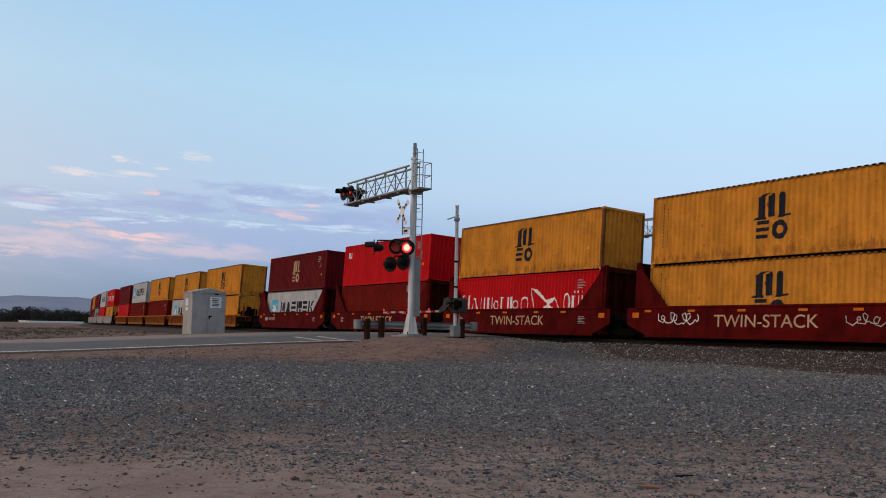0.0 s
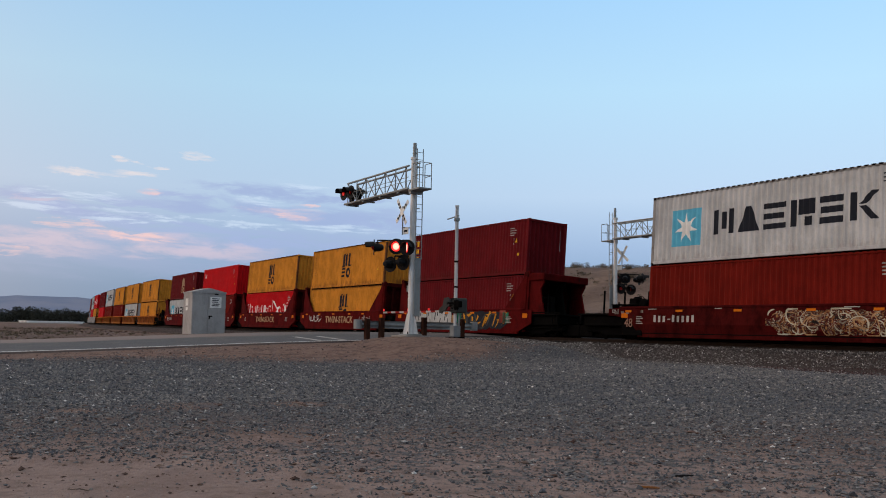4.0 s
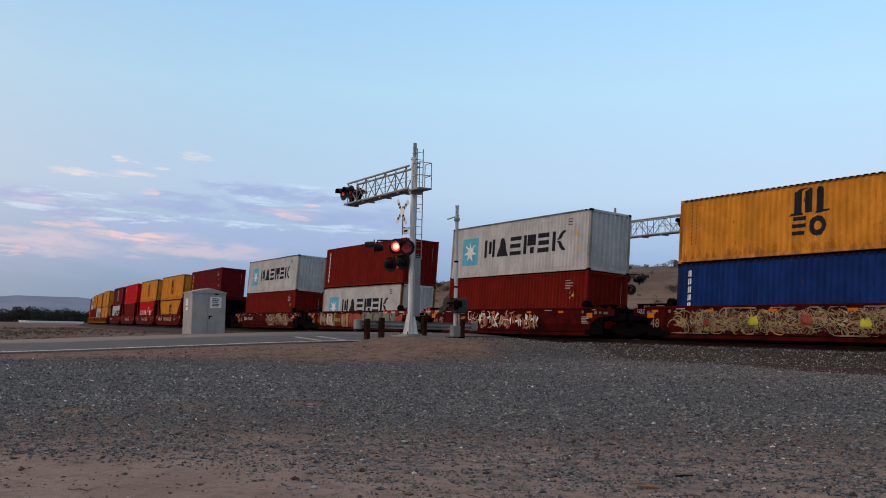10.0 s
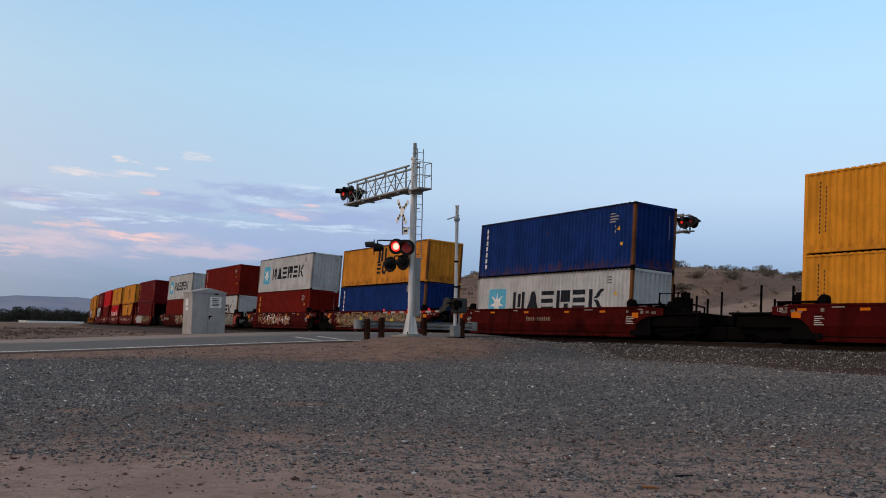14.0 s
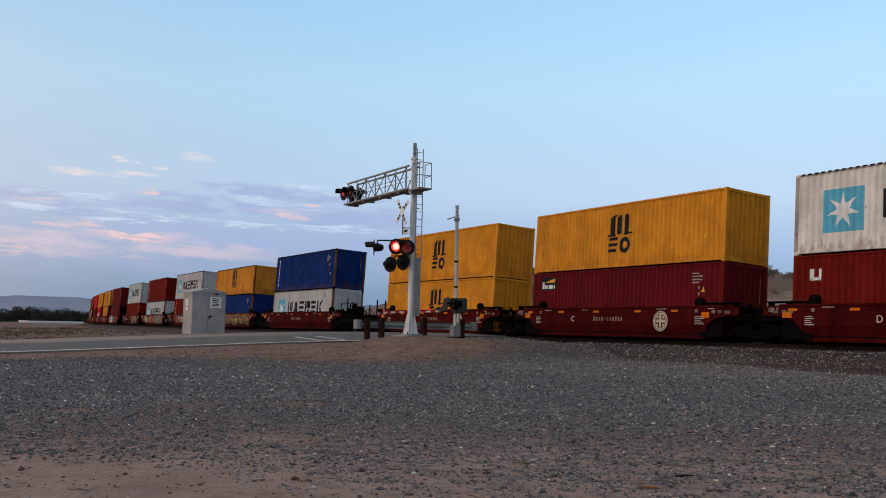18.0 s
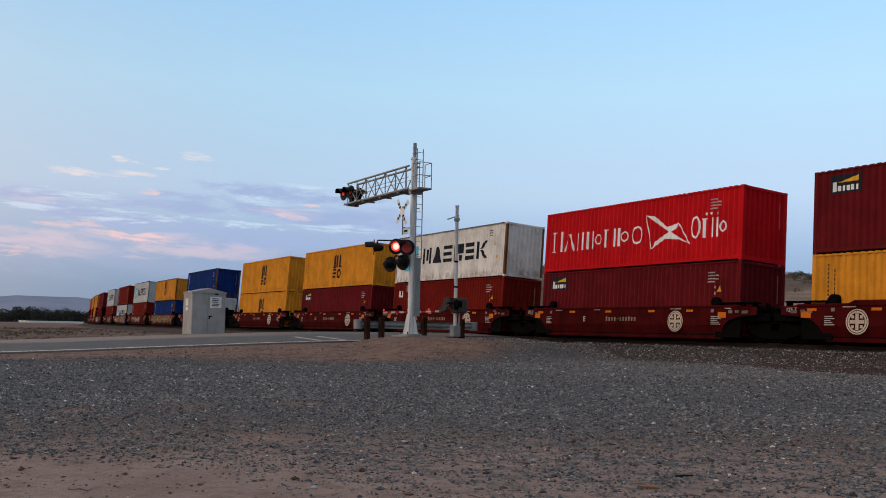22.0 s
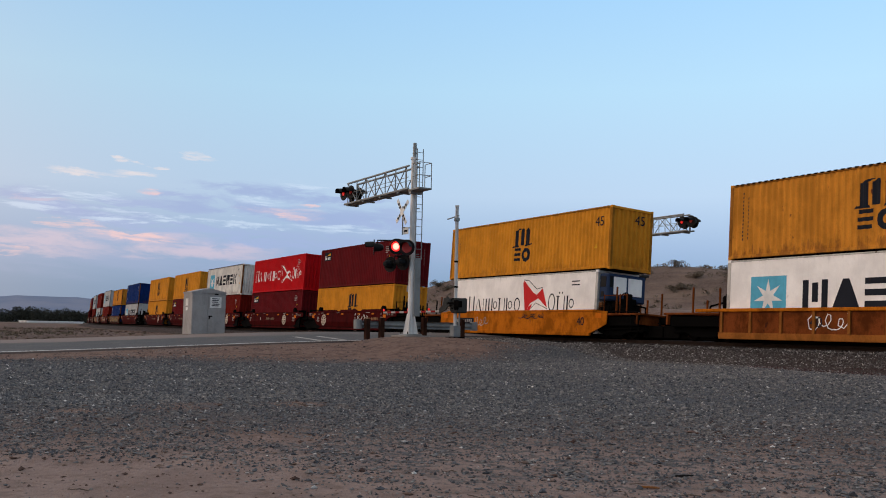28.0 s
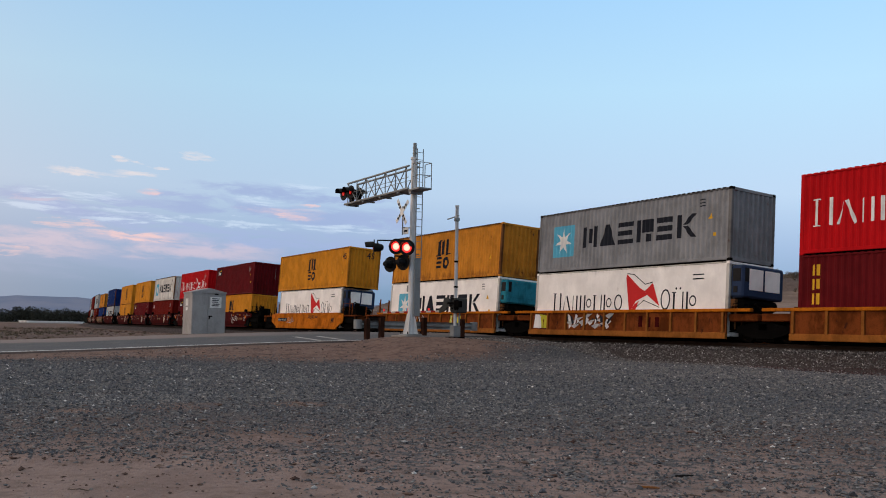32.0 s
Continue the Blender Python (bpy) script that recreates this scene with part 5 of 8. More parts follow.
    for sx in (-1, 1):
        m = pose(0, 0, 0) if sx > 0 else pose(0, 0, 0, 0, 0, 180)
        reach = pitch / 2
        part("end_platform", shared(("plat", half, round(pitch, 2), endm.name), lambda: Shape().box(half - 0.05, -1.2, 0.78, reach - 0.12, 1.2, 1.06, 0.03).mesh("end_platform", endm)), None, root, m=m)
        if kind == "twin":
            # the bulkhead is a darker red than the sides
            part("bulkhead", shared(("bulk", half), lambda: Shape().box(half + 0.12, -1.38, 0.9, half + 0.22, 1.38, 2.95, 0.01).box(half + 0.1, -1.42, 2.95, half + 0.42, 1.42, 3.2, 0.02).box(half + 0.22, -0.08, 0.9, half + 0.36, 0.08, 2.95).box(half + 0.22, -0.75, 0.9, half + 0.36, -0.6, 2.95).box(half + 0.22, 0.6, 0.9, half + 0.36, 0.75, 2.95).mesh("bulkhead", MAT["car_dark_red"])), None, root, m=m)
        else:
            part("hand_rail", shared(("hr", half), lambda: Shape().rod((half + 0.2, -1.25, 1.45), (half + 0.95, -1.25, 1.45), 0.018, 6).rod((half + 0.2, -1.25, 1.05), (half + 0.2, -1.25, 1.45), 0.018, 6).rod((half + 0.95, -1.25, 1.05), (half + 0.95, -1.25, 1.45), 0.018, 6).mesh("hand_rail", MAT["dark_steel"])), None, root, m=m)
            part("air_hose", shared(("hose", half), lambda: hose(half)), None, root, m=m)
    for sx, has, ex in ((-1, coupler_left, reach_l), (1, coupler_right, reach_r)):
        m = pose(0, 0, 0) if sx > 0 else pose(0, 0, 0, 0, 0, 180)
        if has:
            bx = half + 1.0
            WHEELS.extend(bogie(root, sx * bx))
            ds = MAT["dark_steel"]
            part("coupler", Shape().box(half + 0.6, -0.16, 0.72, ex - 0.25, 0.16, 0.98, 0.03).box(ex - 0.45, -0.25, 0.64, ex - 0.01, 0.25, 1.06, 0.05), ds, root, m=m)
            part("end_sill", Shape().box(half - 0.3, -1.25, 0.55, ex - 0.95, 1.25, 0.98, 0.03), ds, root, m=m)
            part("end_deck", Shape().box(half, -1.38, 1.02, ex - 0.7, 1.38, 1.1, 0.01).box(ex - 0.95, -1.38, 0.62, ex - 0.85, 1.38, 1.02, 0.01), endm, root, m=m)
            part("brake_rigging", Shape().box(half + 0.1, -1.1, 0.24, half + 0.45, 0.9, 0.56, 0.04).rod((half + 0.3, -1.15, 0.4), (ex - 1.0, -1.05, 0.5), 0.05, 6).box(bx + 1.1, -1.0, 0.3, ex - 0.9, 1.0, 0.56, 0.05), ds, root, m=m)
            part("air_reservoir", Shape().rod((half + 0.45, -0.5, 1.34), (half + 1.35, -0.5, 1.34), 0.22, 12), ds, root, m=m)
            part("brake_wheel", shared(("bw", half), lambda: brake_wheel(half + 1.3)), None, root, m=m)
            part("step", Shape().box(ex - 1.25, -1.42, 0.30, ex - 0.8, -1.3, 0.34).rod((ex - 1.25, -1.36, 0.3), (ex - 1.25, -1.36, 1.05), 0.02, 6).rod((ex - 0.8, -1.36, 0.3), (ex - 0.8, -1.36, 1.05), 0.02, 6), ds, root, m=m)
            # dark block added below the coupler to fill its shaded gap
            part("draft_gear", Shape().box(ex - 0.95, -0.7, 0.10, ex - 0.02, 0.7, 0.60, 0.03), ds, root, m=m)
            part("air_hose", Shape().rod((ex - 0.6, -0.4, 0.75), (ex - 0.25, -0.42, 0.42), 0.035, 6).rod((ex - 0.25, -0.42, 0.42), (ex - 0.02, -0.3, 0.5), 0.035, 6), ds, root, m=m)
            part("valve_box", Shape().box(half + 0.15, -1.2, 1.1, half + 0.75, -0.7, 1.42, 0.03).rod((half + 0.2, -0.95, 1.42), (half + 0.2, -0.95, 1.6), 0.06, 8).rod((half + 0.75, -0.95, 1.25), (half + 1.2, -0.95, 1.2), 0.04, 6), ds, root, m=m)
            part("pipe", Shape().rod((half + 0.1, -1.3, 1.18), (ex - 0.8, -1.3, 1.16), 0.025, 6).rod((ex - 0.8, -1.3, 1.16), (ex - 0.8, -1.3, 0.8), 0.025, 6), ds, root, m=m)
            part("deck_rail", Shape().rod((half + 0.5, -1.25, 1.9), (half + 2.0, -1.25, 1.9), 0.02, 6), endm, root, m=m)
            if kind != "twin":
                part("brake_valve", Shape().box(half + 0.35, -0.35, 1.1, half + 0.85, 0.35, 1.85, 0.05).rod((half + 0.6, -0.35, 1.5), (half + 0.6, -0.8, 1.5), 0.13, 10).rod((half + 0.6, -0.6, 1.1), (half + 0.6, -0.6, 1.95), 0.05, 6), ds, root, m=m)
                part("valve_pipe", Shape().rod((half + 0.85, 0.2, 1.6), (half + 1.6, 0.2, 1.45), 0.04, 6).rod((half + 1.6, 0.2, 1.45), (half + 1.6, 0.2, 1.05), 0.04, 6), ds, root, m=m)
                for dx, zz, yy in ((0.25, 2.05, 1.1), (1.1, 2.3, -1.05), (1.85, 2.15, 0.9), (2.25, 1.75, -0.3)):
                    if half + dx < ex - 0.75:
                        part("stake", Shape().box(half + dx - 0.035, yy - 0.035, 1.0, half + dx + 0.035, yy + 0.035, zz, 0.008), endm, root, m=m)
            for dx in (0.5, 1.55, 2.0):
                part("grab_post", shared(("gp", half, dx, endm.name), lambda: Shape().rod((half + dx, -1.25, 1.0), (half + dx, -1.25, 1.95), 0.03, 6).mesh("grab_post", endm)), None, root, m=m)
            if kind == "twin":
                for y in (-1.3, 0.0, 1.22):
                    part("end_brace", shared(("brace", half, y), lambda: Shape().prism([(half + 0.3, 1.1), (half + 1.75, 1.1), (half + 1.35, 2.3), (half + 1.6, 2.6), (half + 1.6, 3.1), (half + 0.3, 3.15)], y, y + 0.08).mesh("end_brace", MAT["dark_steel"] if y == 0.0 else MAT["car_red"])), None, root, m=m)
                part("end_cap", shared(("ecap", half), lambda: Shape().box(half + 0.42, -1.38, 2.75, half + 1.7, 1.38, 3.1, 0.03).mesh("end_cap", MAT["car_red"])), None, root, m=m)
        elif sx > 0:
            WHEELS.extend(bogie(root, pitch / 2))
    if inset:
        # gratings over the trucks, with the round end of a roller, and scuffed stencils on the end of the side
        for sx in (-1, 1):
            m = pose(0, 0, 0) if sx > 0 else Matrix.Diagonal((-1, 1, 1, 1))
            part("walkway", shared(("walk", half), lambda: Shape().box(half - 1.05, -1.42, 1.44, half + 0.75, -1.02, 1.485, 0.008).box(half - 0.95, -1.40, 1.36, half - 0.90, -1.1, 1.44).box(half - 0.1, -1.40, 1.3, half - 0.05, -1.1, 1.44).box(half + 0.65, -1.40, 1.0, half + 0.7, -1.1, 1.44).mesh("walkway", MAT["dark_steel"])), None, root, m=m)
            # dark plate added behind the arch, so that its opening shows black
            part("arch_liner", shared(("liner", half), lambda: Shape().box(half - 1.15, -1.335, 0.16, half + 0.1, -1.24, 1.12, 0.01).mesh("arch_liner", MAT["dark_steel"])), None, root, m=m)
            part("roller", shared(("roller", half), lambda: Shape().lathe((half - 1.18, -1.40, 1.50), (0, 1, 0), [(0.0, 0.0), (0.0, 0.17), (0.03, 0.20), (0.27, 0.20), (0.30, 0.17), (0.30, 0.0)], 14).mesh("roller", MAT["dark_steel"])), None, root, m=m)
            part("stencil", shared(("stencil", half), lambda: Shape().box(half - 0.42, -1.434, 1.06, half - 0.24, -1.43, 1.19).box(half - 0.10, -1.434, 1.08, half + 0.08, -1.43, 1.17).box(half + 0.22, -1.434, 1.05, half + 0.50, -1.43, 1.16).box(half - 1.3, -1.434, 1.10, half - 1.16, -1.43, 1.22).mesh("stencil", MAT["scuffed"])), None, root, m=m)["kind"] = "stuff"
    # signs
    yd = -1.42 - 0.006
    top = SIDE_TOP
    refl = MAT["orange_mark"]
    rm = shared("reflector", lambda: Shape().box(-0.19, yd - 0.004, -0.045, 0.19, yd, 0.045).mesh("reflector", refl))
    for xx in (-half + 0.4, -half * 0.55, -half * 0.15, half * 0.28, half * 0.62):
        part("reflector", rm, None, root, "orange reflective strip", m=Matrix.Translation((xx, -0.012 if kind != "ribbed" else 0.0, top - 0.17)))
    rb = shared("reflector_big", lambda: Shape().box(-0.2, yd - 0.004, -0.11, 0.2, yd, 0.11).mesh("reflector", refl))
    for xx in ((-half + 0.15, half - 0.75) if inset else (-half - 0.35, half + 0.35)):
        if kind != "ribbed":
            part("reflector", rb, None, root, "orange reflective panel", m=Matrix.Translation((xx, 0, 1.0)))
    car_signs(root, kind, half, sides)
    if kind in ("forty", "forty_eight"):
        part("lettering", shared("tons", tons_mesh), None, root, "small painted weight", m=pose(-half - 0.45, -1.43, 1.17))
        for xx, ln in ((-half + 1.6, 0.5), (-half * 0.3, 0.35), (half * 0.45, 0.6), (half - 0.6, 0.3)):
            part("lettering_bar", Shape().box(xx, -1.434, 1.235, xx + ln, -1.43, 1.265), MAT["pale_mark"], root)
    return root


def tons_mesh():
    me = text_mesh("125 T", 0.2)
    me.materials.append(MAT["pale_mark"])
    return me


def car_bars(root, x0, x1, z0, z1, n, mat, y=-1.43):
    """Lettering as a row of plain bars."""
    w1 = (x1 - x0) / n
    for i in range(n):
        a, h = x0 + i * w1, (z1 - z0) * (1.0 if i % 4 == 0 else 0.88)
        if n > 6 and i == n // 2 - 1:
            part("lettering_bar", Shape().box(a, y - 0.004, z0 + h * 0.4, a + w1 * 0.6, y, z0 + h * 0.55), MAT[mat], root)
            continue
        part("lettering_bar", Shape().box(a, y - 0.004, z0, a + w1 * 0.48, y, z0 + h), MAT[mat], root)


def blob(cx, cz, rx, rz, rr, n=13):
    """A lumpy closed outline."""
    ph = [rr.uniform(0, 6.28) for _ in range(3)]
    tilt = rr.uniform(-0.5, 0.5)
    out = []
    for i in range(n):
        t = 2 * math.pi * i / n
        k = 1 + 0.16 * math.sin(2 * t + ph[0]) + 0.12 * math.sin(3 * t + ph[1]) + 0.06 * math.sin(5 * t + ph[2])
        x, z = rx * k * math.cos(t), rz * k * math.sin(t)
        out.append((cx + x + tilt * z, cz + z))
    return out


KINK = 0.62     # the sides of some cars lean in below this height


def lean_in(z, tapered):
    return 0.15 * max(0.0, KINK - z) / (KINK - 0.19) if tapered else 0.0


def lay(s, poly, y, tapered):
    """Lays a flat convex shape on the side of a car, folded at the kink; gives the number of faces."""
    turned, k = [(b, a) for a, b in poly], 0
    for za, zb in ((-1.0, KINK), (KINK, 9.0)):
        c = clip_x(turned, za, zb)
        if len(c) >= 3:
            s.add([(a, y + lean_in(b, tapered), b) for b, a in c], [tuple(range(len(c)))])
            k += 1
    return k


def halo(root, x0, x1, z0, z1, mat, seed, y=-1.428):
    """A sprayed cloud of colour with a lumpy outline."""
    rr = random.Random(seed)
    n = max(8, round((x1 - x0) / 0.16))
    s = Shape()
    up = [z1 - (0.0 if 0.06 < i / n < 0.94 else 0.25) - rr.uniform(0, 0.14) for i in range(n + 1)]
    dn = [z0 + (0.0 if 0.06 < i / n < 0.94 else 0.25) + rr.uniform(0, 0.16) for i in range(n + 1)]
    xs = [x0 + (x1 - x0) * i / n + (rr.uniform(-0.04, 0.04)) for i in range(n + 1)]
    tp = root.get("tapered", 0)
    v = [(x, y - 0.002 + lean_in(z, tp), z) for x, z in zip(xs, dn)] + [(x, y - 0.002, KINK) for x in xs] + [(x, y - 0.002, z) for x, z in zip(xs, up)]
    k = n + 1
    s.add(v, [(i, i + 1, k + 1 + i, k + i) for i in range(n)] + [(k + i, k + i + 1, 2 * k + 1 + i, 2 * k + i) for i in range(n)])
    part("graffiti", s, MAT[mat], root, "sprayed field of faded colours")


def grown(poly, g):
    """The outline of a convex polygon pushed out."""
    cx, cz = sum(a for a, _ in poly) / len(poly), sum(b for _, b in poly) / len(poly)
    out = []
    for a, b in poly:
        d = math.hypot(a - cx, b - cz) + 1e-6
        out.append((a + (a - cx) / d * g * 1.3, b + (b - cz) / d * g * 1.3))
    return out


def graffiti(root, x0, x1, z0, z1, fills, n, seed, y=-1.428, line=0.035, thick=0.17, lean=0.2):
    """Sprayed shapes in a row: fat leaning strokes with dark outlines that stand for no letters."""
    rr = random.Random(seed)
    w1 = (x1 - x0) / n
    for i in range(n):
        a, h = x0 + i * w1, z1 - z0
        t = thick * rr.uniform(0.8, 1.3)
        e = lean * rr.uniform(-1, 1)
        u = rr.uniform(0.0, 0.12)
        strokes = [[(a, z0 + u), (a + t, z0 + u * 0.5), (a + t + e, z1 - u), (a + e * 0.8, z1 - u * 0.3)]]
        k = rr.random()
        zb = z0 + h * rr.choice((0.06, 0.36, 0.68))
        strokes.append([(a + t * 0.5, zb), (a + w1 * 0.95, zb + rr.uniform(-0.08, 0.12)), (a + w1 * 0.92, zb + h * 0.24), (a + t * 0.6, zb + h * 0.26)])
        if k > 0.25:
            f = -e * 0.7
            strokes.append([(a + w1 * 0.62, z0 + 0.02), (a + w1 * 0.62 + t, z0), (a + w1 * 0.60 + t + f, z1 - 0.1), (a + w1 * 0.60 + f, z1 - 0.02)])
        if k > 0.6:
            strokes.append(blob(a + w1 * 0.5, z0 + h * 0.55, w1 * 0.30, h * 0.26, rr, 9))
        s, idx = Shape(), []
        if line:
            for q in strokes:
                idx += [1] * lay(s, grown(q, line), y - 0.003, root.get("tapered", 0))
        for j, q in enumerate(strokes):
            idx += [0] * lay(s, q, y - 0.005 - 0.0006 * j, root.get("tapered", 0))
        me = s.mesh("graffiti", [MAT[fills[i % len(fills)]], MAT["black_mark"]])
        me.polygons.foreach_set("material_index", idx)
        tagged(part("graffiti", me, None, root, "sprayed shapes in faded colours"), kind="stuff")


def scribble(root, x0, x1, z0, z1, mat, seed, y=-1.428, r=0.018):
    """A sprayed tag: one looping line, no writing."""
    rr = random.Random(seed)
    n = max(24, round((x1 - x0) * 26))
    ph, lo = rr.uniform(0, 6.28), rr.uniform(4.2, 5.6)
    zc, hh = (z0 + z1) / 2, (z1 - z0) / 2
    pts, a = [], ph
    for i in range(n + 1):
        u = i / n
        a += lo * (x1 - x0) * 3.6 / n * (1 + 0.9 * math.sin(u * 17 + ph) + 0.5 * math.sin(u * 41 + lo))
        pts.append((x0 + (x1 - x0) * u + 0.17 * math.cos(a), zc + hh * (0.72 * math.sin(a) + 0.28 * math.sin(a * 0.43 + ph))))
    v, f, tp = [], [], root.get("tapered", 0)
    for i, (px, pz) in enumerate(pts):
        q0, q1 = pts[max(0, i - 1)], pts[min(n, i + 1)]
        dx, dz = q1[0] - q0[0], q1[1] - q0[1]
        d = math.hypot(dx, dz) + 1e-6
        v += [(px - dz / d * r, y - 0.006 - 0.00002 * i + lean_in(pz, tp), pz + dx / d * r), (px + dz / d * r, y - 0.006 - 0.00002 * i + lean_in(pz, tp), pz - dx / d * r)]
    f = [(2 * i, 2 * i + 1, 2 * i + 3, 2 * i + 2) for i in range(n)]
    part("graffiti", Shape().add(v, f), MAT[mat], root, "sprayed looping tag")


def ribbon_line(s, pts, r, y, tp):
    """A flat painted line of half width r through points of (x, z), tapering at its ends."""
    v, n = [], len(pts) - 1
    for i, (px, pz) in enumerate(pts):
        q0, q1 = pts[max(0, i - 1)], pts[min(n, i + 1)]
        dx, dz = q1[0] - q0[0], q1[1] - q0[1]
        d = math.hypot(dx, dz) + 1e-6
        w1 = r * (0.35 + 0.65 * math.sin(math.pi * (i + 0.4) / (n + 0.8)))
        v += [(px - dz / d * w1, y + lean_in(pz, tp), pz + dx / d * w1), (px + dz / d * w1, y + lean_in(pz, tp), pz - dx / d * w1)]
    s.add(v, [(2 * i, 2 * i + 1, 2 * i + 3, 2 * i + 2) for i in range(n)])


def curls(root, x0, x1, z0, z1, mats, n, seed, y=-1.433):
    """A tangle of sprayed arcs, one mesh a colour."""
    rr = random.Random(seed)
    tp = root.get("tapered", 0)
    sh = [Shape() for _ in mats]
    for i in range(n):
        cx, cz, ra = rr.uniform(x0, x1), rr.uniform(z0 + 0.1, z1 - 0.1), rr.uniform(0.14, 0.5)
        a0, sw, k = rr.uniform(0, 6.28), rr.uniform(1.2, 3.4) * rr.choice((-1, 1)), rr.uniform(0.4, 1.3)
        pts = [(cx + ra * math.cos(a0 + sw * j / 9), min(z1, max(z0, cz + ra * k * math.sin(a0 + sw * j / 9)))) for j in range(10)]
        ribbon_line(sh[i % len(mats)], pts, rr.uniform(0.012, 0.032), y - 0.00003 * i, tp)
    for q, mat in zip(sh, mats):
        tagged(part("graffiti", q, MAT[mat], root, "tangle of sprayed arcs"), kind="stuff")


def jag(root, x0, x1, z0, z1, mats, n, seed, wide, y=-1.430):
    """Sprayed slivers, pointed and leaning, that stand for no letters."""
    rr = random.Random(seed)
    tp = root.get("tapered", 0)
    sh = [Shape() for _ in mats]
    for i in range(n):
        a = x0 + (x1 - x0) * (i + rr.uniform(-0.4, 0.4)) / n
        lo, hi, e, t = rr.uniform(z0, z0 + 0.3), rr.uniform(z1 - 0.35, z1), rr.uniform(-0.35, 0.45), wide * rr.uniform(0.6, 1.5)
        if i % 3 == 2:
            zc = rr.uniform(lo, hi)
            poly = [(a - 0.28, zc), (a, zc - t * 0.7), (a + 0.34, zc + 0.10), (a + 0.02, zc + t * 0.6)]
        else:
            poly = [(a, lo), (a + t, lo + 0.12), (a + e + t * 1.5, hi - 0.1), (a + e, hi)]
        lay(sh[i % len(mats)], poly, y - 0.0001 * i, tp)
    for q, mat in zip(sh, mats):
        tagged(part("graffiti", q, MAT[mat], root, "sprayed leaning slivers"), kind="stuff")


def bubbles(root, x0, x1, z0, z1, mat, n, seed, y=-1.434):
    """Fat rounded sprayed forms with dark outlines and a few dark strokes in them."""
    rr = random.Random(seed)
    w1 = (x1 - x0) / n
    tp = root.get("tapered", 0)
    for i in range(n):
        cx, cz, rx, rz = x0 + (i + 0.5) * w1, (z0 + z1) / 2, w1 * 0.50, (z1 - z0) * 0.50
        lean, e1 = rr.uniform(-0.16, 0.16), rr.uniform(0.30, 0.48)
        cz += rr.uniform(-0.03, 0.03)
        out = []
        for j in range(20):
            t = 2 * math.pi * j / 20
            c, q = math.cos(t), math.sin(t)
            out.append((cx + rx * 1.06 * math.copysign(abs(c) ** e1, c) + lean * q, cz + rz * math.copysign(abs(q) ** e1, q)))
        s, idx = Shape(), []
        idx += [1] * lay(s, grown(out, 0.03), y - 0.001 * (i % 2), tp)
        idx += [0] * lay(s, out, y - 0.003 - 0.001 * (i % 2), tp)
        for a, up, ln in ((cx - 0.30 * rx, 1, 0.55), (cx + 0.34 * rx, -1, 0.60), (cx + 0.10 * rx, 1, 0.28)):
            k = len(s.f)
            bend = rr.uniform(-0.12, 0.12)
            ribbon_line(s, [(a + bend * (u / 5) ** 2 + lean * up * 0.7, cz + up * rz * (0.98 - 2 * ln * u / 5)) for u in range(6)], 0.05, y - 0.006, tp)
            idx += [1] * (len(s.f) - k)
        me = s.mesh("graffiti", [MAT[mat], MAT["black_mark"]])
        me.polygons.foreach_set("material_index", idx)
        tagged(part("graffiti", me, None, root, "fat sprayed form with dark outline"), kind="stuff")


def car_words(root, words, x0, x1, z0, z1, mat="gold_mark"):
    """Painted lettering fitted to a width and a height."""
    def make():
        me = text_mesh(words, 0.6)
        co = np.array([v.co[:] for v in me.vertices])
        lo, hi = co.min(0), co.max(0)
        me.transform(Matrix.Diagonal(((x1 - x0) / (hi[0] - lo[0]), 1, (z1 - z0) / (hi[2] - lo[2]), 1)))
        me.materials.append(MAT[mat])
        return me
    part("lettering", shared(("words", words), make), None, root, "tan painted words", m=pose((x0 + x1) / 2, -1.428, (z0 + z1) / 2))


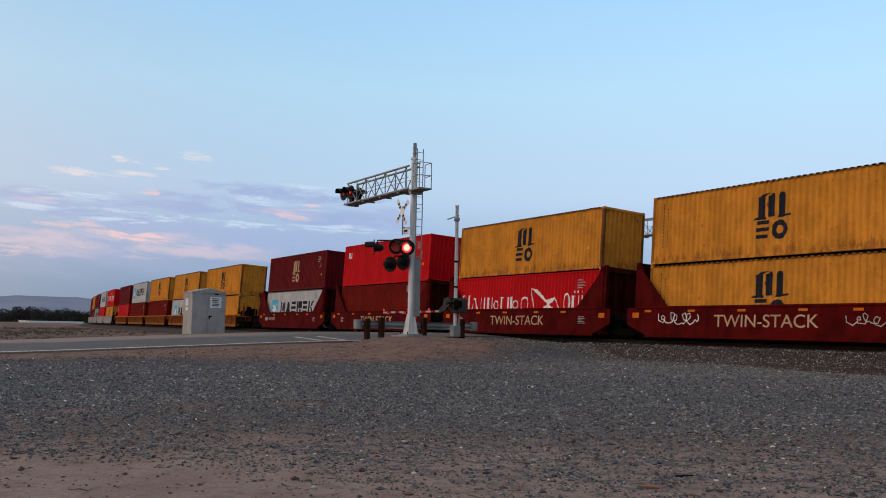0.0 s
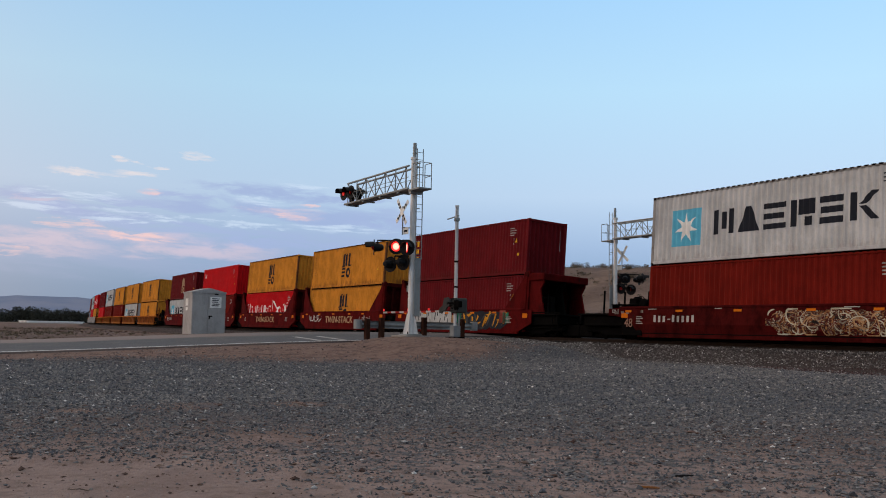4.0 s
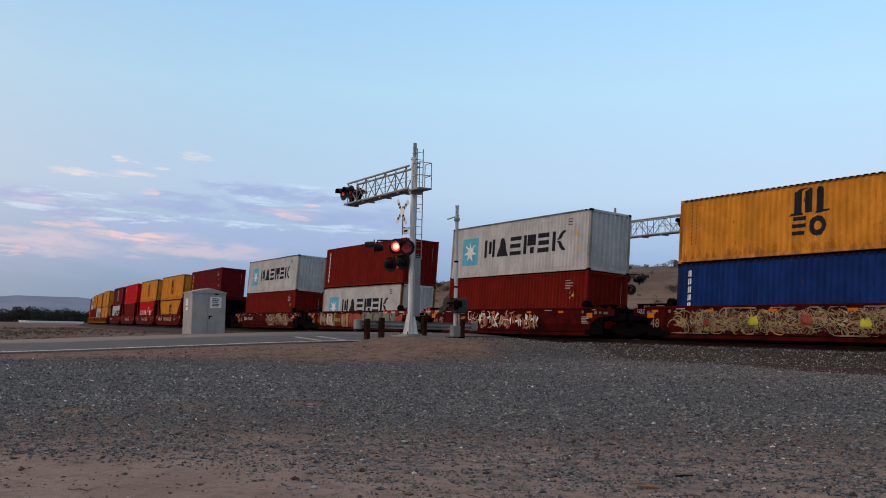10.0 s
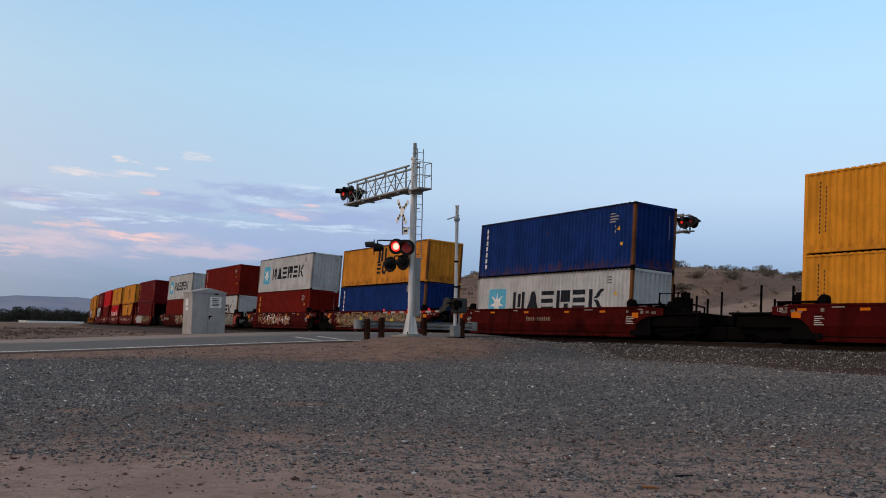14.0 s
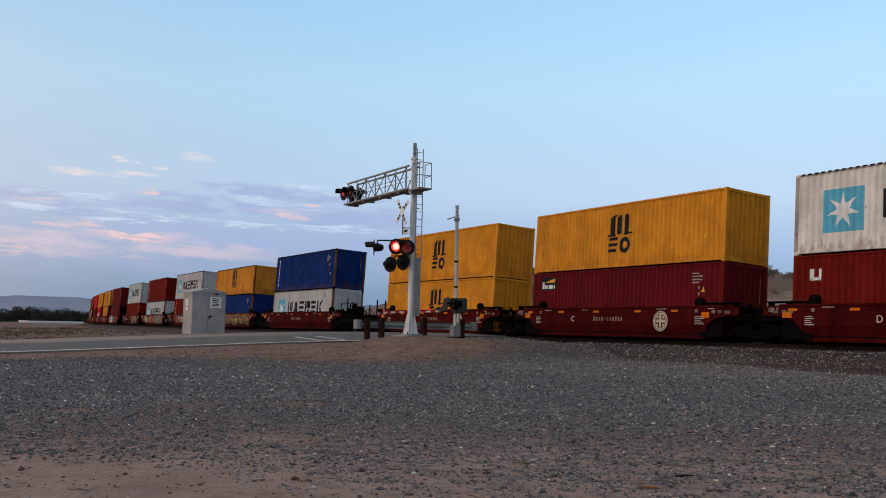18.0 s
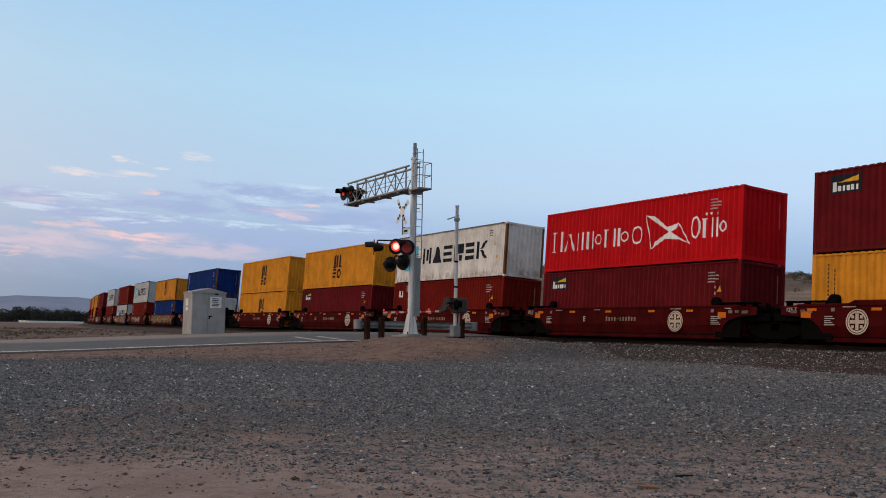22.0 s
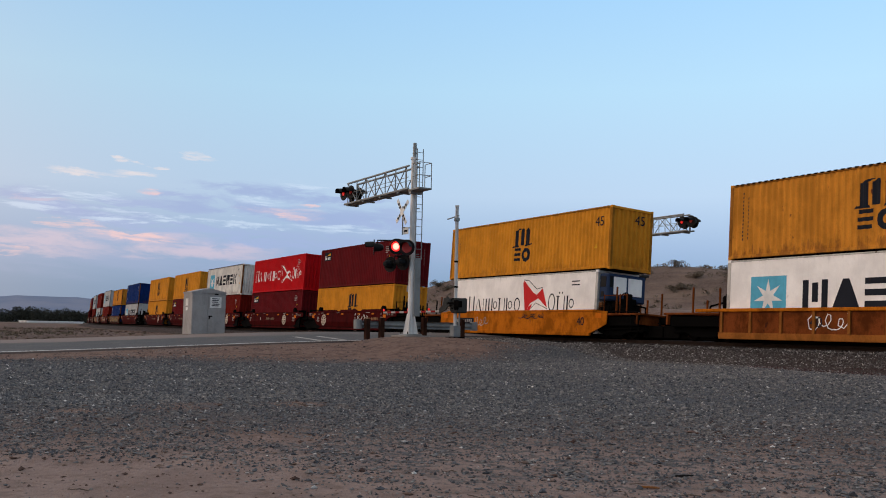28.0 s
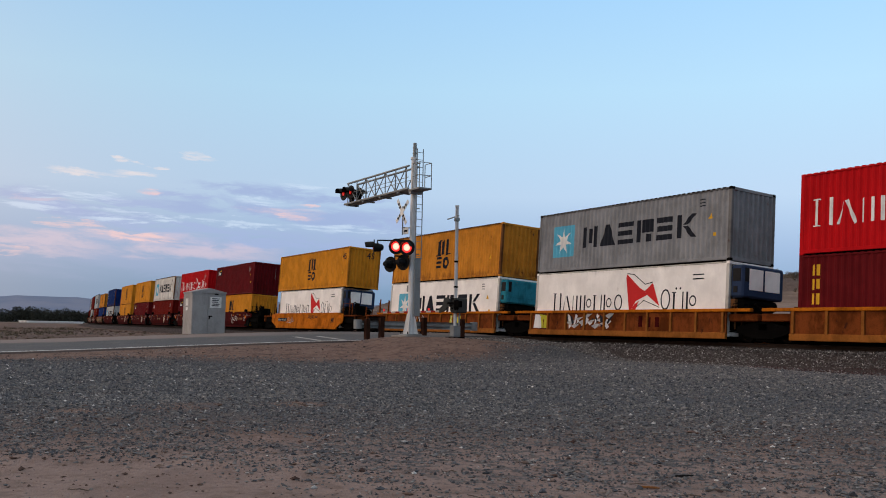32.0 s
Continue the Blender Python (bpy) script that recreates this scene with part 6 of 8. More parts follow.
def car_signs(root, kind, half, sides):
    for sd in sides.split():
        if sd == "twin":
            car_words(root, "TWIN-STACK", -2.3, 2.4, 0.52, 0.98)
            scribble(root, -5.2, -3.2, 0.62, 1.15, "white_mark", half)
            scribble(root, 3.6, 5.0, 0.6, 1.05, "pale_mark", 3)
        elif sd == "twin_plain":
            car_words(root, "TWIN-STACK", -2.3, 2.4, 0.52, 0.98)
        elif sd == "owner":
            car_bars(root, -5.6, -3.2, 0.72, 1.0, 9, "pale_mark")
        elif sd == "owner_mid":
            car_bars(root, -1.1, 0.9, 0.76, 0.95, 11, "tag_dun")
        elif sd == "g_white":
            halo(root, -5.0, -4.0, 0.34, 1.22, "spray_full", 10)
            halo(root, -0.9, 0.2, 0.36, 1.16, "tag_tan", 17)
            bubbles(root, -4.55, -0.45, 0.26, 1.28, "tag_grey", 4, 11)
        elif sd == "g_orange":
            halo(root, 0.0, 5.2, 0.26, 1.30, "black_mark", 9)
            jag(root, 0.1, 5.1, 0.28, 1.28, ["tag_orange", "machine"], 30, 12, 0.11)
            for i, (gx, gz) in enumerate(((0.35, 1.25), (4.7, 1.22), (5.1, 0.75), (5.0, 1.05))):
                halo(root, gx - 0.28, gx + 0.28, gz - 0.16, gz + 0.18, "tag_green" if i != 1 else "tag_pink", 40 + i, -1.432)
        elif sd == "g_right":
            halo(root, 0.2, 6.0, 0.30, 1.20, "spray_tan", 19)
            curls(root, 0.3, 5.9, 0.32, 1.2, ["tag_cream", "tag_tan"], 50, 20)
        elif sd == "g_full":
            halo(root, -6.4, 1.2, 0.26, 1.26, "car_rust", 30)
            graffiti(root, -6.0, -2.2, 0.34, 1.24, ["tag_dun", "tag_cream", "tag_olive"], 3, 35, thick=0.26, line=0.05, lean=0.25)
            bubbles(root, -2.1, -1.0, 0.28, 1.16, "tag_tan", 1, 37)
            halo(root, -0.75, 1.4, 0.26, 1.24, "tag_pink", 32, -1.431)
            halo(root, 5.6, 7.0, 0.26, 1.1, "tag_pink", 38, -1.431)
            bubbles(root, 1.35, 6.0, 0.26, 1.28, "tag_sage", 4, 31)
            curls(root, 1.5, 5.9, 0.9, 1.26, ["tag_grey"], 14, 43)
        elif sd == "g_left":
            jag(root, -4.6, 3.0, 0.30, 1.18, ["tag_tan", "tag_pink", "tag_tan"], 34, 33, 0.13)
            jag(root, -2.6, 2.9, 0.32, 1.20, ["tag_cream", "tag_white"], 26, 36, 0.10)
            curls(root, -3.6, 0.6, 0.8, 1.24, ["tag_white"], 10, 44)
        elif sd == "g_faint":
            halo(root, -5.9, 6.4, 0.28, 1.24, "spray_faint", 34)
            curls(root, -6.2, 6.5, 0.30, 1.26, ["tag_dun", "tag_tan", "tag_olive", "tag_dun"], 190, 45)
            for i in range(5):
                halo(root, -4.5 + 2.3 * i, -4.1 + 2.3 * i, 0.5 + 0.09 * (i % 3), 0.9 + 0.09 * (i % 3), "tag_lime" if i % 2 else "tag_pink", 46 + i, -1.437)
        elif sd == "emblem" or sd == "emblem_left":
            x = 3.15 if sd == "emblem" else -4.2
            em = part("emblem", Shape().lathe((x, -1.43, 0.76), (0, -1, 0), [(0.0, 0.42), (0.004, 0.41), (0.004, 0.385), (0.0, 0.38)], 24), MAT["gold_pale"], root, "round pale sign of two rings and a cross")
            part("emblem_ring", Shape().lathe((x, -1.43, 0.76), (0, -1, 0), [(0.0, 0.355), (0.004, 0.35), (0.004, 0.30), (0.0, 0.295)], 24), MAT["gold_pale"], em)
            part("emblem_bar", Shape().box(x - 0.27, -1.436, 0.70, x + 0.27, -1.431, 0.82), MAT["gold_pale"], em)
            part("emblem_bar", Shape().box(x - 0.06, -1.440, 0.49, x + 0.06, -1.4365, 1.03), MAT["gold_pale"], em)
            for qx in (-0.16, 0.16):
                for qz in (-0.16, 0.16):
                    part("emblem_block", Shape().box(x + qx - 0.05, -1.435, 0.76 + qz - 0.05, x + qx + 0.05, -1.431, 0.76 + qz + 0.05), MAT["gold_pale"], em)
        elif sd == "figure":
            scribble(root, 1.3, 1.9, 0.30, 1.30, "white_mark", 21)
            scribble(root, 1.9, 3.3, 0.62, 1.15, "white_mark", 28)
        elif sd == "tag_a":
            scribble(root, -2.3, -0.7, 0.45, 1.05, "white_mark", 22, -1.362)
            graffiti(root, 1.62, 2.72, 0.42, 1.08, ["tag_lime"], 3, 23, -1.362, 0.02)
            scribble(root, 1.65, 2.7, 0.45, 1.05, "tag_white", 29, -1.37)
        elif sd == "tag_b":
            graffiti(root, -6.0, -5.5, 0.40, 1.08, ["tag_white"], 1, 24, -1.362, 0.02, 0.3)
            graffiti(root, -5.5, -5.0, 0.40, 1.08, ["tag_lime"], 1, 39, -1.362, 0.02, 0.3)
            jag(root, -3.3, -0.3, 0.38, 1.10, ["black_mark", "tag_white", "tag_grey"], 30, 25, 0.15, -1.362)
            car_bars(root, 1.5, 3.0, 0.52, 0.98, 3, "car_dark_red", -1.362)
        elif sd == "tag_c":
            scribble(root, -3.6, -2.4, 0.45, 0.95, "pale_mark", 26)
            scribble(root, 0.6, 2.6, 0.85, 1.1, "black_mark", 27)
            part("plate", Shape().box(-5.7, -1.434, 0.62, -3.7, -1.43, 0.90), MAT["black_mark"], root, "black plate with pale bars")
            car_bars(root, -5.6, -3.8, 0.68, 0.84, 9, "pale_mark", -1.436)
        elif sd in ("C", "D", "E"):
            me = text_mesh(sd, 0.34)
            me.materials.append(MAT["gold_pale"])
            part("lettering", me, None, root, "pale painted letter", m=pose(-2.6, -1.43, 0.84))
        elif sd in ("48", "40"):
            me = text_mesh(sd, 0.52)
            me.materials.append(MAT["number_tan" if sd == "48" else "black_mark"])
            x = -half + 0.42 if sd == "48" else (-2.0 if kind == "ribbed" else half - 0.9)
            part("number", me, None, root, "painted number", m=pose(x, -1.43 if kind != "ribbed" else -1.366, 0.66 if sd == "48" else 0.72))
        elif sd == "humps":
            for xa, xb in ((-4.3, -2.3), (-1.2, 1.1), (2.3, 5.4)):
                part("side_hump", Shape().prism([(xa - 0.25, 1.36), (xb + 0.25, 1.36), (xb, 1.47), (xa, 1.47)], -1.44, -1.30), MAT["car_brown"], root)
        elif sd == "number_bars":
            car_bars(root, half - 3.6, half - 1.6, 0.76, 0.94, 10, "tag_tan")
        elif sd == "data":
            for i in range(5):
                part("lettering_bar", Shape().box(half - 1.3, -1.435, 0.64 + 0.07 * i, half - 0.80 - 0.08 * (i % 3), -1.43, 0.67 + 0.07 * i), MAT["pale_mark"], root)
                part("lettering_bar", Shape().box(-half + 0.9, -1.435, 0.64 + 0.07 * i, -half + 1.3 - 0.08 * (i % 3), -1.43, 0.67 + 0.07 * i), MAT["pale_mark"], root)


def brake_wheel(x):
    s = Shape()
    n, r = 16, 0.30
    pts = [(x + 0.0 + r * math.cos(2 * math.pi * i / n), -0.75, 1.75 + r * math.sin(2 * math.pi * i / n)) for i in range(n)]
    for i in range(n):
        s.rod(pts[i], pts[(i + 1) % n], 0.022, 6)
    for i in range(0, n, 4):
        s.rod((x, -0.75, 1.75), pts[i], 0.018, 6)
    s.box(x - 0.16, -0.72, 1.0, x + 0.16, -0.45, 2.0, 0.03)
    return s.mesh("brake_wheel", MAT["dark_steel"])


def hose(half):
    s = Shape()
    pts = [(half + 0.3 + 0.09 * i, -0.5 + 0.12 * math.sin(i), 1.2 + 0.28 * math.sin(i * 0.45)) for i in range(9)]
    for a, b in zip(pts[:-1], pts[1:]):
        s.rod(a, b, 0.05, 6)
    s.box(half + 0.3, -0.3, 1.05, half + 0.75, 0.35, 1.38, 0.05)
    s.rod((half + 0.5, -0.9, 1.25), (half + 0.5, -0.55, 1.25), 0.14, 10)
    return s.mesh("air_hose", MAT["dark_steel"])


# the train, from its head: place of the unit's left container end, car, joint to the next, upper and lower box
UNITS = [
    (-382.0, "silver", 16.0, ("oxide", "plain"), ("oxide", "plain")),
    (-366.3, "silver", 16.0, ("yellow", "m"), ("oxide", "plain")),
    (-350.6, "silver", 16.0, ("maroon", "plain"), ("midgrey", "six")),
    (-334.9, "silver", 16.0, ("grey", "six"), ("red", "plain")),
    (-319.2, "silver", 15.8, ("red", "swan"), ("yellow", "m")),
    (-299.4, "ribbed", 15.4, ("maroon", "plain"), ("red", "corner")),
    (-284.0, "ribbed", 14.8, ("grey", "six"), ("oxide", "plain")),
    (-268.6, "ribbed", 14.5, ("yellow", "m"), ("oxide", "plain")),
    (-253.2, "ribbed", 14.6, ("yellow", "m"), ("grey", "six")),
    (-237.7, "ribbed", 15.7, ("yellow", "m"), ("yellow", "m")),
    (-217.2, "twin", 15.8, ("maroon", "m_gold"), ("grey", "six")),
    (-201.5, "twin", 15.8, ("red", "corner"), ("oxide", "plain")),
    (-185.54, "twin", 15.8, ("yellow", "m"), ("red", "swan")),
    (-169.91, "twin", 15.8, ("yellow", "m"), ("yellow", "m")),
    (-153.9, "twin", 15.8, ("maroon", "gold"), ("maroon", "trio")),
    (-132.4, "forty_eight", 18.3, ("grey", "six"), ("oxide", "plain")),
    (-114.2, "forty_eight", 18.3, ("oxide", "column"), ("grey", "six")),
    (-95.88, "forty_eight", 18.3, ("grey", "six"), ("oxide", "gold")),
    (-77.7, "forty_eight", 18.3, ("yellow", "m", 12.44, None, 2.591), ("blue", "column")),
    (-59.42, "forty_eight", 18.3, ("blue", "column"), ("grey", "six")),
    (-38.2, "forty", 15.75, ("yellow_new", "m"), ("yellow_new", "m")),
    (-22.2, "forty", 15.75, ("yellow_new", "m"), ("maroon", "badge")),
    (-6.55, "forty", 15.75, ("cream", "six"), ("oxide", "corner")),
    (9.4, "forty", 15.75, ("red", "swan"), ("maroon", "badge")),
    (25.0, "forty", 15.75, ("maroon", "badge"), ("yellow_new", "m")),
    (45.1, "smooth", 15.8, ("yellow_new", "m", 13.99), ("white", "flag", 12.44, "navy")),
    (65.2, "ribbed", 15.75, ("yellow", "m"), ("white", "six", 12.44, "teal")),
    (80.98, "ribbed", 15.75, ("midgrey", "six"), ("white", "flag", 12.44, "navy")),
    (96.6, "ribbed", 15.75, ("red", "swan"), ("maroon", "gold")),
]
SIGNS = {-217.2: "owner data", -201.5: "twin_plain data", -185.54: "twin_plain data", -169.91: "twin", -153.9: "owner g_white g_orange data",
         -132.4: "48 owner g_right data", -114.2: "48 g_full", -95.88: "48 g_left data", -77.7: "48 g_faint", -59.42: "owner_mid data",
         -38.2: "emblem owner_mid data", -22.2: "emblem owner_mid C data", -6.55: "emblem owner_mid D data", 9.4: "emblem owner_mid E data", 25.0: "emblem_left figure humps number_bars data",
         45.1: "40 tag_c", 65.2: "tag_a 40", 80.98: "tag_b", 96.6: "40"}
RIDERS = []     # (object, length along the train, height)


def shift_of(i, j):
    """How far the joint of two units lies towards the first, as one may be longer than the other."""
    if i < 0 or j >= len(UNITS):
        return 0.0
    ln = [7.55 if UNITS[k][1] == "forty_eight" else 6.35 for k in (i, j)]
    return (ln[1] - ln[0]) / 2


def make_train():
    for i, (o, kind, pitch, up, low) in enumerate(UNITS):
        c = o + 6.16
        prev_gap = o - UNITS[i - 1][0] if i else 99
        next_gap = UNITS[i + 1][0] - o if i + 1 < len(UNITS) else 15.75
        brk = 19.0 if kind != "forty_eight" else 20.0
        ok = UNITS[i - 1][1] == kind if i else False
        nk = UNITS[i + 1][1] == kind if i + 1 < len(UNITS) else True
        car = well_car(kind, next_gap if nk else pitch, not ok, not nk, SIGNS.get(o, "data" if kind != "ribbed" else ""), (prev_gap / 2 if i else 9.5) + shift_of(i - 1, i), (next_gap / 2 if i + 1 < len(UNITS) else 9.5) - shift_of(i, i + 1))
        RIDERS.append((car, c, 0.0))
        for k, (spec, where) in enumerate(((low, "seated low in the well"), (up, "stacked on another"))):
            Lc = spec[2] if len(spec) > 2 else 12.44
            rf = MAT[spec[3]] if len(spec) > 3 and spec[3] else None
            ob = container(spec[0], spec[1], where, Lc, spec[0] in ("grey", "blue", "midgrey"), rf, spec[4] if len(spec) > 4 else CH)
            RIDERS.append((ob, o + 6.22, FLOOR_Z + k * CH))


make_train()


# ---------- what moves ----------
V16, A16, J16 = 8.0073, -0.0838105, 0.0020132


def gone(t):
    """Metres that the train has rolled at t, from where it stands at 16 s."""
    u = t - 16
    return V16 * u + A16 * u * u / 2 + J16 * u ** 3 / 6


def motions():
    for ob, c, z in RIDERS:
        rows = []
        for t in range(0, 33):
            x, y, th = on_track(c - gone(t))
            rows.append((t, pose(x, y, 0, 0, 0, -math.degrees(th)) @ pose(0, 0, 0, -math.degrees(CANT)) @ Matrix.Translation((0, 0, z))))
        walk(ob, rows)
    # wheels turn as the train rolls: all leading axles alike, all trailing axles alike
    for k in (0, 1):
        lead = WHEELS[k]
        at = lead.location.copy()
        walk(lead, [(i / 15, Matrix.Translation(at) @ Matrix.Rotation(-(gone(i / 15) - gone(0)) / 0.445, 4, "Y")) for i in range(481)])
        for other in WHEELS[k + 2::2]:
            other.rotation_mode = "QUATERNION"
            other.animation_data_create()
            other.animation_data.action = lead.animation_data.action
            other.animation_data.action_slot = lead.animation_data.action_slot
    # crossing lamps wink by turns: the glowing face of each lamp's disc swings round to the front and away again
    for ob, first in WINKS:
        at = ob.location.copy()
        rows, n = [], 0
        turn = 0.0 if not first else math.pi
        rows.append((0.0, turn))
        while PERIOD * n < 31.6:
            t0 = PERIOD * n
            # (start of the swing, to the front?) for the lamp lit in the first half, and for the other
            swings = ((t0 + 0.45, False), (t0 + PERIOD - 0.12, True)) if not first else ((t0 + 0.35, True), (t0 + PERIOD, False))
            for t, _ in swings:
                if t < 31.8:
                    for j in range(4):
                        rows.append((t + j / 30, turn + math.pi * j / 3))
                    turn += math.pi
            n += 1
        rows.append((32.0, turn))
        walk(ob, [(t, Matrix.Translation(at) @ Matrix.Rotation(a, 4, "Z")) for t, a in rows])


PERIOD = 1.012
WINKS = []      # (lamp disc, lit in the first half)


# ---------- crossing signals ----------
def glow_material(name, color, strength):
    m, k, b = material(name)
    b.inputs["Base Color"].default_value = (*color, 1)
    b.inputs["Emission Color"].default_value = (*color, 1)
    b.inputs["Emission Strength"].default_value = strength
    return m


def lens_material():
    """A lit red lens, hottest in its middle; its wide dim red rim paints in the glow round the lamp."""
    m, k, b = material("lit_red_lens")
    v = k.n("ShaderNodeVectorMath", op="LENGTH")
    k.put(v.inputs[0], coords(k))
    r = k.math("MULTIPLY", v.outputs["Value"], 1 / 0.215)
    k.put(b.inputs["Base Color"], (0.4, 0.02, 0.02, 1))
    k.put(b.inputs["Emission Color"], k.ramp(r, [(0.0, (1.0, 0.34, 0.26)), (0.58, (1.0, 0.26, 0.19)), (0.70, (0.75, 0.02, 0.015)), (1.0, (0.20, 0.004, 0.004))]))
    b.inputs["Emission Strength"].default_value = 3.0
    return m


MAT["lamp_ring"] = MAT["lamp_core"] = lens_material()
MAT["lamp_dim"] = glow_material("unlit_red_lens", (0.25, 0.012, 0.01), 0.12)
MAT["lamp_far"] = glow_material("lit_lens_off_beam", (0.7, 0.012, 0.01), 0.55)
MAT["lens_rim"] = plain("lens_rim", (0.03, 0.012, 0.012), 0.4)


def lamp(parent, m, first, bright=True):
    """A round crossing lamp that looks along -y: target disc, hood, housing and the winking disc."""
    s = Shape().lathe((0, 0, 0), (0, -1, 0), [(-0.02, 0.0), (-0.02, 0.32), (0.0, 0.33), (0.012, 0.32), (0.012, 0.16)], 22)
    disc_ob = part("target", s, MAT["black"], parent, "black round lamp target", m=m, smooth=True)
    hd, n = Shape(), 14
    pts, fc = [], []
    for j, (y, r) in enumerate(((-0.01, 0.235), (-0.17, 0.23), (-0.34, 0.21))):
        for i in range(n + 1):
            a = radians(5 + 170 * i / n)
            pts.append((r * math.cos(a), y - (0.0 if j < 2 else 0.05 * math.sin(a)), r * math.sin(a)))
    for j in range(2):
        fc += [(j * (n + 1) + i, j * (n + 1) + i + 1, (j + 1) * (n + 1) + i + 1, (j + 1) * (n + 1) + i) for i in range(n)]
    hd.add(pts, fc)
    hd.add([(x * 0.96, y, z * 0.96) for x, y, z in pts], [f[::-1] for f in fc])
    part("hood", hd, MAT["black"], disc_ob, smooth=True)
    part("housing", Shape().lathe((0, 0.02, 0), (0, 1, 0), [(0.0, 0.17), (0.20, 0.16), (0.36, 0.10), (0.38, 0.0)], 16), MAT["black"], disc_ob, smooth=True)
    d = Shape()
    rl = 0.215 if bright else 0.10
    d.lathe((0, 0, 0), (0, -1, 0), [(0.012, 0.0), (0.012, rl * 0.5)], 18)
    d.lathe((0, 0, 0), (0, -1, 0), [(0.010, rl * 0.5), (0.008, rl - 0.002), (0.0, rl)], 18)
    d.lathe((0, 0, 0), (0, 1, 0), [(0.012, 0.0), (0.008, rl - 0.002), (0.0, rl)], 18)
    me = d.mesh("lens", [MAT["lamp_core"], MAT["lamp_ring"], MAT["lamp_dim"]] if bright else [MAT["lamp_far"], MAT["lamp_far"], MAT["lamp_dim"]] if bright is False else [MAT["lamp_dim"]] * 3)
    me.polygons.foreach_set("material_index", [0] * 18 + [1] * 36 + [2] * 36)
    lens = part("lens", me, None, disc_ob, "red lamp lens", m=Matrix.Translation((0, -0.03, 0)))
    WINKS.append((lens, first))
    return disc_ob


def crossing_signal():
    """Cantilever signal; its arm reaches along -x over the road, origin at the mast's foot."""
    root = thing("crossing_signal", "silver steel cantilever crossing signal with red lamps beside the road", "crossing signal", "signals at the crossing")
    sv, gv = MAT["silver"], MAT["galv"]
    part("mast", Shape().lathe((0, 0, 0), (0, 0, 1), [(0.0, 0.135), (1.0, 0.13), (7.25, 0.11), (7.27, 0.145), (7.36, 0.145), (7.38, 0.0)], 20), sv, root, smooth=True)
    part("mast_cap", Shape().rod((0.05, 0, 7.38), (0.05, 0, 7.95), 0.075, 12).rod((0.05, 0, 7.5), (0.05, 0, 7.54), 0.09, 12).rod((0.05, 0, 7.72), (0.05, 0, 7.76), 0.09, 12), gv, root)
    part("base_plate", Shape().box(-0.36, -0.36, -0.03, 0.36, 0.36, 0.03, 0.01), gv, root)
    fin = Shape().prism([(0.13, 0.03), (0.32, 0.03), (0.16, 0.85), (0.13, 0.85)], -0.015, 0.015).mesh("base_fin", sv)
    for i in range(4):
        part("base_fin", fin, None, root, m=pose(0, 0, 0, 0, 0, 45 + 90 * i))
    bolt = Shape().rod((0, 0, 0.03), (0, 0, 0.12), 0.022, 6).mesh("bolt", MAT["dark_steel"])
    for sx in (-1, 1):
        for sy in (-1, 1):
            part("bolt", bolt, None, root, m=Matrix.Translation((0.29 * sx, 0.29 * sy, 0)))
    part("foundation", Shape().box(-0.6, -0.6, -0.7, 0.6, 0.6, -0.03, 0.03), MAT["concrete"], root)
    # truss arm: four chords, posts, diagonals and a grating
    z0, z1, L, wd, zp = 6.03, 6.98, 6.40, 0.24, 5.92
    arm = part("arm", Shape().rod((0.0, -wd, z1), (-L + 0.3, -wd, z1), 0.045, 10).rod((0.0, wd, z1), (-L + 0.3, wd, z1), 0.045, 10)
               .rod((0.0, -wd, z0), (-L, -wd, z0), 0.05, 10).rod((0.0, wd, z0), (-L, wd, z0), 0.05, 10), gv, root, "grey steel truss arm with a walkway")
    n = 6
    for sy in (-1, 1):
        for i in range(n + 1):
            x = -0.2 - (L - 0.55) * i / n
            part("truss_post", Shape().rod((x, sy * wd, z0), (x, sy * wd, z1), 0.022, 6), gv, arm)
            if i < n:
                x2 = -0.2 - (L - 0.55) * (i + 1) / n
                part("truss_brace", Shape().rod((x, sy * wd, z0 if i % 2 else z1), (x2, sy * wd, z1 if i % 2 else z0), 0.024, 6), gv, arm)
        part("guard_wire", Shape().rod((0, sy * wd, z0 + 0.48), (-L + 0.2, sy * wd, z0 + 0.48), 0.012, 6), gv, arm)
    part("grating", Shape().box(-L, -wd + 0.05, z0 - 0.05, 0.0, wd - 0.05, z0 - 0.02, 0.006), gv, arm)
    for i in range(4):
        x = -0.9 - 1.7 * i
        part("cross_beam", Shape().box(x - 0.06, -wd - 0.06, z0 - 0.12, x + 0.06, wd + 0.06, z0 - 0.052, 0.01), gv, arm)
    # platform with railing on the other side of the mast
    plat = part("platform", Shape().box(0.1, -0.30, zp - 0.02, 1.02, 0.30, zp + 0.05, 0.01).box(0.1, -0.28, zp - 0.14, 0.3, 0.28, zp - 0.022, 0.01), gv, root, "grating platform with railing")
    for x, y in ((0.45, -0.28), (1.0, -0.28), (1.0, 0.28), (0.45, 0.28)):
        part("rail_post", Shape().rod((x, y, zp + 0.05), (x, y, zp + 1.08), 0.018, 6), gv, plat)
    for z in (zp + 0.55, zp + 1.08):
        for a, b in (((0.45, -0.28, z), (1.0, -0.28, z)), ((1.0, -0.28, z), (1.0, 0.28, z)), ((1.0, 0.28, z), (0.45, 0.28, z))):
            part("guard_rail", Shape().rod(a, b, 0.016, 6), gv, plat)
    # ladder
    lad = part("ladder", Shape().rod((0.24, 0.02, 3.1), (0.24, 0.02, 7.7), 0.02, 6).rod((0.24, 0.30, 3.1), (0.24, 0.30, 7.7), 0.02, 6), gv, root)
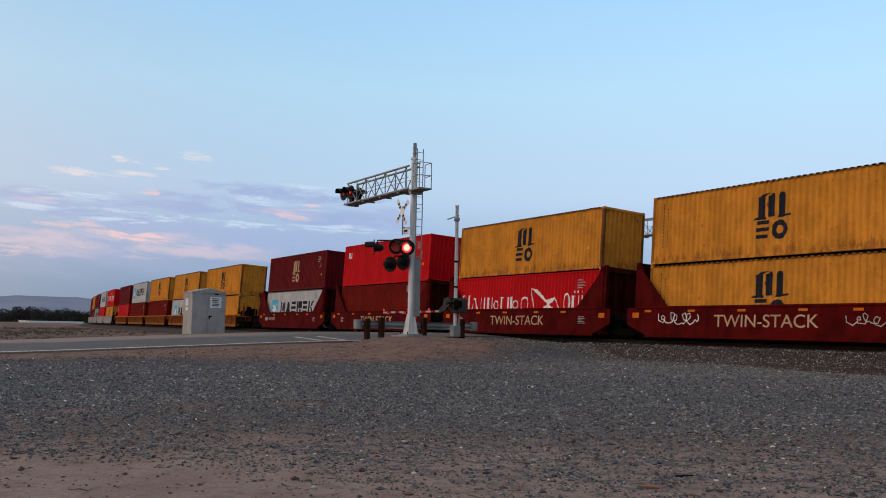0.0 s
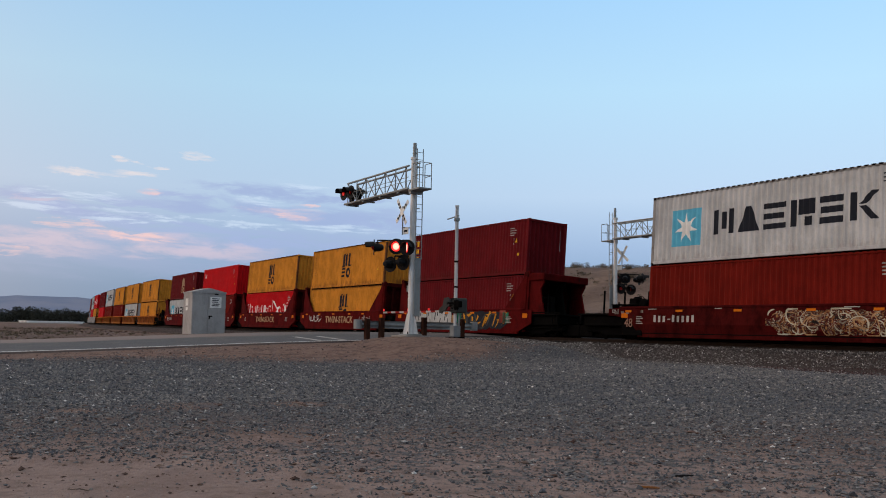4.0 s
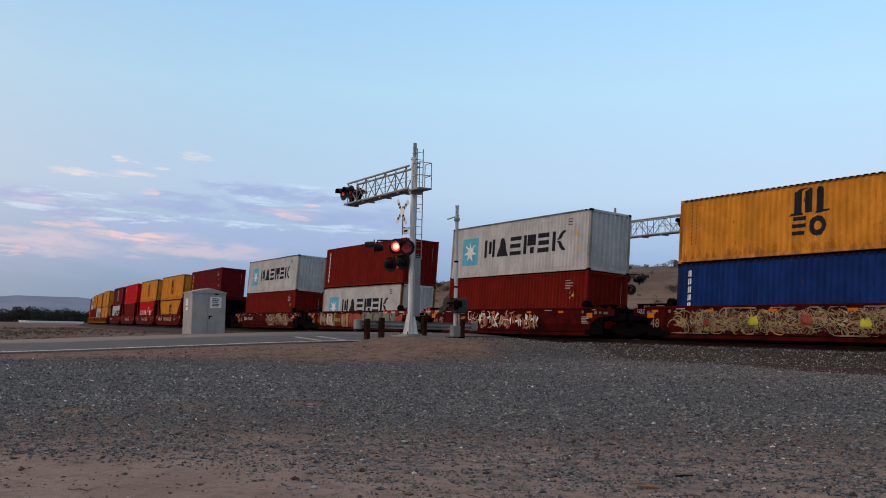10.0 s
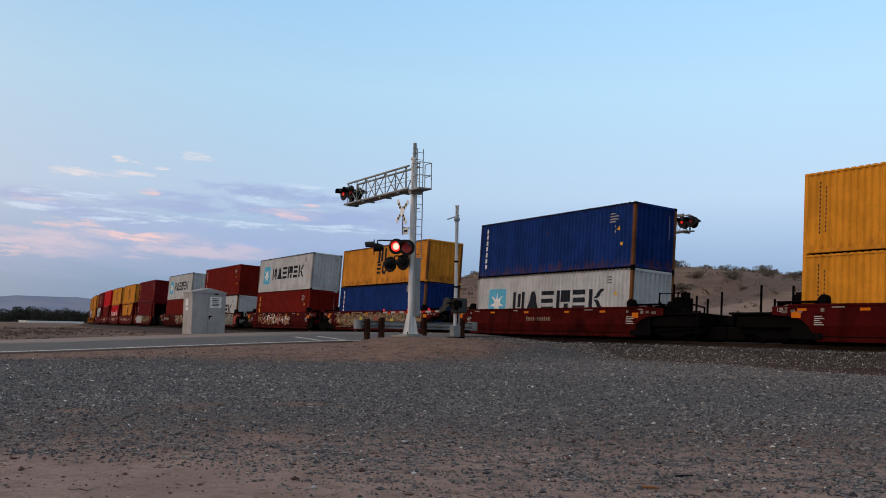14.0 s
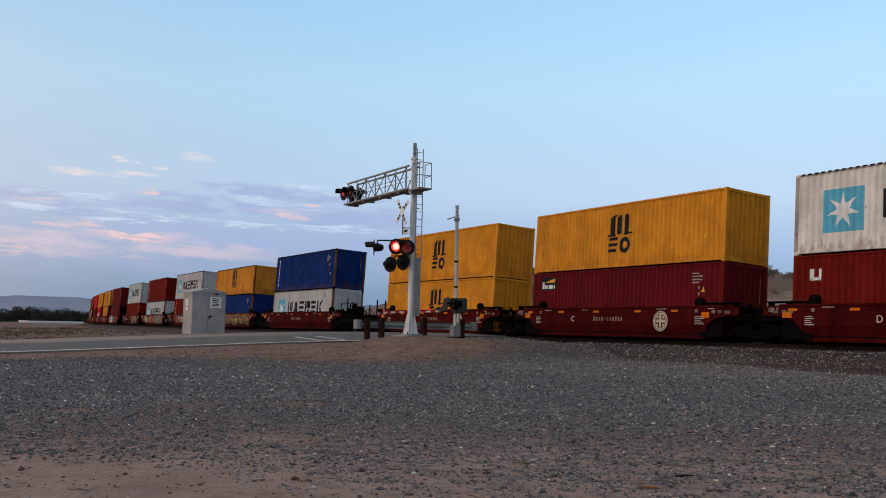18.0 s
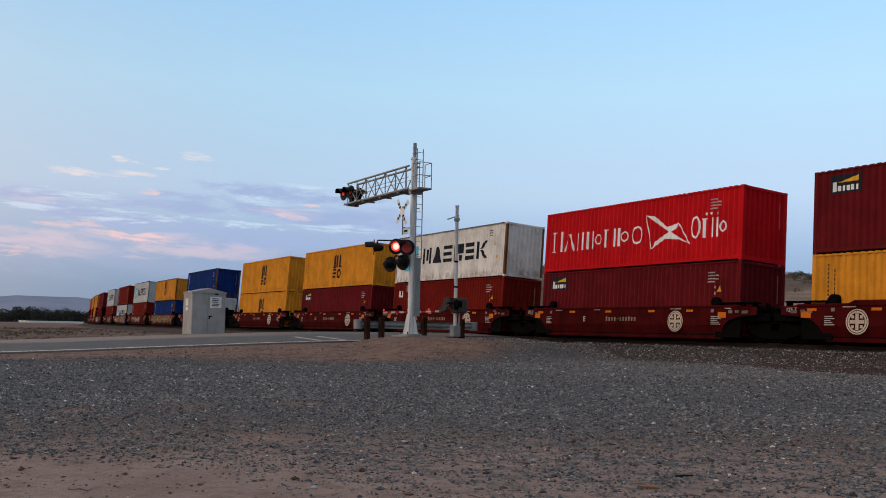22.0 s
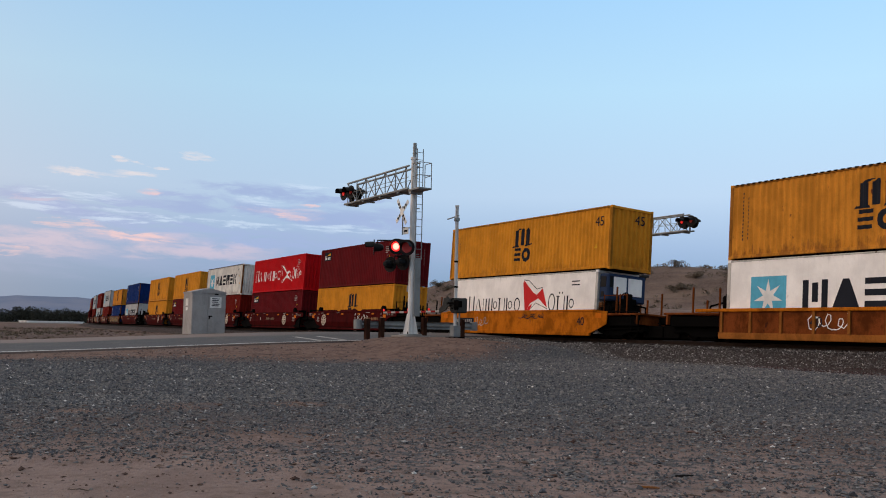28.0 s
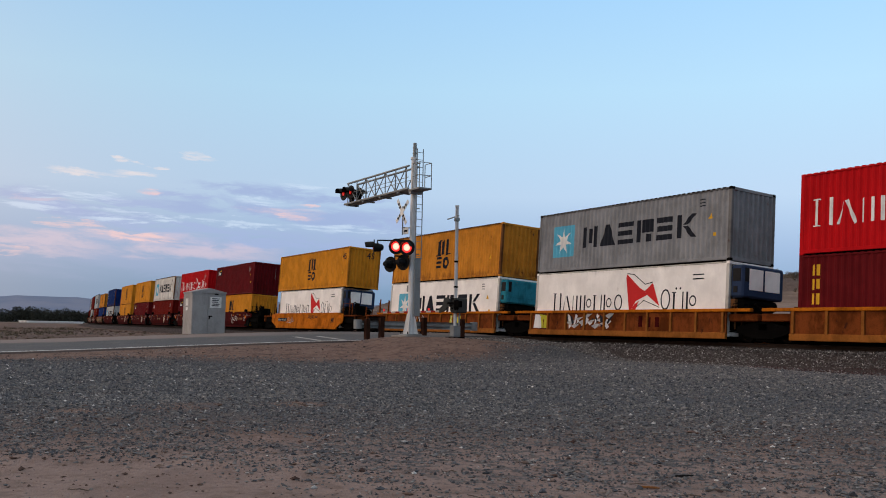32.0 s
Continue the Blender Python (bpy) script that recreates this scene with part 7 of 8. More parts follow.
    for i in range(15):
        part("rung", Shape().rod((0.24, 0.02, 3.2 + 0.31 * i), (0.24, 0.30, 3.2 + 0.31 * i), 0.012, 6), gv, lad)
    for z in (3.3, 5.2, 7.1):
        part("ladder_bracket", Shape().box(0.1, 0.12, z - 0.02, 0.25, 0.18, z + 0.02), gv, lad)
    part("ladder_guard", Shape().box(0.17, 0.02, 0.75, 0.22, 0.30, 3.15, 0.01), gv, root, "grey sheet-metal ladder guard")
    # crossbuck and plates
    for a in (45, -45):
        part("crossbuck", Shape().box(-0.66, -0.008, -0.09, 0.66, 0.008, 0.09, 0.004), MAT["white_mark"], root, "white crossbuck blade with dark bars",
             m=pose(-0.16, -0.42 - (0.02 if a > 0 else 0.0), 5.06) @ pose(0, 0, 0, 0, a + 8, 0))
        for x in (-0.42, -0.24, 0.24, 0.42):
            part("lettering_bar", Shape().box(-0.05, -0.004, -0.06, 0.05, 0.004, 0.06), MAT["black_mark"], root,
                 m=pose(-0.16, -0.433 - (0.02 if a > 0 else 0.0), 5.06) @ pose(0, 0, 0, 0, a + 8, 0) @ Matrix.Translation((x, 0, 0)))
    part("crossbuck_post", Shape().rod((-0.16, -0.39, 4.1), (-0.16, -0.39, 5.3), 0.03, 8).rod((-0.16, -0.39, 4.4), (0, 0, 4.4), 0.025, 8), gv, root)
    part("number_plate", Shape().box(-0.26, -0.30, 4.12, 0.18, -0.285, 4.4, 0.004), MAT["white_mark"], root, "small white plate with a dark bar")
    part("lettering_bar", Shape().box(-0.2, -0.305, 4.22, 0.12, -0.301, 4.3), MAT["black_mark"], root)
    part("junction_box", Shape().box(-0.27, -0.08, 1.75, -0.15, 0.1, 2.02, 0.015), gv, root)
    # lamps on the mast: one pair turned to the yard, one along the road, one the other way
    for ang, turn, cx, cy, z in ((22, 46, 0.02, -0.46, 3.56), (-25, -25, -0.72, -1.25, 3.56), (205, 205, -0.36, -0.62, 2.92)):
        fw = Vector((math.sin(radians(turn)), -math.cos(radians(turn)), 0))
        side = Vector((math.cos(radians(ang)), math.sin(radians(ang)), 0))
        c = Vector((cx, cy, 0))
        part("lamp_bracket", Shape().rod((0, 0, z + 0.3), (c.x, c.y, z + 0.3), 0.03, 8).rod((c.x, c.y, z + 0.3), (c.x, c.y, z), 0.03, 8)
             .rod(c - side * 0.36 + Vector((0, 0, z)), c + side * 0.36 + Vector((0, 0, z)), 0.028, 8), MAT["black"], root)
        for k in (-1, 1):
            p = c + side * (0.29 if ang == 22 else 0.33) * k + fw * 0.14
            lamp(root, pose(p.x, p.y, z + (0.04 if k < 0 else -0.03), 0, 0, turn), k < 0, True if ang == 22 else None)
    # lamps at the end of the arm
    for ang, x in ((6, -L + 0.36), (184, -L + 0.05)):
        fw = Vector((math.sin(radians(ang)), -math.cos(radians(ang)), 0))
        side = Vector((math.cos(radians(ang)), math.sin(radians(ang)), 0))
        for k in (-1, 1):
            p = Vector((x, 0, 0)) + side * 0.32 * k + fw * 0.3
            lamp(arm, pose(p.x, p.y, z0 + 0.50, 0, 0, ang), k < 0, False)
        part("lamp_bracket", Shape().rod((x, 0, z0), (x, 0, z0 + 0.50), 0.03, 8).rod((x, 0, z0 + 0.50), (x + fw.x * 0.3, fw.y * 0.3, z0 + 0.50), 0.025, 8), MAT["black"], arm)
    return root


near_signal = crossing_signal()
near_signal.matrix_basis = pose(-34.07, 18.29, 0.10)


def crossing_gate():
    root = thing("crossing_gate", "lowered crossing gate with red and white arm on a steel pole", "crossing gate")
    sv, gv = MAT["silver"], MAT["galv"]
    part("pole", Shape().lathe((0, 0, 0.0), (0, 0, 1), [(0.0, 0.075), (5.4, 0.07), (5.42, 0.085), (5.5, 0.085), (5.51, 0.0)], 14), sv, root, smooth=True)
    part("base_box", Shape().box(-0.17, -0.17, 0.02, 0.17, 0.17, 0.48, 0.02), gv, root)
    part("base_plate", Shape().box(-0.3, -0.3, -0.05, 0.3, 0.3, 0.02, 0.01), MAT["dark_steel"], root)
    part("foundation", Shape().box(-0.4, -0.4, -0.6, 0.4, 0.4, -0.05, 0.02), MAT["concrete"], root)
    part("bracket_arm", Shape().rod((-0.75, -0.03, 4.98), (0.12, 0.02, 5.06), 0.028, 8).rod((-0.1, 0, 4.9), (0.1, 0, 4.9), 0.09, 10), gv, root)
    part("clamp", Shape().rod((0, 0, 3.1), (0, 0, 3.18), 0.09, 12).rod((0, 0, 2.05), (0, 0, 2.12), 0.09, 12), MAT["dark_steel"], root)
    mech = part("gate_machine", Shape().box(-0.10, -0.2, 1.00, 0.38, 0.36, 1.62, 0.05), MAT["machine"], root, "grey gate machine")
    part("machine_lid", Shape().box(-0.06, -0.23, 1.10, 0.34, -0.202, 1.56, 0.008), MAT["machine"], mech)
    part("hinge", Shape().rod((0.0, -0.25, 1.58), (0.28, -0.25, 1.58), 0.025, 8).box(0.1, -0.26, 1.16, 0.18, -0.232, 1.22, 0.006), MAT["dark_steel"], mech)
    part("arm_crank", Shape().prism([(-0.75, 1.0), (-0.25, 1.12), (0.05, 1.45), (-0.05, 1.66), (-0.38, 1.62), (-0.5, 1.3), (-0.8, 1.18)], -0.34, -0.28), MAT["machine"], mech)
    part("crank_shaft", Shape().rod((-0.05, -0.42, 1.42), (-0.05, 0.5, 1.42), 0.06, 10).rod((-0.05, -0.36, 1.42), (-0.05, -0.26, 1.42), 0.17, 14), MAT["machine"], mech)
    part("conduit", Shape().rod((0.12, 0.1, 0.4), (0.14, 0.12, 1.02), 0.035, 8), gv, root)
    part("counterweight", Shape().box(0.52, -0.42, 1.12, 0.72, -0.26, 1.52, 0.03).box(0.76, -0.44, 1.22, 0.98, -0.26, 1.48, 0.03).rod((0.0, -0.34, 1.42), (1.02, -0.34, 1.34), 0.045, 8), MAT["dark_steel"], root, "dark steel counterweight")
    x0, n, step = -0.7, 13, 0.41
    for i in range(n):
        x = x0 - i * step
        part("arm_stripe", Shape().box(x - step, -0.33, 1.03 - 0.002 * i, x, -0.28, 1.11 - 0.002 * i, 0.006), MAT["arm_red"] if i % 2 else MAT["arm_white"], root,
             "red stripe of the arm" if i % 2 else "white stripe of the arm")
    for x in (-6.0, -3.6, -1.7):
        part("arm_lamp", Shape().rod((x, -0.33, 1.16), (x, -0.28, 1.16), 0.05, 12), MAT["lamp_far"], root, "small red arm lamp")
    return root


gate = crossing_gate()
gate.matrix_basis = pose(-33.465, 20.06, 0.02)


# guard rail between road and signals
def guard_rail():
    root = thing("guard_rail", "galvanised beam guard rail on dark timber posts", "guard rail")
    ys = [-0.42, 0.24, 2.26, 4.15]
    post = Shape().box(-0.1, -0.1, -0.6, 0.1, 0.1, 0.80, 0.015).mesh("post", MAT["post_wood"])
    for y, dz in zip(ys, (-0.08, -0.02, 0.03, 0.0)):
        part("post", post, None, root, m=pose(0.22, y, dz, 0.6, 1.0, 6))
    pr = [(0.08, 0.64), (0.02, 0.60), (0.02, 0.56), (0.085, 0.51), (0.085, 0.46), (0.02, 0.41), (0.02, 0.37), (0.08, 0.33)]
    beam = Shape()
    n = len(pr)
    pts = []
    for y in (-0.75, 4.9):
        pts += [(x, y, z) for x, z in pr] + [(x - 0.008, y, z) for x, z in pr[::-1]]
    k = 2 * n
    beam.add(pts, [(i, (i + 1) % k, k + (i + 1) % k, k + i) for i in range(k)] + [tuple(range(k))[::-1], tuple(range(k, 2 * k))])
    part("beam", beam, MAT["galv"], root)
    for y, sg in ((-0.75, -1), (4.9, 1)):
        part("end_shoe", Shape().lathe((0.0, y, 0.30), (0, 0, 1), [(0.0, 0.0), (0.0, 0.17), (0.38, 0.17), (0.38, 0.0)], 14), MAT["galv"], root, "rounded end piece")
    return root


rail_ob = guard_rail()
rail_ob.matrix_basis = pose(-35.35, 17.25, 0.0, 0, 0, 0)


# signal cabinet across the road
def signal_cabinet():
    root = thing("signal_cabinet", "grey metal signal cabinet with a peaked roof", "signal cabinet")
    m = MAT["cabinet"]
    wx, wy, h = 0.80, 0.83, 2.22
    part("body", Shape().box(-wx, -wy, 0.06, wx, wy, h, 0.02), m, root)
    part("plinth", Shape().box(-wx - 0.06, -wy - 0.06, -0.6, wx + 0.06, wy + 0.06, 0.06, 0.02), MAT["concrete"], root)
    rf = Shape()
    e = 0.03
    rf.add([(-wx - e, -wy - e, h), (wx + e, -wy - e, h), (wx + e, wy + e, h), (-wx - e, wy + e, h), (-wx - e, 0, h + 0.2), (wx + e, 0, h + 0.2),
            (-wx - e, -wy - e, h - 0.05), (wx + e, -wy - e, h - 0.05), (wx + e, wy + e, h - 0.05), (-wx - e, wy + e, h - 0.05)],
           [(0, 1, 5, 4), (2, 3, 4, 5), (1, 2, 5), (3, 0, 4), (6, 7, 1, 0), (7, 8, 2, 1), (8, 9, 3, 2), (9, 6, 0, 3), (9, 8, 7, 6)])
    part("roof", rf, m, root)
    d = part("door", Shape().box(wx + 0.002, -0.05, 0.16, wx + 0.03, wy - 0.07, h - 0.2, 0.008), m, root)
    part("sign_plate", Shape().box(wx + 0.031, 0.04, 1.46, wx + 0.037, 0.60, 1.98), MAT["white_mark"], d, "white notice with dark bars")
    for i, z in enumerate((1.9, 1.82, 1.74, 1.64, 1.56)):
        part("lettering_bar", Shape().box(wx + 0.038, 0.12 + 0.02 * (i % 2), z - 0.02, wx + 0.041, 0.50 - 0.03 * (i % 3), z + 0.02), MAT["black_mark"], d)
    part("handle", Shape().box(wx + 0.03, -0.02, 1.02, wx + 0.07, 0.16, 1.07, 0.01).rod((wx + 0.05, 0.02, 0.9), (wx + 0.05, 0.02, 1.05), 0.03, 8), MAT["dark_steel"], d)
    part("fixed_panel", Shape().box(wx + 0.002, -wy + 0.08, 0.16, wx + 0.016, -0.07, h - 0.2, 0.006), m, root)
    part("vent", Shape().box(wx + 0.002, 0.25, h - 0.13, wx + 0.03, 0.45, h - 0.07, 0.01), MAT["black"], root)
    part("side_plate", Shape().box(-0.35, -wy - 0.008, 1.55, 0.1, -wy - 0.002, 1.9), MAT["white_mark"], root, "white plate on the side")
    part("side_plate", Shape().box(-0.3, -wy - 0.008, 1.32, 0.05, -wy - 0.002, 1.48), MAT["white_mark"], root, "white plate on the side")
    return root


cab = signal_cabinet()
cab.matrix_basis = pose(-46.15, 13.18, -0.29)


# ---------- distance ----------
def mountain_material():
    m, k, b = material("hazy_mountain")
    v = k.n("ShaderNodeNewGeometry").outputs["Position"]
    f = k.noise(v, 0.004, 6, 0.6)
    # the haze of distance is mixed into the base colour as blue-grey
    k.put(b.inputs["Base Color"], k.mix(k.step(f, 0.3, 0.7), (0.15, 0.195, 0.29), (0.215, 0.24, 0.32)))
    b.inputs["Roughness"].default_value = 1.0
    b.inputs["Specular IOR Level"].default_value = 0.0
    return m


def mountains():
    """A hazy range along the west and north."""
    n = 240
    v, f = [], []
    for j, (r, k) in enumerate(((3300, 0.0), (3700, 0.62), (4000, 1.0), (4300, 0.9))):
        for i in range(n + 1):
            a = radians(-150 + 190 * i / n)
            h = 92 + 14 * math.sin(a * 5 + 0.6) + 10 * math.sin(a * 13 + 1) + 7 * math.sin(a * 29) + 4 * math.sin(a * 61 + j) + 3 * noise.noise((a * 40, j, 0))
            v.append((r * math.sin(a), r * math.cos(a), -6 + h * k * (1 + 0.12 * noise.noise((a * 22, j * 3.1, 1)))))
    for j in range(3):
        f += [(j * (n + 1) + i, j * (n + 1) + i + 1, (j + 1) * (n + 1) + i + 1, (j + 1) * (n + 1) + i) for i in range(n)]
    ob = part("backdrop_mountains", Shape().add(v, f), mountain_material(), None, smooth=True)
    tagged(ob, "low hazy blue-grey desert mountains far away", "mountains", kind="structure")


mountains()


def leaf_material(name, c1, c2):
    m, k, b = material(name)
    r = k.n("ShaderNodeNewGeometry").outputs["Random Per Island"]
    k.put(b.inputs["Base Color"], k.mix(r, c1, c2))
    b.inputs["Roughness"].default_value = 0.8
    b.inputs["Specular IOR Level"].default_value = 0.15
    return m


MAT["far_leaf"] = leaf_material("dark_foliage", (0.015, 0.017, 0.013), (0.036, 0.038, 0.028))
MAT["shrub"] = leaf_material("dry_shrub", (0.060, 0.050, 0.036), (0.19, 0.152, 0.108))
MAT["twig"] = plain("dry_twig", (0.09, 0.065, 0.05), 0.9)


def flakes(centres, sizes, per, rs, squash=0.7, leaf=0.22):
    """Many small leaf triangles round the centres."""
    n = len(centres) * per
    c = np.repeat(centres, per, 0)
    s = np.repeat(sizes, per)[:, None]
    d = rs.normal(size=(n, 3))
    d /= np.linalg.norm(d, axis=1)[:, None]
    d *= rs.uniform(0.35, 1.0, (n, 1)) ** 0.5 * np.array([1, 1, squash])
    p = c + d * s
    q = rs.normal(size=(n, 3, 3)) * (s[:, :, None] * leaf)
    co = (p[:, None, :] + q).reshape(-1, 3)
    return co, np.arange(n * 3).reshape(-1, 3)


def far_woods():
    rs = np.random.RandomState(5)
    cen, siz = [], []
    for i in range(1100):
        a = radians(rs.uniform(-125, -45))
        r = rs.uniform(640, 760)
        h = rs.uniform(7.5, 11.5) * (0.90 + 0.14 * math.sin(a * 23) + 0.10 * math.sin(a * 51))
        for k in range(3):
            cen.append((r * math.sin(a) + rs.normal() * 3, r * math.cos(a) + rs.normal() * 3, -1.2 + h * (0.22 + 0.32 * k)))
            siz.append(h * (0.62 - 0.12 * k))
    co, tr = flakes(np.array(cen), np.array(siz), 110, rs, 0.7, 0.13)
    ob = new("far_woods", fast_mesh("far_woods", co, tr, False))
    ob.data.materials.append(MAT["far_leaf"])
    tagged(ob, "dark line of far trees at the foot of the mountains", "trees", kind="stuff")


far_woods()
wr = thing("long_shed", "long low white shed beyond the fields", "shed")
part("wall", Shape().box(-17.5, -3, -0.6, 17.5, 3, 0.55, 0.1), MAT["white"], wr)
part("roof", Shape().prism([(-18, 0.55), (18, 0.55), (18, 0.75), (17, 1.0), (-17, 1.0), (-18, 0.75)], -3.4, 3.4), MAT["white"], wr)
wr.matrix_basis = pose(-536, 72, -0.62, 0, 0, 120)


# shrubs on the hill
def shrub_mesh(seed, r):
    rs = np.random.RandomState(seed)
    cen = rs.normal(size=(16, 3)) * np.array([0.50, 0.50, 0.26]) * r + np.array([0, 0, 0.42 * r])
    cen[:, 2] = np.maximum(cen[:, 2], 0.1)
    co, tr = flakes(cen, np.full(16, 0.36 * r), 120, rs, 0.9, 0.11)
    co = co[:]
    return fast_mesh("crown", co, tr, False)


def stem_mesh(seed, r):
    rs = np.random.RandomState(seed + 50)
    s = Shape()
    for i in range(14):
        a, t = rs.uniform(0, 6.28), rs.uniform(0.2, 0.8)
        tip = (math.cos(a) * t * r, math.sin(a) * t * r, rs.uniform(0.6, 1.15) * r)
        s.rod((0, 0, -0.1), tip, 0.025 * r, 4, 0.006)
    return s.mesh("stems", MAT["twig"])


SHRUBS = []
for i in range(5):
    root = thing("desert_shrub", "dry grey-brown desert shrub on the sandy hill", "shrub", "shrubs on the hill")
    me = shrub_mesh(20 + i, 1.0)
    me.materials.append(MAT["shrub"])
    part("crown", me, None, root)
    part("stems", stem_mesh(i, 1.0), None, root)
    SHRUBS.append(root)
rs = np.random.RandomState(77)
spots = []
while len(spots) < 290:
    x, u = rs.uniform(-115, 30), rs.uniform(11, 75)
    z = float(land(x, TRACK_Y + u))
    if z > 1.2 and rs.rand() < 0.12 + 0.88 * (z > 3.6) and not (-50 < x < -30 and u < 20):
        spots.append((x, TRACK_Y + u, z))
for i, (x, y, z) in enumerate(spots):
    src = SHRUBS[i % 5]
    sc = 0.24 + 0.62 * rs.rand() ** 2
    m = pose(x, y, z - 0.05, 0, 0, rs.uniform(0, 360))
    if i < 5:
        src.scale = (sc, sc, sc * 0.85)
        src.matrix_basis = m @ Matrix.Diagonal((sc, sc, sc * 0.85, 1))
    else:
        ob = copy_thing(src, m)
        ob.scale = (sc, sc, sc * 0.85)

r = np.random.RandomState(91)
tx, tu = r.uniform(-125, 40, 9000), r.uniform(9, 80, 9000)
tz = land(tx, TRACK_Y + tu)
tk = (tz > 1.4) & (r.rand(9000) < np.clip(0.15 + 0.5 * lumps(tx, tu, 0.35, 92) + 0.35 * (tz > 3), 0.04, 1))
tc3 = np.stack([tx, TRACK_Y + tu, tz + 0.08], -1)[tk]
co, tr = flakes(tc3, r.uniform(0.12, 0.34, len(tc3)), 26, r, 0.6)
tufts = new("dry_tufts", fast_mesh("dry_tufts", co, tr, False))
tufts.data.materials.append(MAT["shrub"])
tagged(tufts, "low dry tufts scattered over the sandy hill", "plants", kind="stuff")

# the signal across the rails is the near one's twin
far_signal = copy_thing(near_signal, pose(-44.8, 38.35, 0.08, 0, 0, 180))
for k, ob in enumerate([o for o in far_signal.children_recursive if o.name.startswith("lens")]):
    WINKS.append((ob, k % 2 == 0))


# ---------- stones ----------
def stone_field(name, label, X, Y, Z, size, mat, seed, flat_k=0.6):
    """Loose stones as squat lumps, joined."""
    r = np.random.RandomState(seed)
    n = len(X)
    octa = np.array([(1, 0, 0), (0, 1, 0), (-1, 0, 0), (0, -1, 0), (0, 0, 1), (0, 0, -1)], float)
    v = octa[None] * r.uniform(0.6, 1.15, (n, 6, 1)) + r.uniform(-0.28, 0.28, (n, 6, 3))
    v *= (size[:, None, None] * 0.5) * np.stack([r.uniform(0.7, 1.3, n), r.uniform(0.7, 1.3, n), r.uniform(0.4, 1.0, n) * flat_k * 1.4], -1)[:, None, :]
    a = r.uniform(0, 6.28, n)
    ca, sa = np.cos(a)[:, None], np.sin(a)[:, None]
    x, y = v[:, :, 0] * ca - v[:, :, 1] * sa, v[:, :, 0] * sa + v[:, :, 1] * ca
    v = np.stack([x + X[:, None], y + Y[:, None], v[:, :, 2] + (Z + size * 0.12)[:, None]], -1)
    ft = np.array([(0, 1, 4), (1, 2, 4), (2, 3, 4), (3, 0, 4), (1, 0, 5), (2, 1, 5), (3, 2, 5), (0, 3, 5)])
    faces = (ft[None] + (np.arange(n) * 6)[:, None, None]).reshape(-1, 3)
    ob = new(name, fast_mesh(name, v.reshape(-1, 3), faces, False))
    ob.data.materials.append(mat)
    tagged(ob, label, "stones", kind="stuff")
    return ob


def stone_material(name, stops, rough=0.9):
    m, k, b = material(name)
    r = k.n("ShaderNodeNewGeometry").outputs["Random Per Island"]
    f = k.noise(k.n("ShaderNodeNewGeometry").outputs["Position"], 35, 4, 0.65)
    c = k.ramp(r, stops)
    k.put(b.inputs["Base Color"], k.mix(k.step(f, 0.3, 0.75), c, k.mix(1.0, c, (0.6, 0.58, 0.56), "MULTIPLY")))
    b.inputs["Roughness"].default_value = rough
    b.inputs["Specular IOR Level"].default_value = 0.25
    return m


MAT["gravel"] = stone_material("grey_gravel", [(0.0, (0.038, 0.042, 0.050)), (0.45, (0.130, 0.137, 0.150)), (0.72, (0.185, 0.177, 0.177)), (0.92, (0.22, 0.21, 0.20)), (0.985, (0.32, 0.31, 0.30)), (1.0, (0.66, 0.64, 0.62))])
MAT["ballast"] = stone_material("dark_ballast", [(0.0, (0.035, 0.031, 0.031)), (0.35, (0.085, 0.076, 0.073)), (0.72, (0.165, 0.150, 0.143)), (0.92, (0.28, 0.262, 0.25)), (1.0, (0.56, 0.54, 0.52))])
MAT["red_ballast"] = stone_material("rust_stained_ballast", [(0.0, (0.03, 0.016, 0.016)), (0.5, (0.056, 0.029, 0.028)), (0.85, (0.098, 0.064, 0.062)), (1.0, (0.36, 0.32, 0.31))])
MAT["verge_stone"] = stone_material("verge_stones", [(0.0, (0.05, 0.036, 0.031)), (0.5, (0.12, 0.086, 0.073)), (0.9, (0.22, 0.175, 0.155)), (1.0, (0.40, 0.36, 0.33))])
MAT["clod"] = stone_material("dark_clods", [(0.0, (0.045, 0.026, 0.022)), (0.5, (0.10, 0.060, 0.048)), (1.0, (0.19, 0.14, 0.115))])


def scatter(seed, n, x0, x1, y0, y1):
    r = np.random.RandomState(seed)
    return r.uniform(x0, x1, n), r.uniform(y0, y1, n), r


X, Y, r = scatter(1, 520000, -34.5, -1, -2, 25.2)
d = np.hypot(X, Y)
fw, ac = -0.865 * X + 0.502 * Y, 0.502 * X + 0.865 * Y
edge = 9.6 - 2.3 * smooth(-3.0, 1.5, ac) + 0.7 * lumps(X, Y, 0.9, 33) + 0.4 * lumps(X, Y, 2.6, 37)
patchy = 0.5 + 0.5 * lumps(X, Y, 0.5, 31) + 0.35 * lumps(X, Y, 1.6, 32)
keep = (d > 3.0) & (Y < 4 - 1.6 * X) & (r.rand(len(X)) < np.clip(smooth(-1.2, 4.5, fw - edge) ** 0.7 * (0.40 + 0.7 * patchy) * bareness(X, Y) * (0.36 + 0.64 * smooth(9, 17, fw)), 0.02, 1)) & (X + 0.9 * lumps(X, Y, 0.6, 34) + 0.5 * lumps(X, Y, 2.1, 39) > verge_x(Y) - 0.6 + 2.6 * r.rand(len(X)) ** 2)
X, Y, d = X[keep], Y[keep], d[keep]
size = np.clip(np.random.RandomState(2).lognormal(math.log(0.025), 0.5, len(X)), 0.01, 0.08) * np.clip(0.55 + d / 28, 0.7, 1.3)
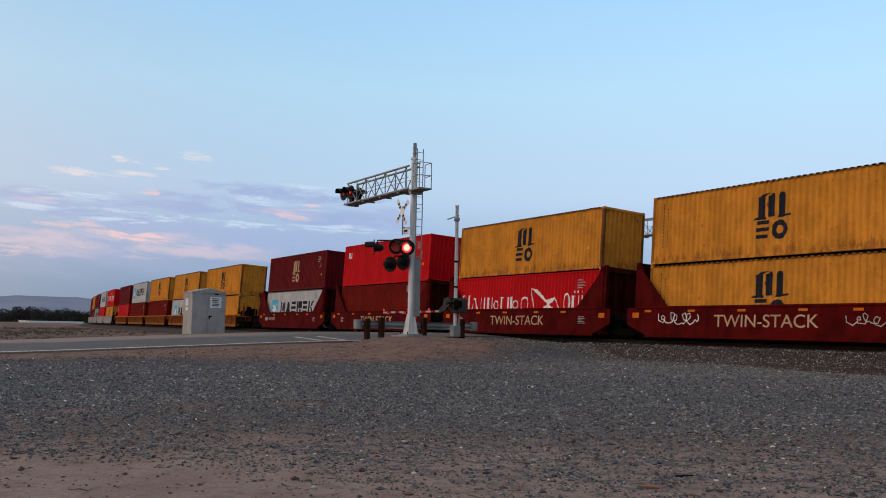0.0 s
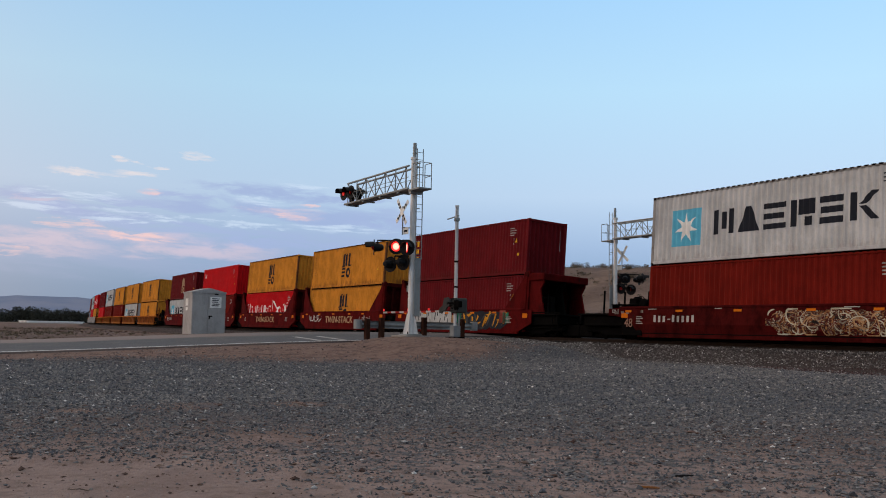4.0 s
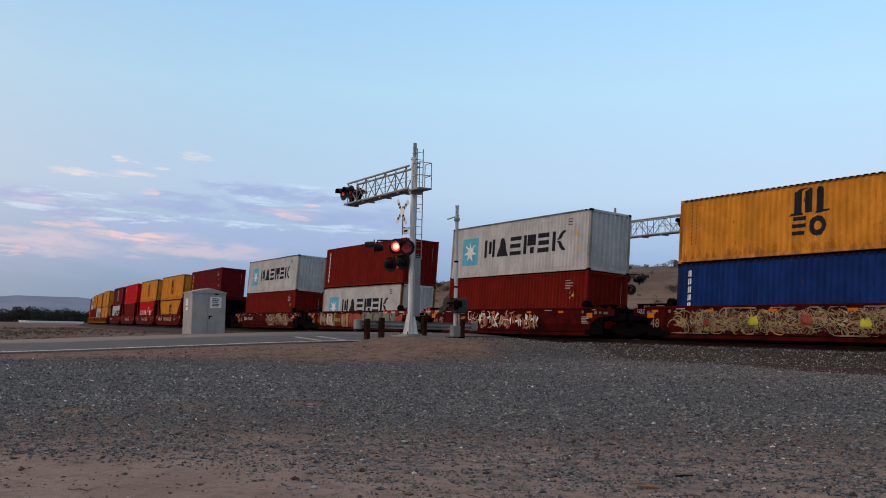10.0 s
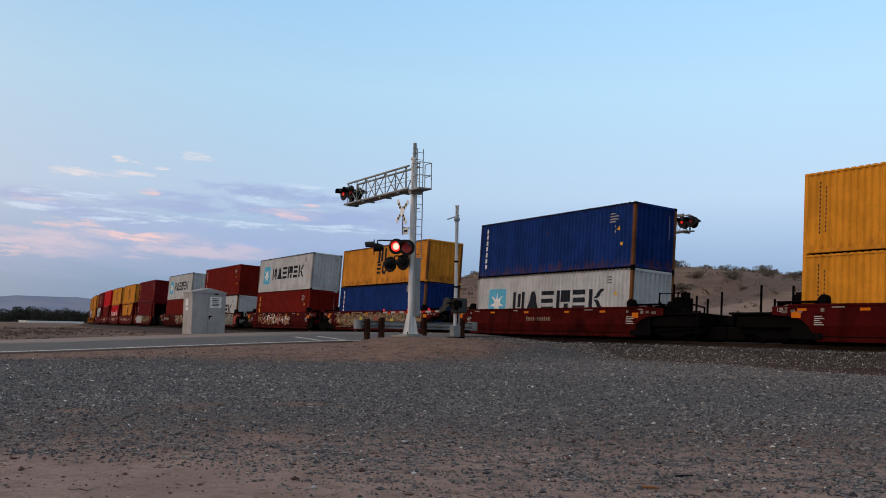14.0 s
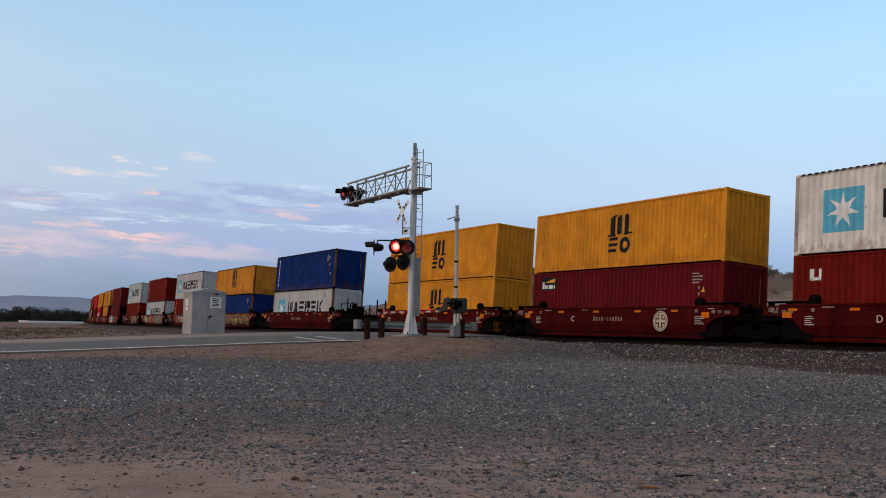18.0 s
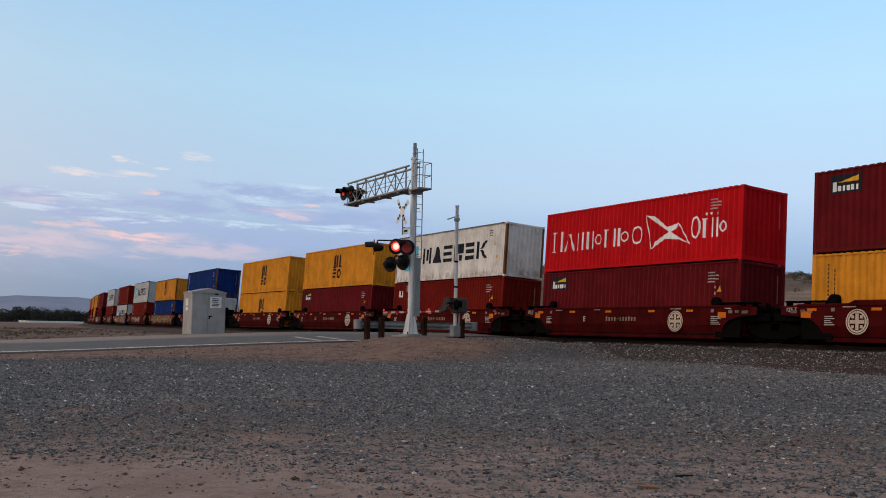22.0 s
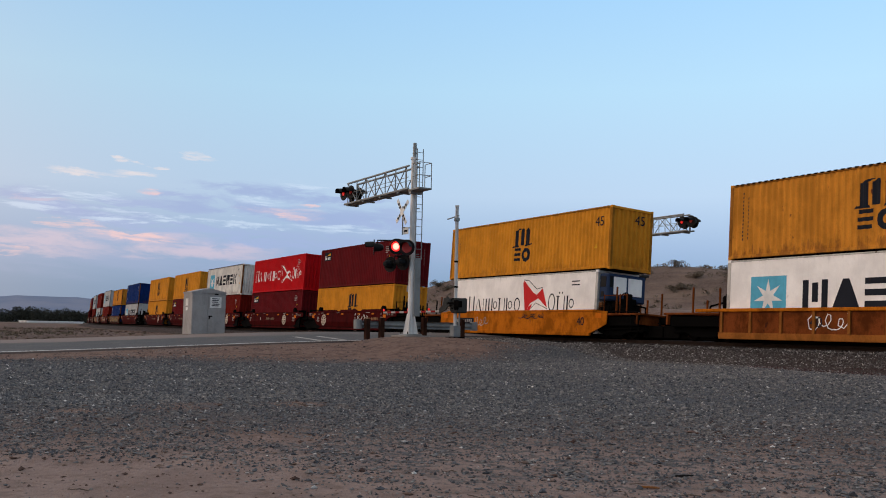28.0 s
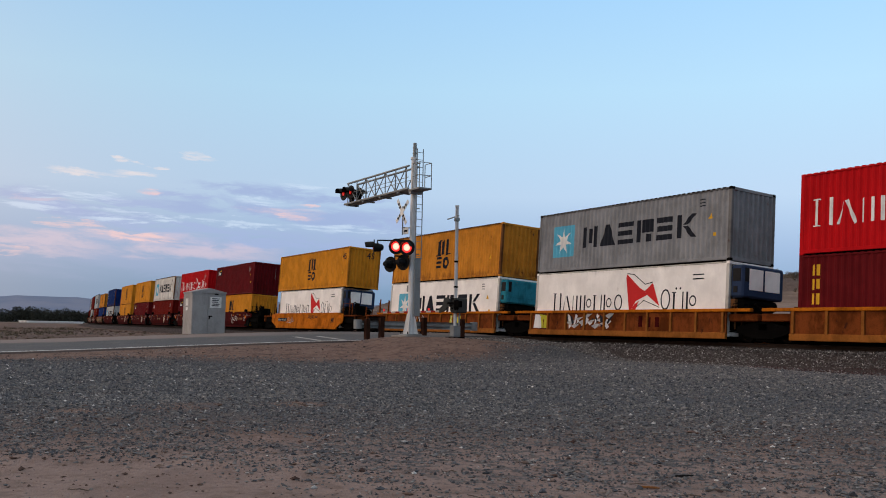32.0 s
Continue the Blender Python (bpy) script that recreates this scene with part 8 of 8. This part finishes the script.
# darker knots of stones where the gravel thins out towards the sand
r = np.random.RandomState(51)
cx, cy = r.uniform(-20, -3, 5200), r.uniform(-1, 14, 5200)
fw = -0.865 * cx + 0.502 * cy
eg = 9.0 - 2.3 * smooth(-3.0, 1.5, 0.502 * cx + 0.865 * cy)
ok = (fw > eg - 0.6 + 1.0 * r.rand(5200)) & (fw < 17) & (cy < 4 - 1.6 * cx) & (r.rand(5200) < bareness(cx, cy))
cx, cy = cx[ok], cy[ok]
per = 16
kx = np.repeat(cx, per) + r.normal(size=len(cx) * per) * np.repeat(r.uniform(0.05, 0.2, len(cx)), per)
ky = np.repeat(cy, per) + r.normal(size=len(cx) * per) * np.repeat(r.uniform(0.05, 0.2, len(cx)), per)
ks = np.clip(r.lognormal(math.log(0.026), 0.45, len(kx)), 0.01, 0.075)
X, Y, size = np.concatenate([X, kx]), np.concatenate([Y, ky]), np.concatenate([size, ks])
stone_field("gravel", "loose grey gravel with pale chips over the yard", X, Y, land(X, Y), size, MAT["gravel"], 3)
X, Y, r = scatter(4, 80000, -66, 8, TRACK_Y - 4.3, TRACK_Y - 0.9)
dd = off_track(X, Y)
keep = (X > -39.9) | (X < ROAD_X0 - 0.8)
X, Y = X[keep], Y[keep]
size = np.random.RandomState(5).uniform(0.03, 0.085, len(X))
low = (Y < TRACK_Y - 3.0 + 0.35 * lumps(X, Y, 0.8, 41)) & (X + 3 * lumps(X, Y, 0.9, 42) > -24)
stone_field("ballast", "grey crushed ballast along the rails", X[~low], Y[~low], land(X[~low], Y[~low]), size[~low], MAT["ballast"], 6, 0.8)
stone_field("foot_ballast", "rust-brown stones at the foot of the ballast", X[low], Y[low], land(X[low], Y[low]), size[low], MAT["red_ballast"], 16, 0.8)
X, Y, r = scatter(7, 17000, -22, 2, -3, 14)
d = np.hypot(X, Y)
keep = (d > 3) & (d < 16)
X, Y = X[keep], Y[keep]
size = np.clip(np.random.RandomState(8).lognormal(math.log(0.020), 0.62, len(X)), 0.007, 0.11)
stone_field("earth_clods", "dark clods and bits of rock on the sand", X, Y, land(X, Y), size, MAT["clod"], 9, 0.4)


# stones strewn over the sandy verge and the mound
X, Y, r = scatter(71, 26000, -36, -22, -8, 25)
keep = (X < verge_x(Y) + 1.5) & (off_track(X, Y) < -3.2) & (X > ROAD_X1 + 0.1) & (r.rand(len(X)) < np.clip(0.35 + 0.5 * lumps(X, Y, 0.7, 72) + 0.4 * lumps(X, Y, 2.0, 73), 0.05, 1))
X, Y = X[keep], Y[keep]
size = np.clip(np.random.RandomState(74).lognormal(math.log(0.032), 0.6, len(X)), 0.012, 0.13)
stone_field("verge_stones", "small brown stones and clods on the sandy verge", X, Y, land(X, Y), size, MAT["verge_stone"], 75, 0.5)


# rough waste ground across the road
X, Y, r = scatter(61, 30000, -140, -45, -25, 26)
d = off_track(X, Y)
keep = (d < -4.5) & (r.rand(len(X)) < np.clip(0.18 + 0.6 * lumps(X, Y, 0.25, 62) + 0.3 * lumps(X, Y, 0.9, 63), 0.03, 1)) & ~((np.abs(X + 46.2) < 1.3) & (np.abs(Y - 13.1) < 1.3))
X, Y = X[keep], Y[keep]
size = np.clip(np.random.RandomState(64).lognormal(math.log(0.10), 0.6, len(X)), 0.03, 0.5)
stone_field("rubble", "dark clods and rubble on the waste ground", X, Y, land(X, Y), size, MAT["clod"], 65, 0.45)
r = np.random.RandomState(66)
wx, wy = r.uniform(-170, -46, 3000), r.uniform(-30, 24, 3000)
wk = (off_track(wx, wy) < -5) & (r.rand(3000) < np.clip(0.25 + 0.7 * lumps(wx, wy, 0.2, 67), 0.02, 1))
wc = np.stack([wx, wy, land(wx, wy) + 0.05], -1)[wk]
co, tr = flakes(wc, r.uniform(0.10, 0.32, len(wc)), 30, r, 0.35)
weeds = new("dry_weeds", fast_mesh("dry_weeds", co, tr, False))
weeds.data.materials.append(MAT["shrub"])
tagged(weeds, "low dry weeds on the waste ground", "plants", kind="stuff")


# litter on the sand
def litter(name, label, x, y, rz, shape, mat):
    ob = part(name, shape, mat, None)
    ob.matrix_basis = pose(x, y, float(land(x, y)) + 0.012, 0, 0, rz)
    tagged(ob, label, "litter")


litter("stick", "charred black stick lying on the gravel", -6.31, 6.21, 62, Shape().rod((-0.08, 0, 0.006), (0.01, 0.008, 0.010), 0.010, 7, 0.009).rod((0.01, 0.008, 0.010), (0.085, 0, 0.014), 0.009, 7, 0.005), MAT["black"])
litter("wood_scrap", "splintered brown wood scrap on the gravel", -5.99, 5.48, 40, Shape().box(-0.075, -0.014, -0.004, 0.075, 0.014, 0.012, 0.003).box(0.06, -0.008, -0.002, 0.10, 0.009, 0.008, 0.002), MAT["rust_edge"])
tw = Shape()
rs = np.random.RandomState(40)
for i in range(160):
    x, y = rs.uniform(-18, -3), rs.uniform(0, 11)
    if y > 3 - 1.5 * x or math.hypot(x, y) < 4:
        continue
    a, ln = rs.uniform(0, 6.28), rs.uniform(0.05, 0.2)
    z = float(land(x, y)) + 0.012
    mid_p = (x + ln * 0.5 * math.cos(a), y + ln * 0.5 * math.sin(a), z + 0.008)
    tw.rod((x, y, z), mid_p, 0.005, 5)
    tw.rod(mid_p, (x + ln * math.cos(a + 0.25), y + ln * math.sin(a + 0.25), z), 0.005, 5, 0.002)
tagged(part("twigs", tw, MAT["twig"], None), "thin dry twigs scattered on the sand", "twigs", kind="stuff")


motions()
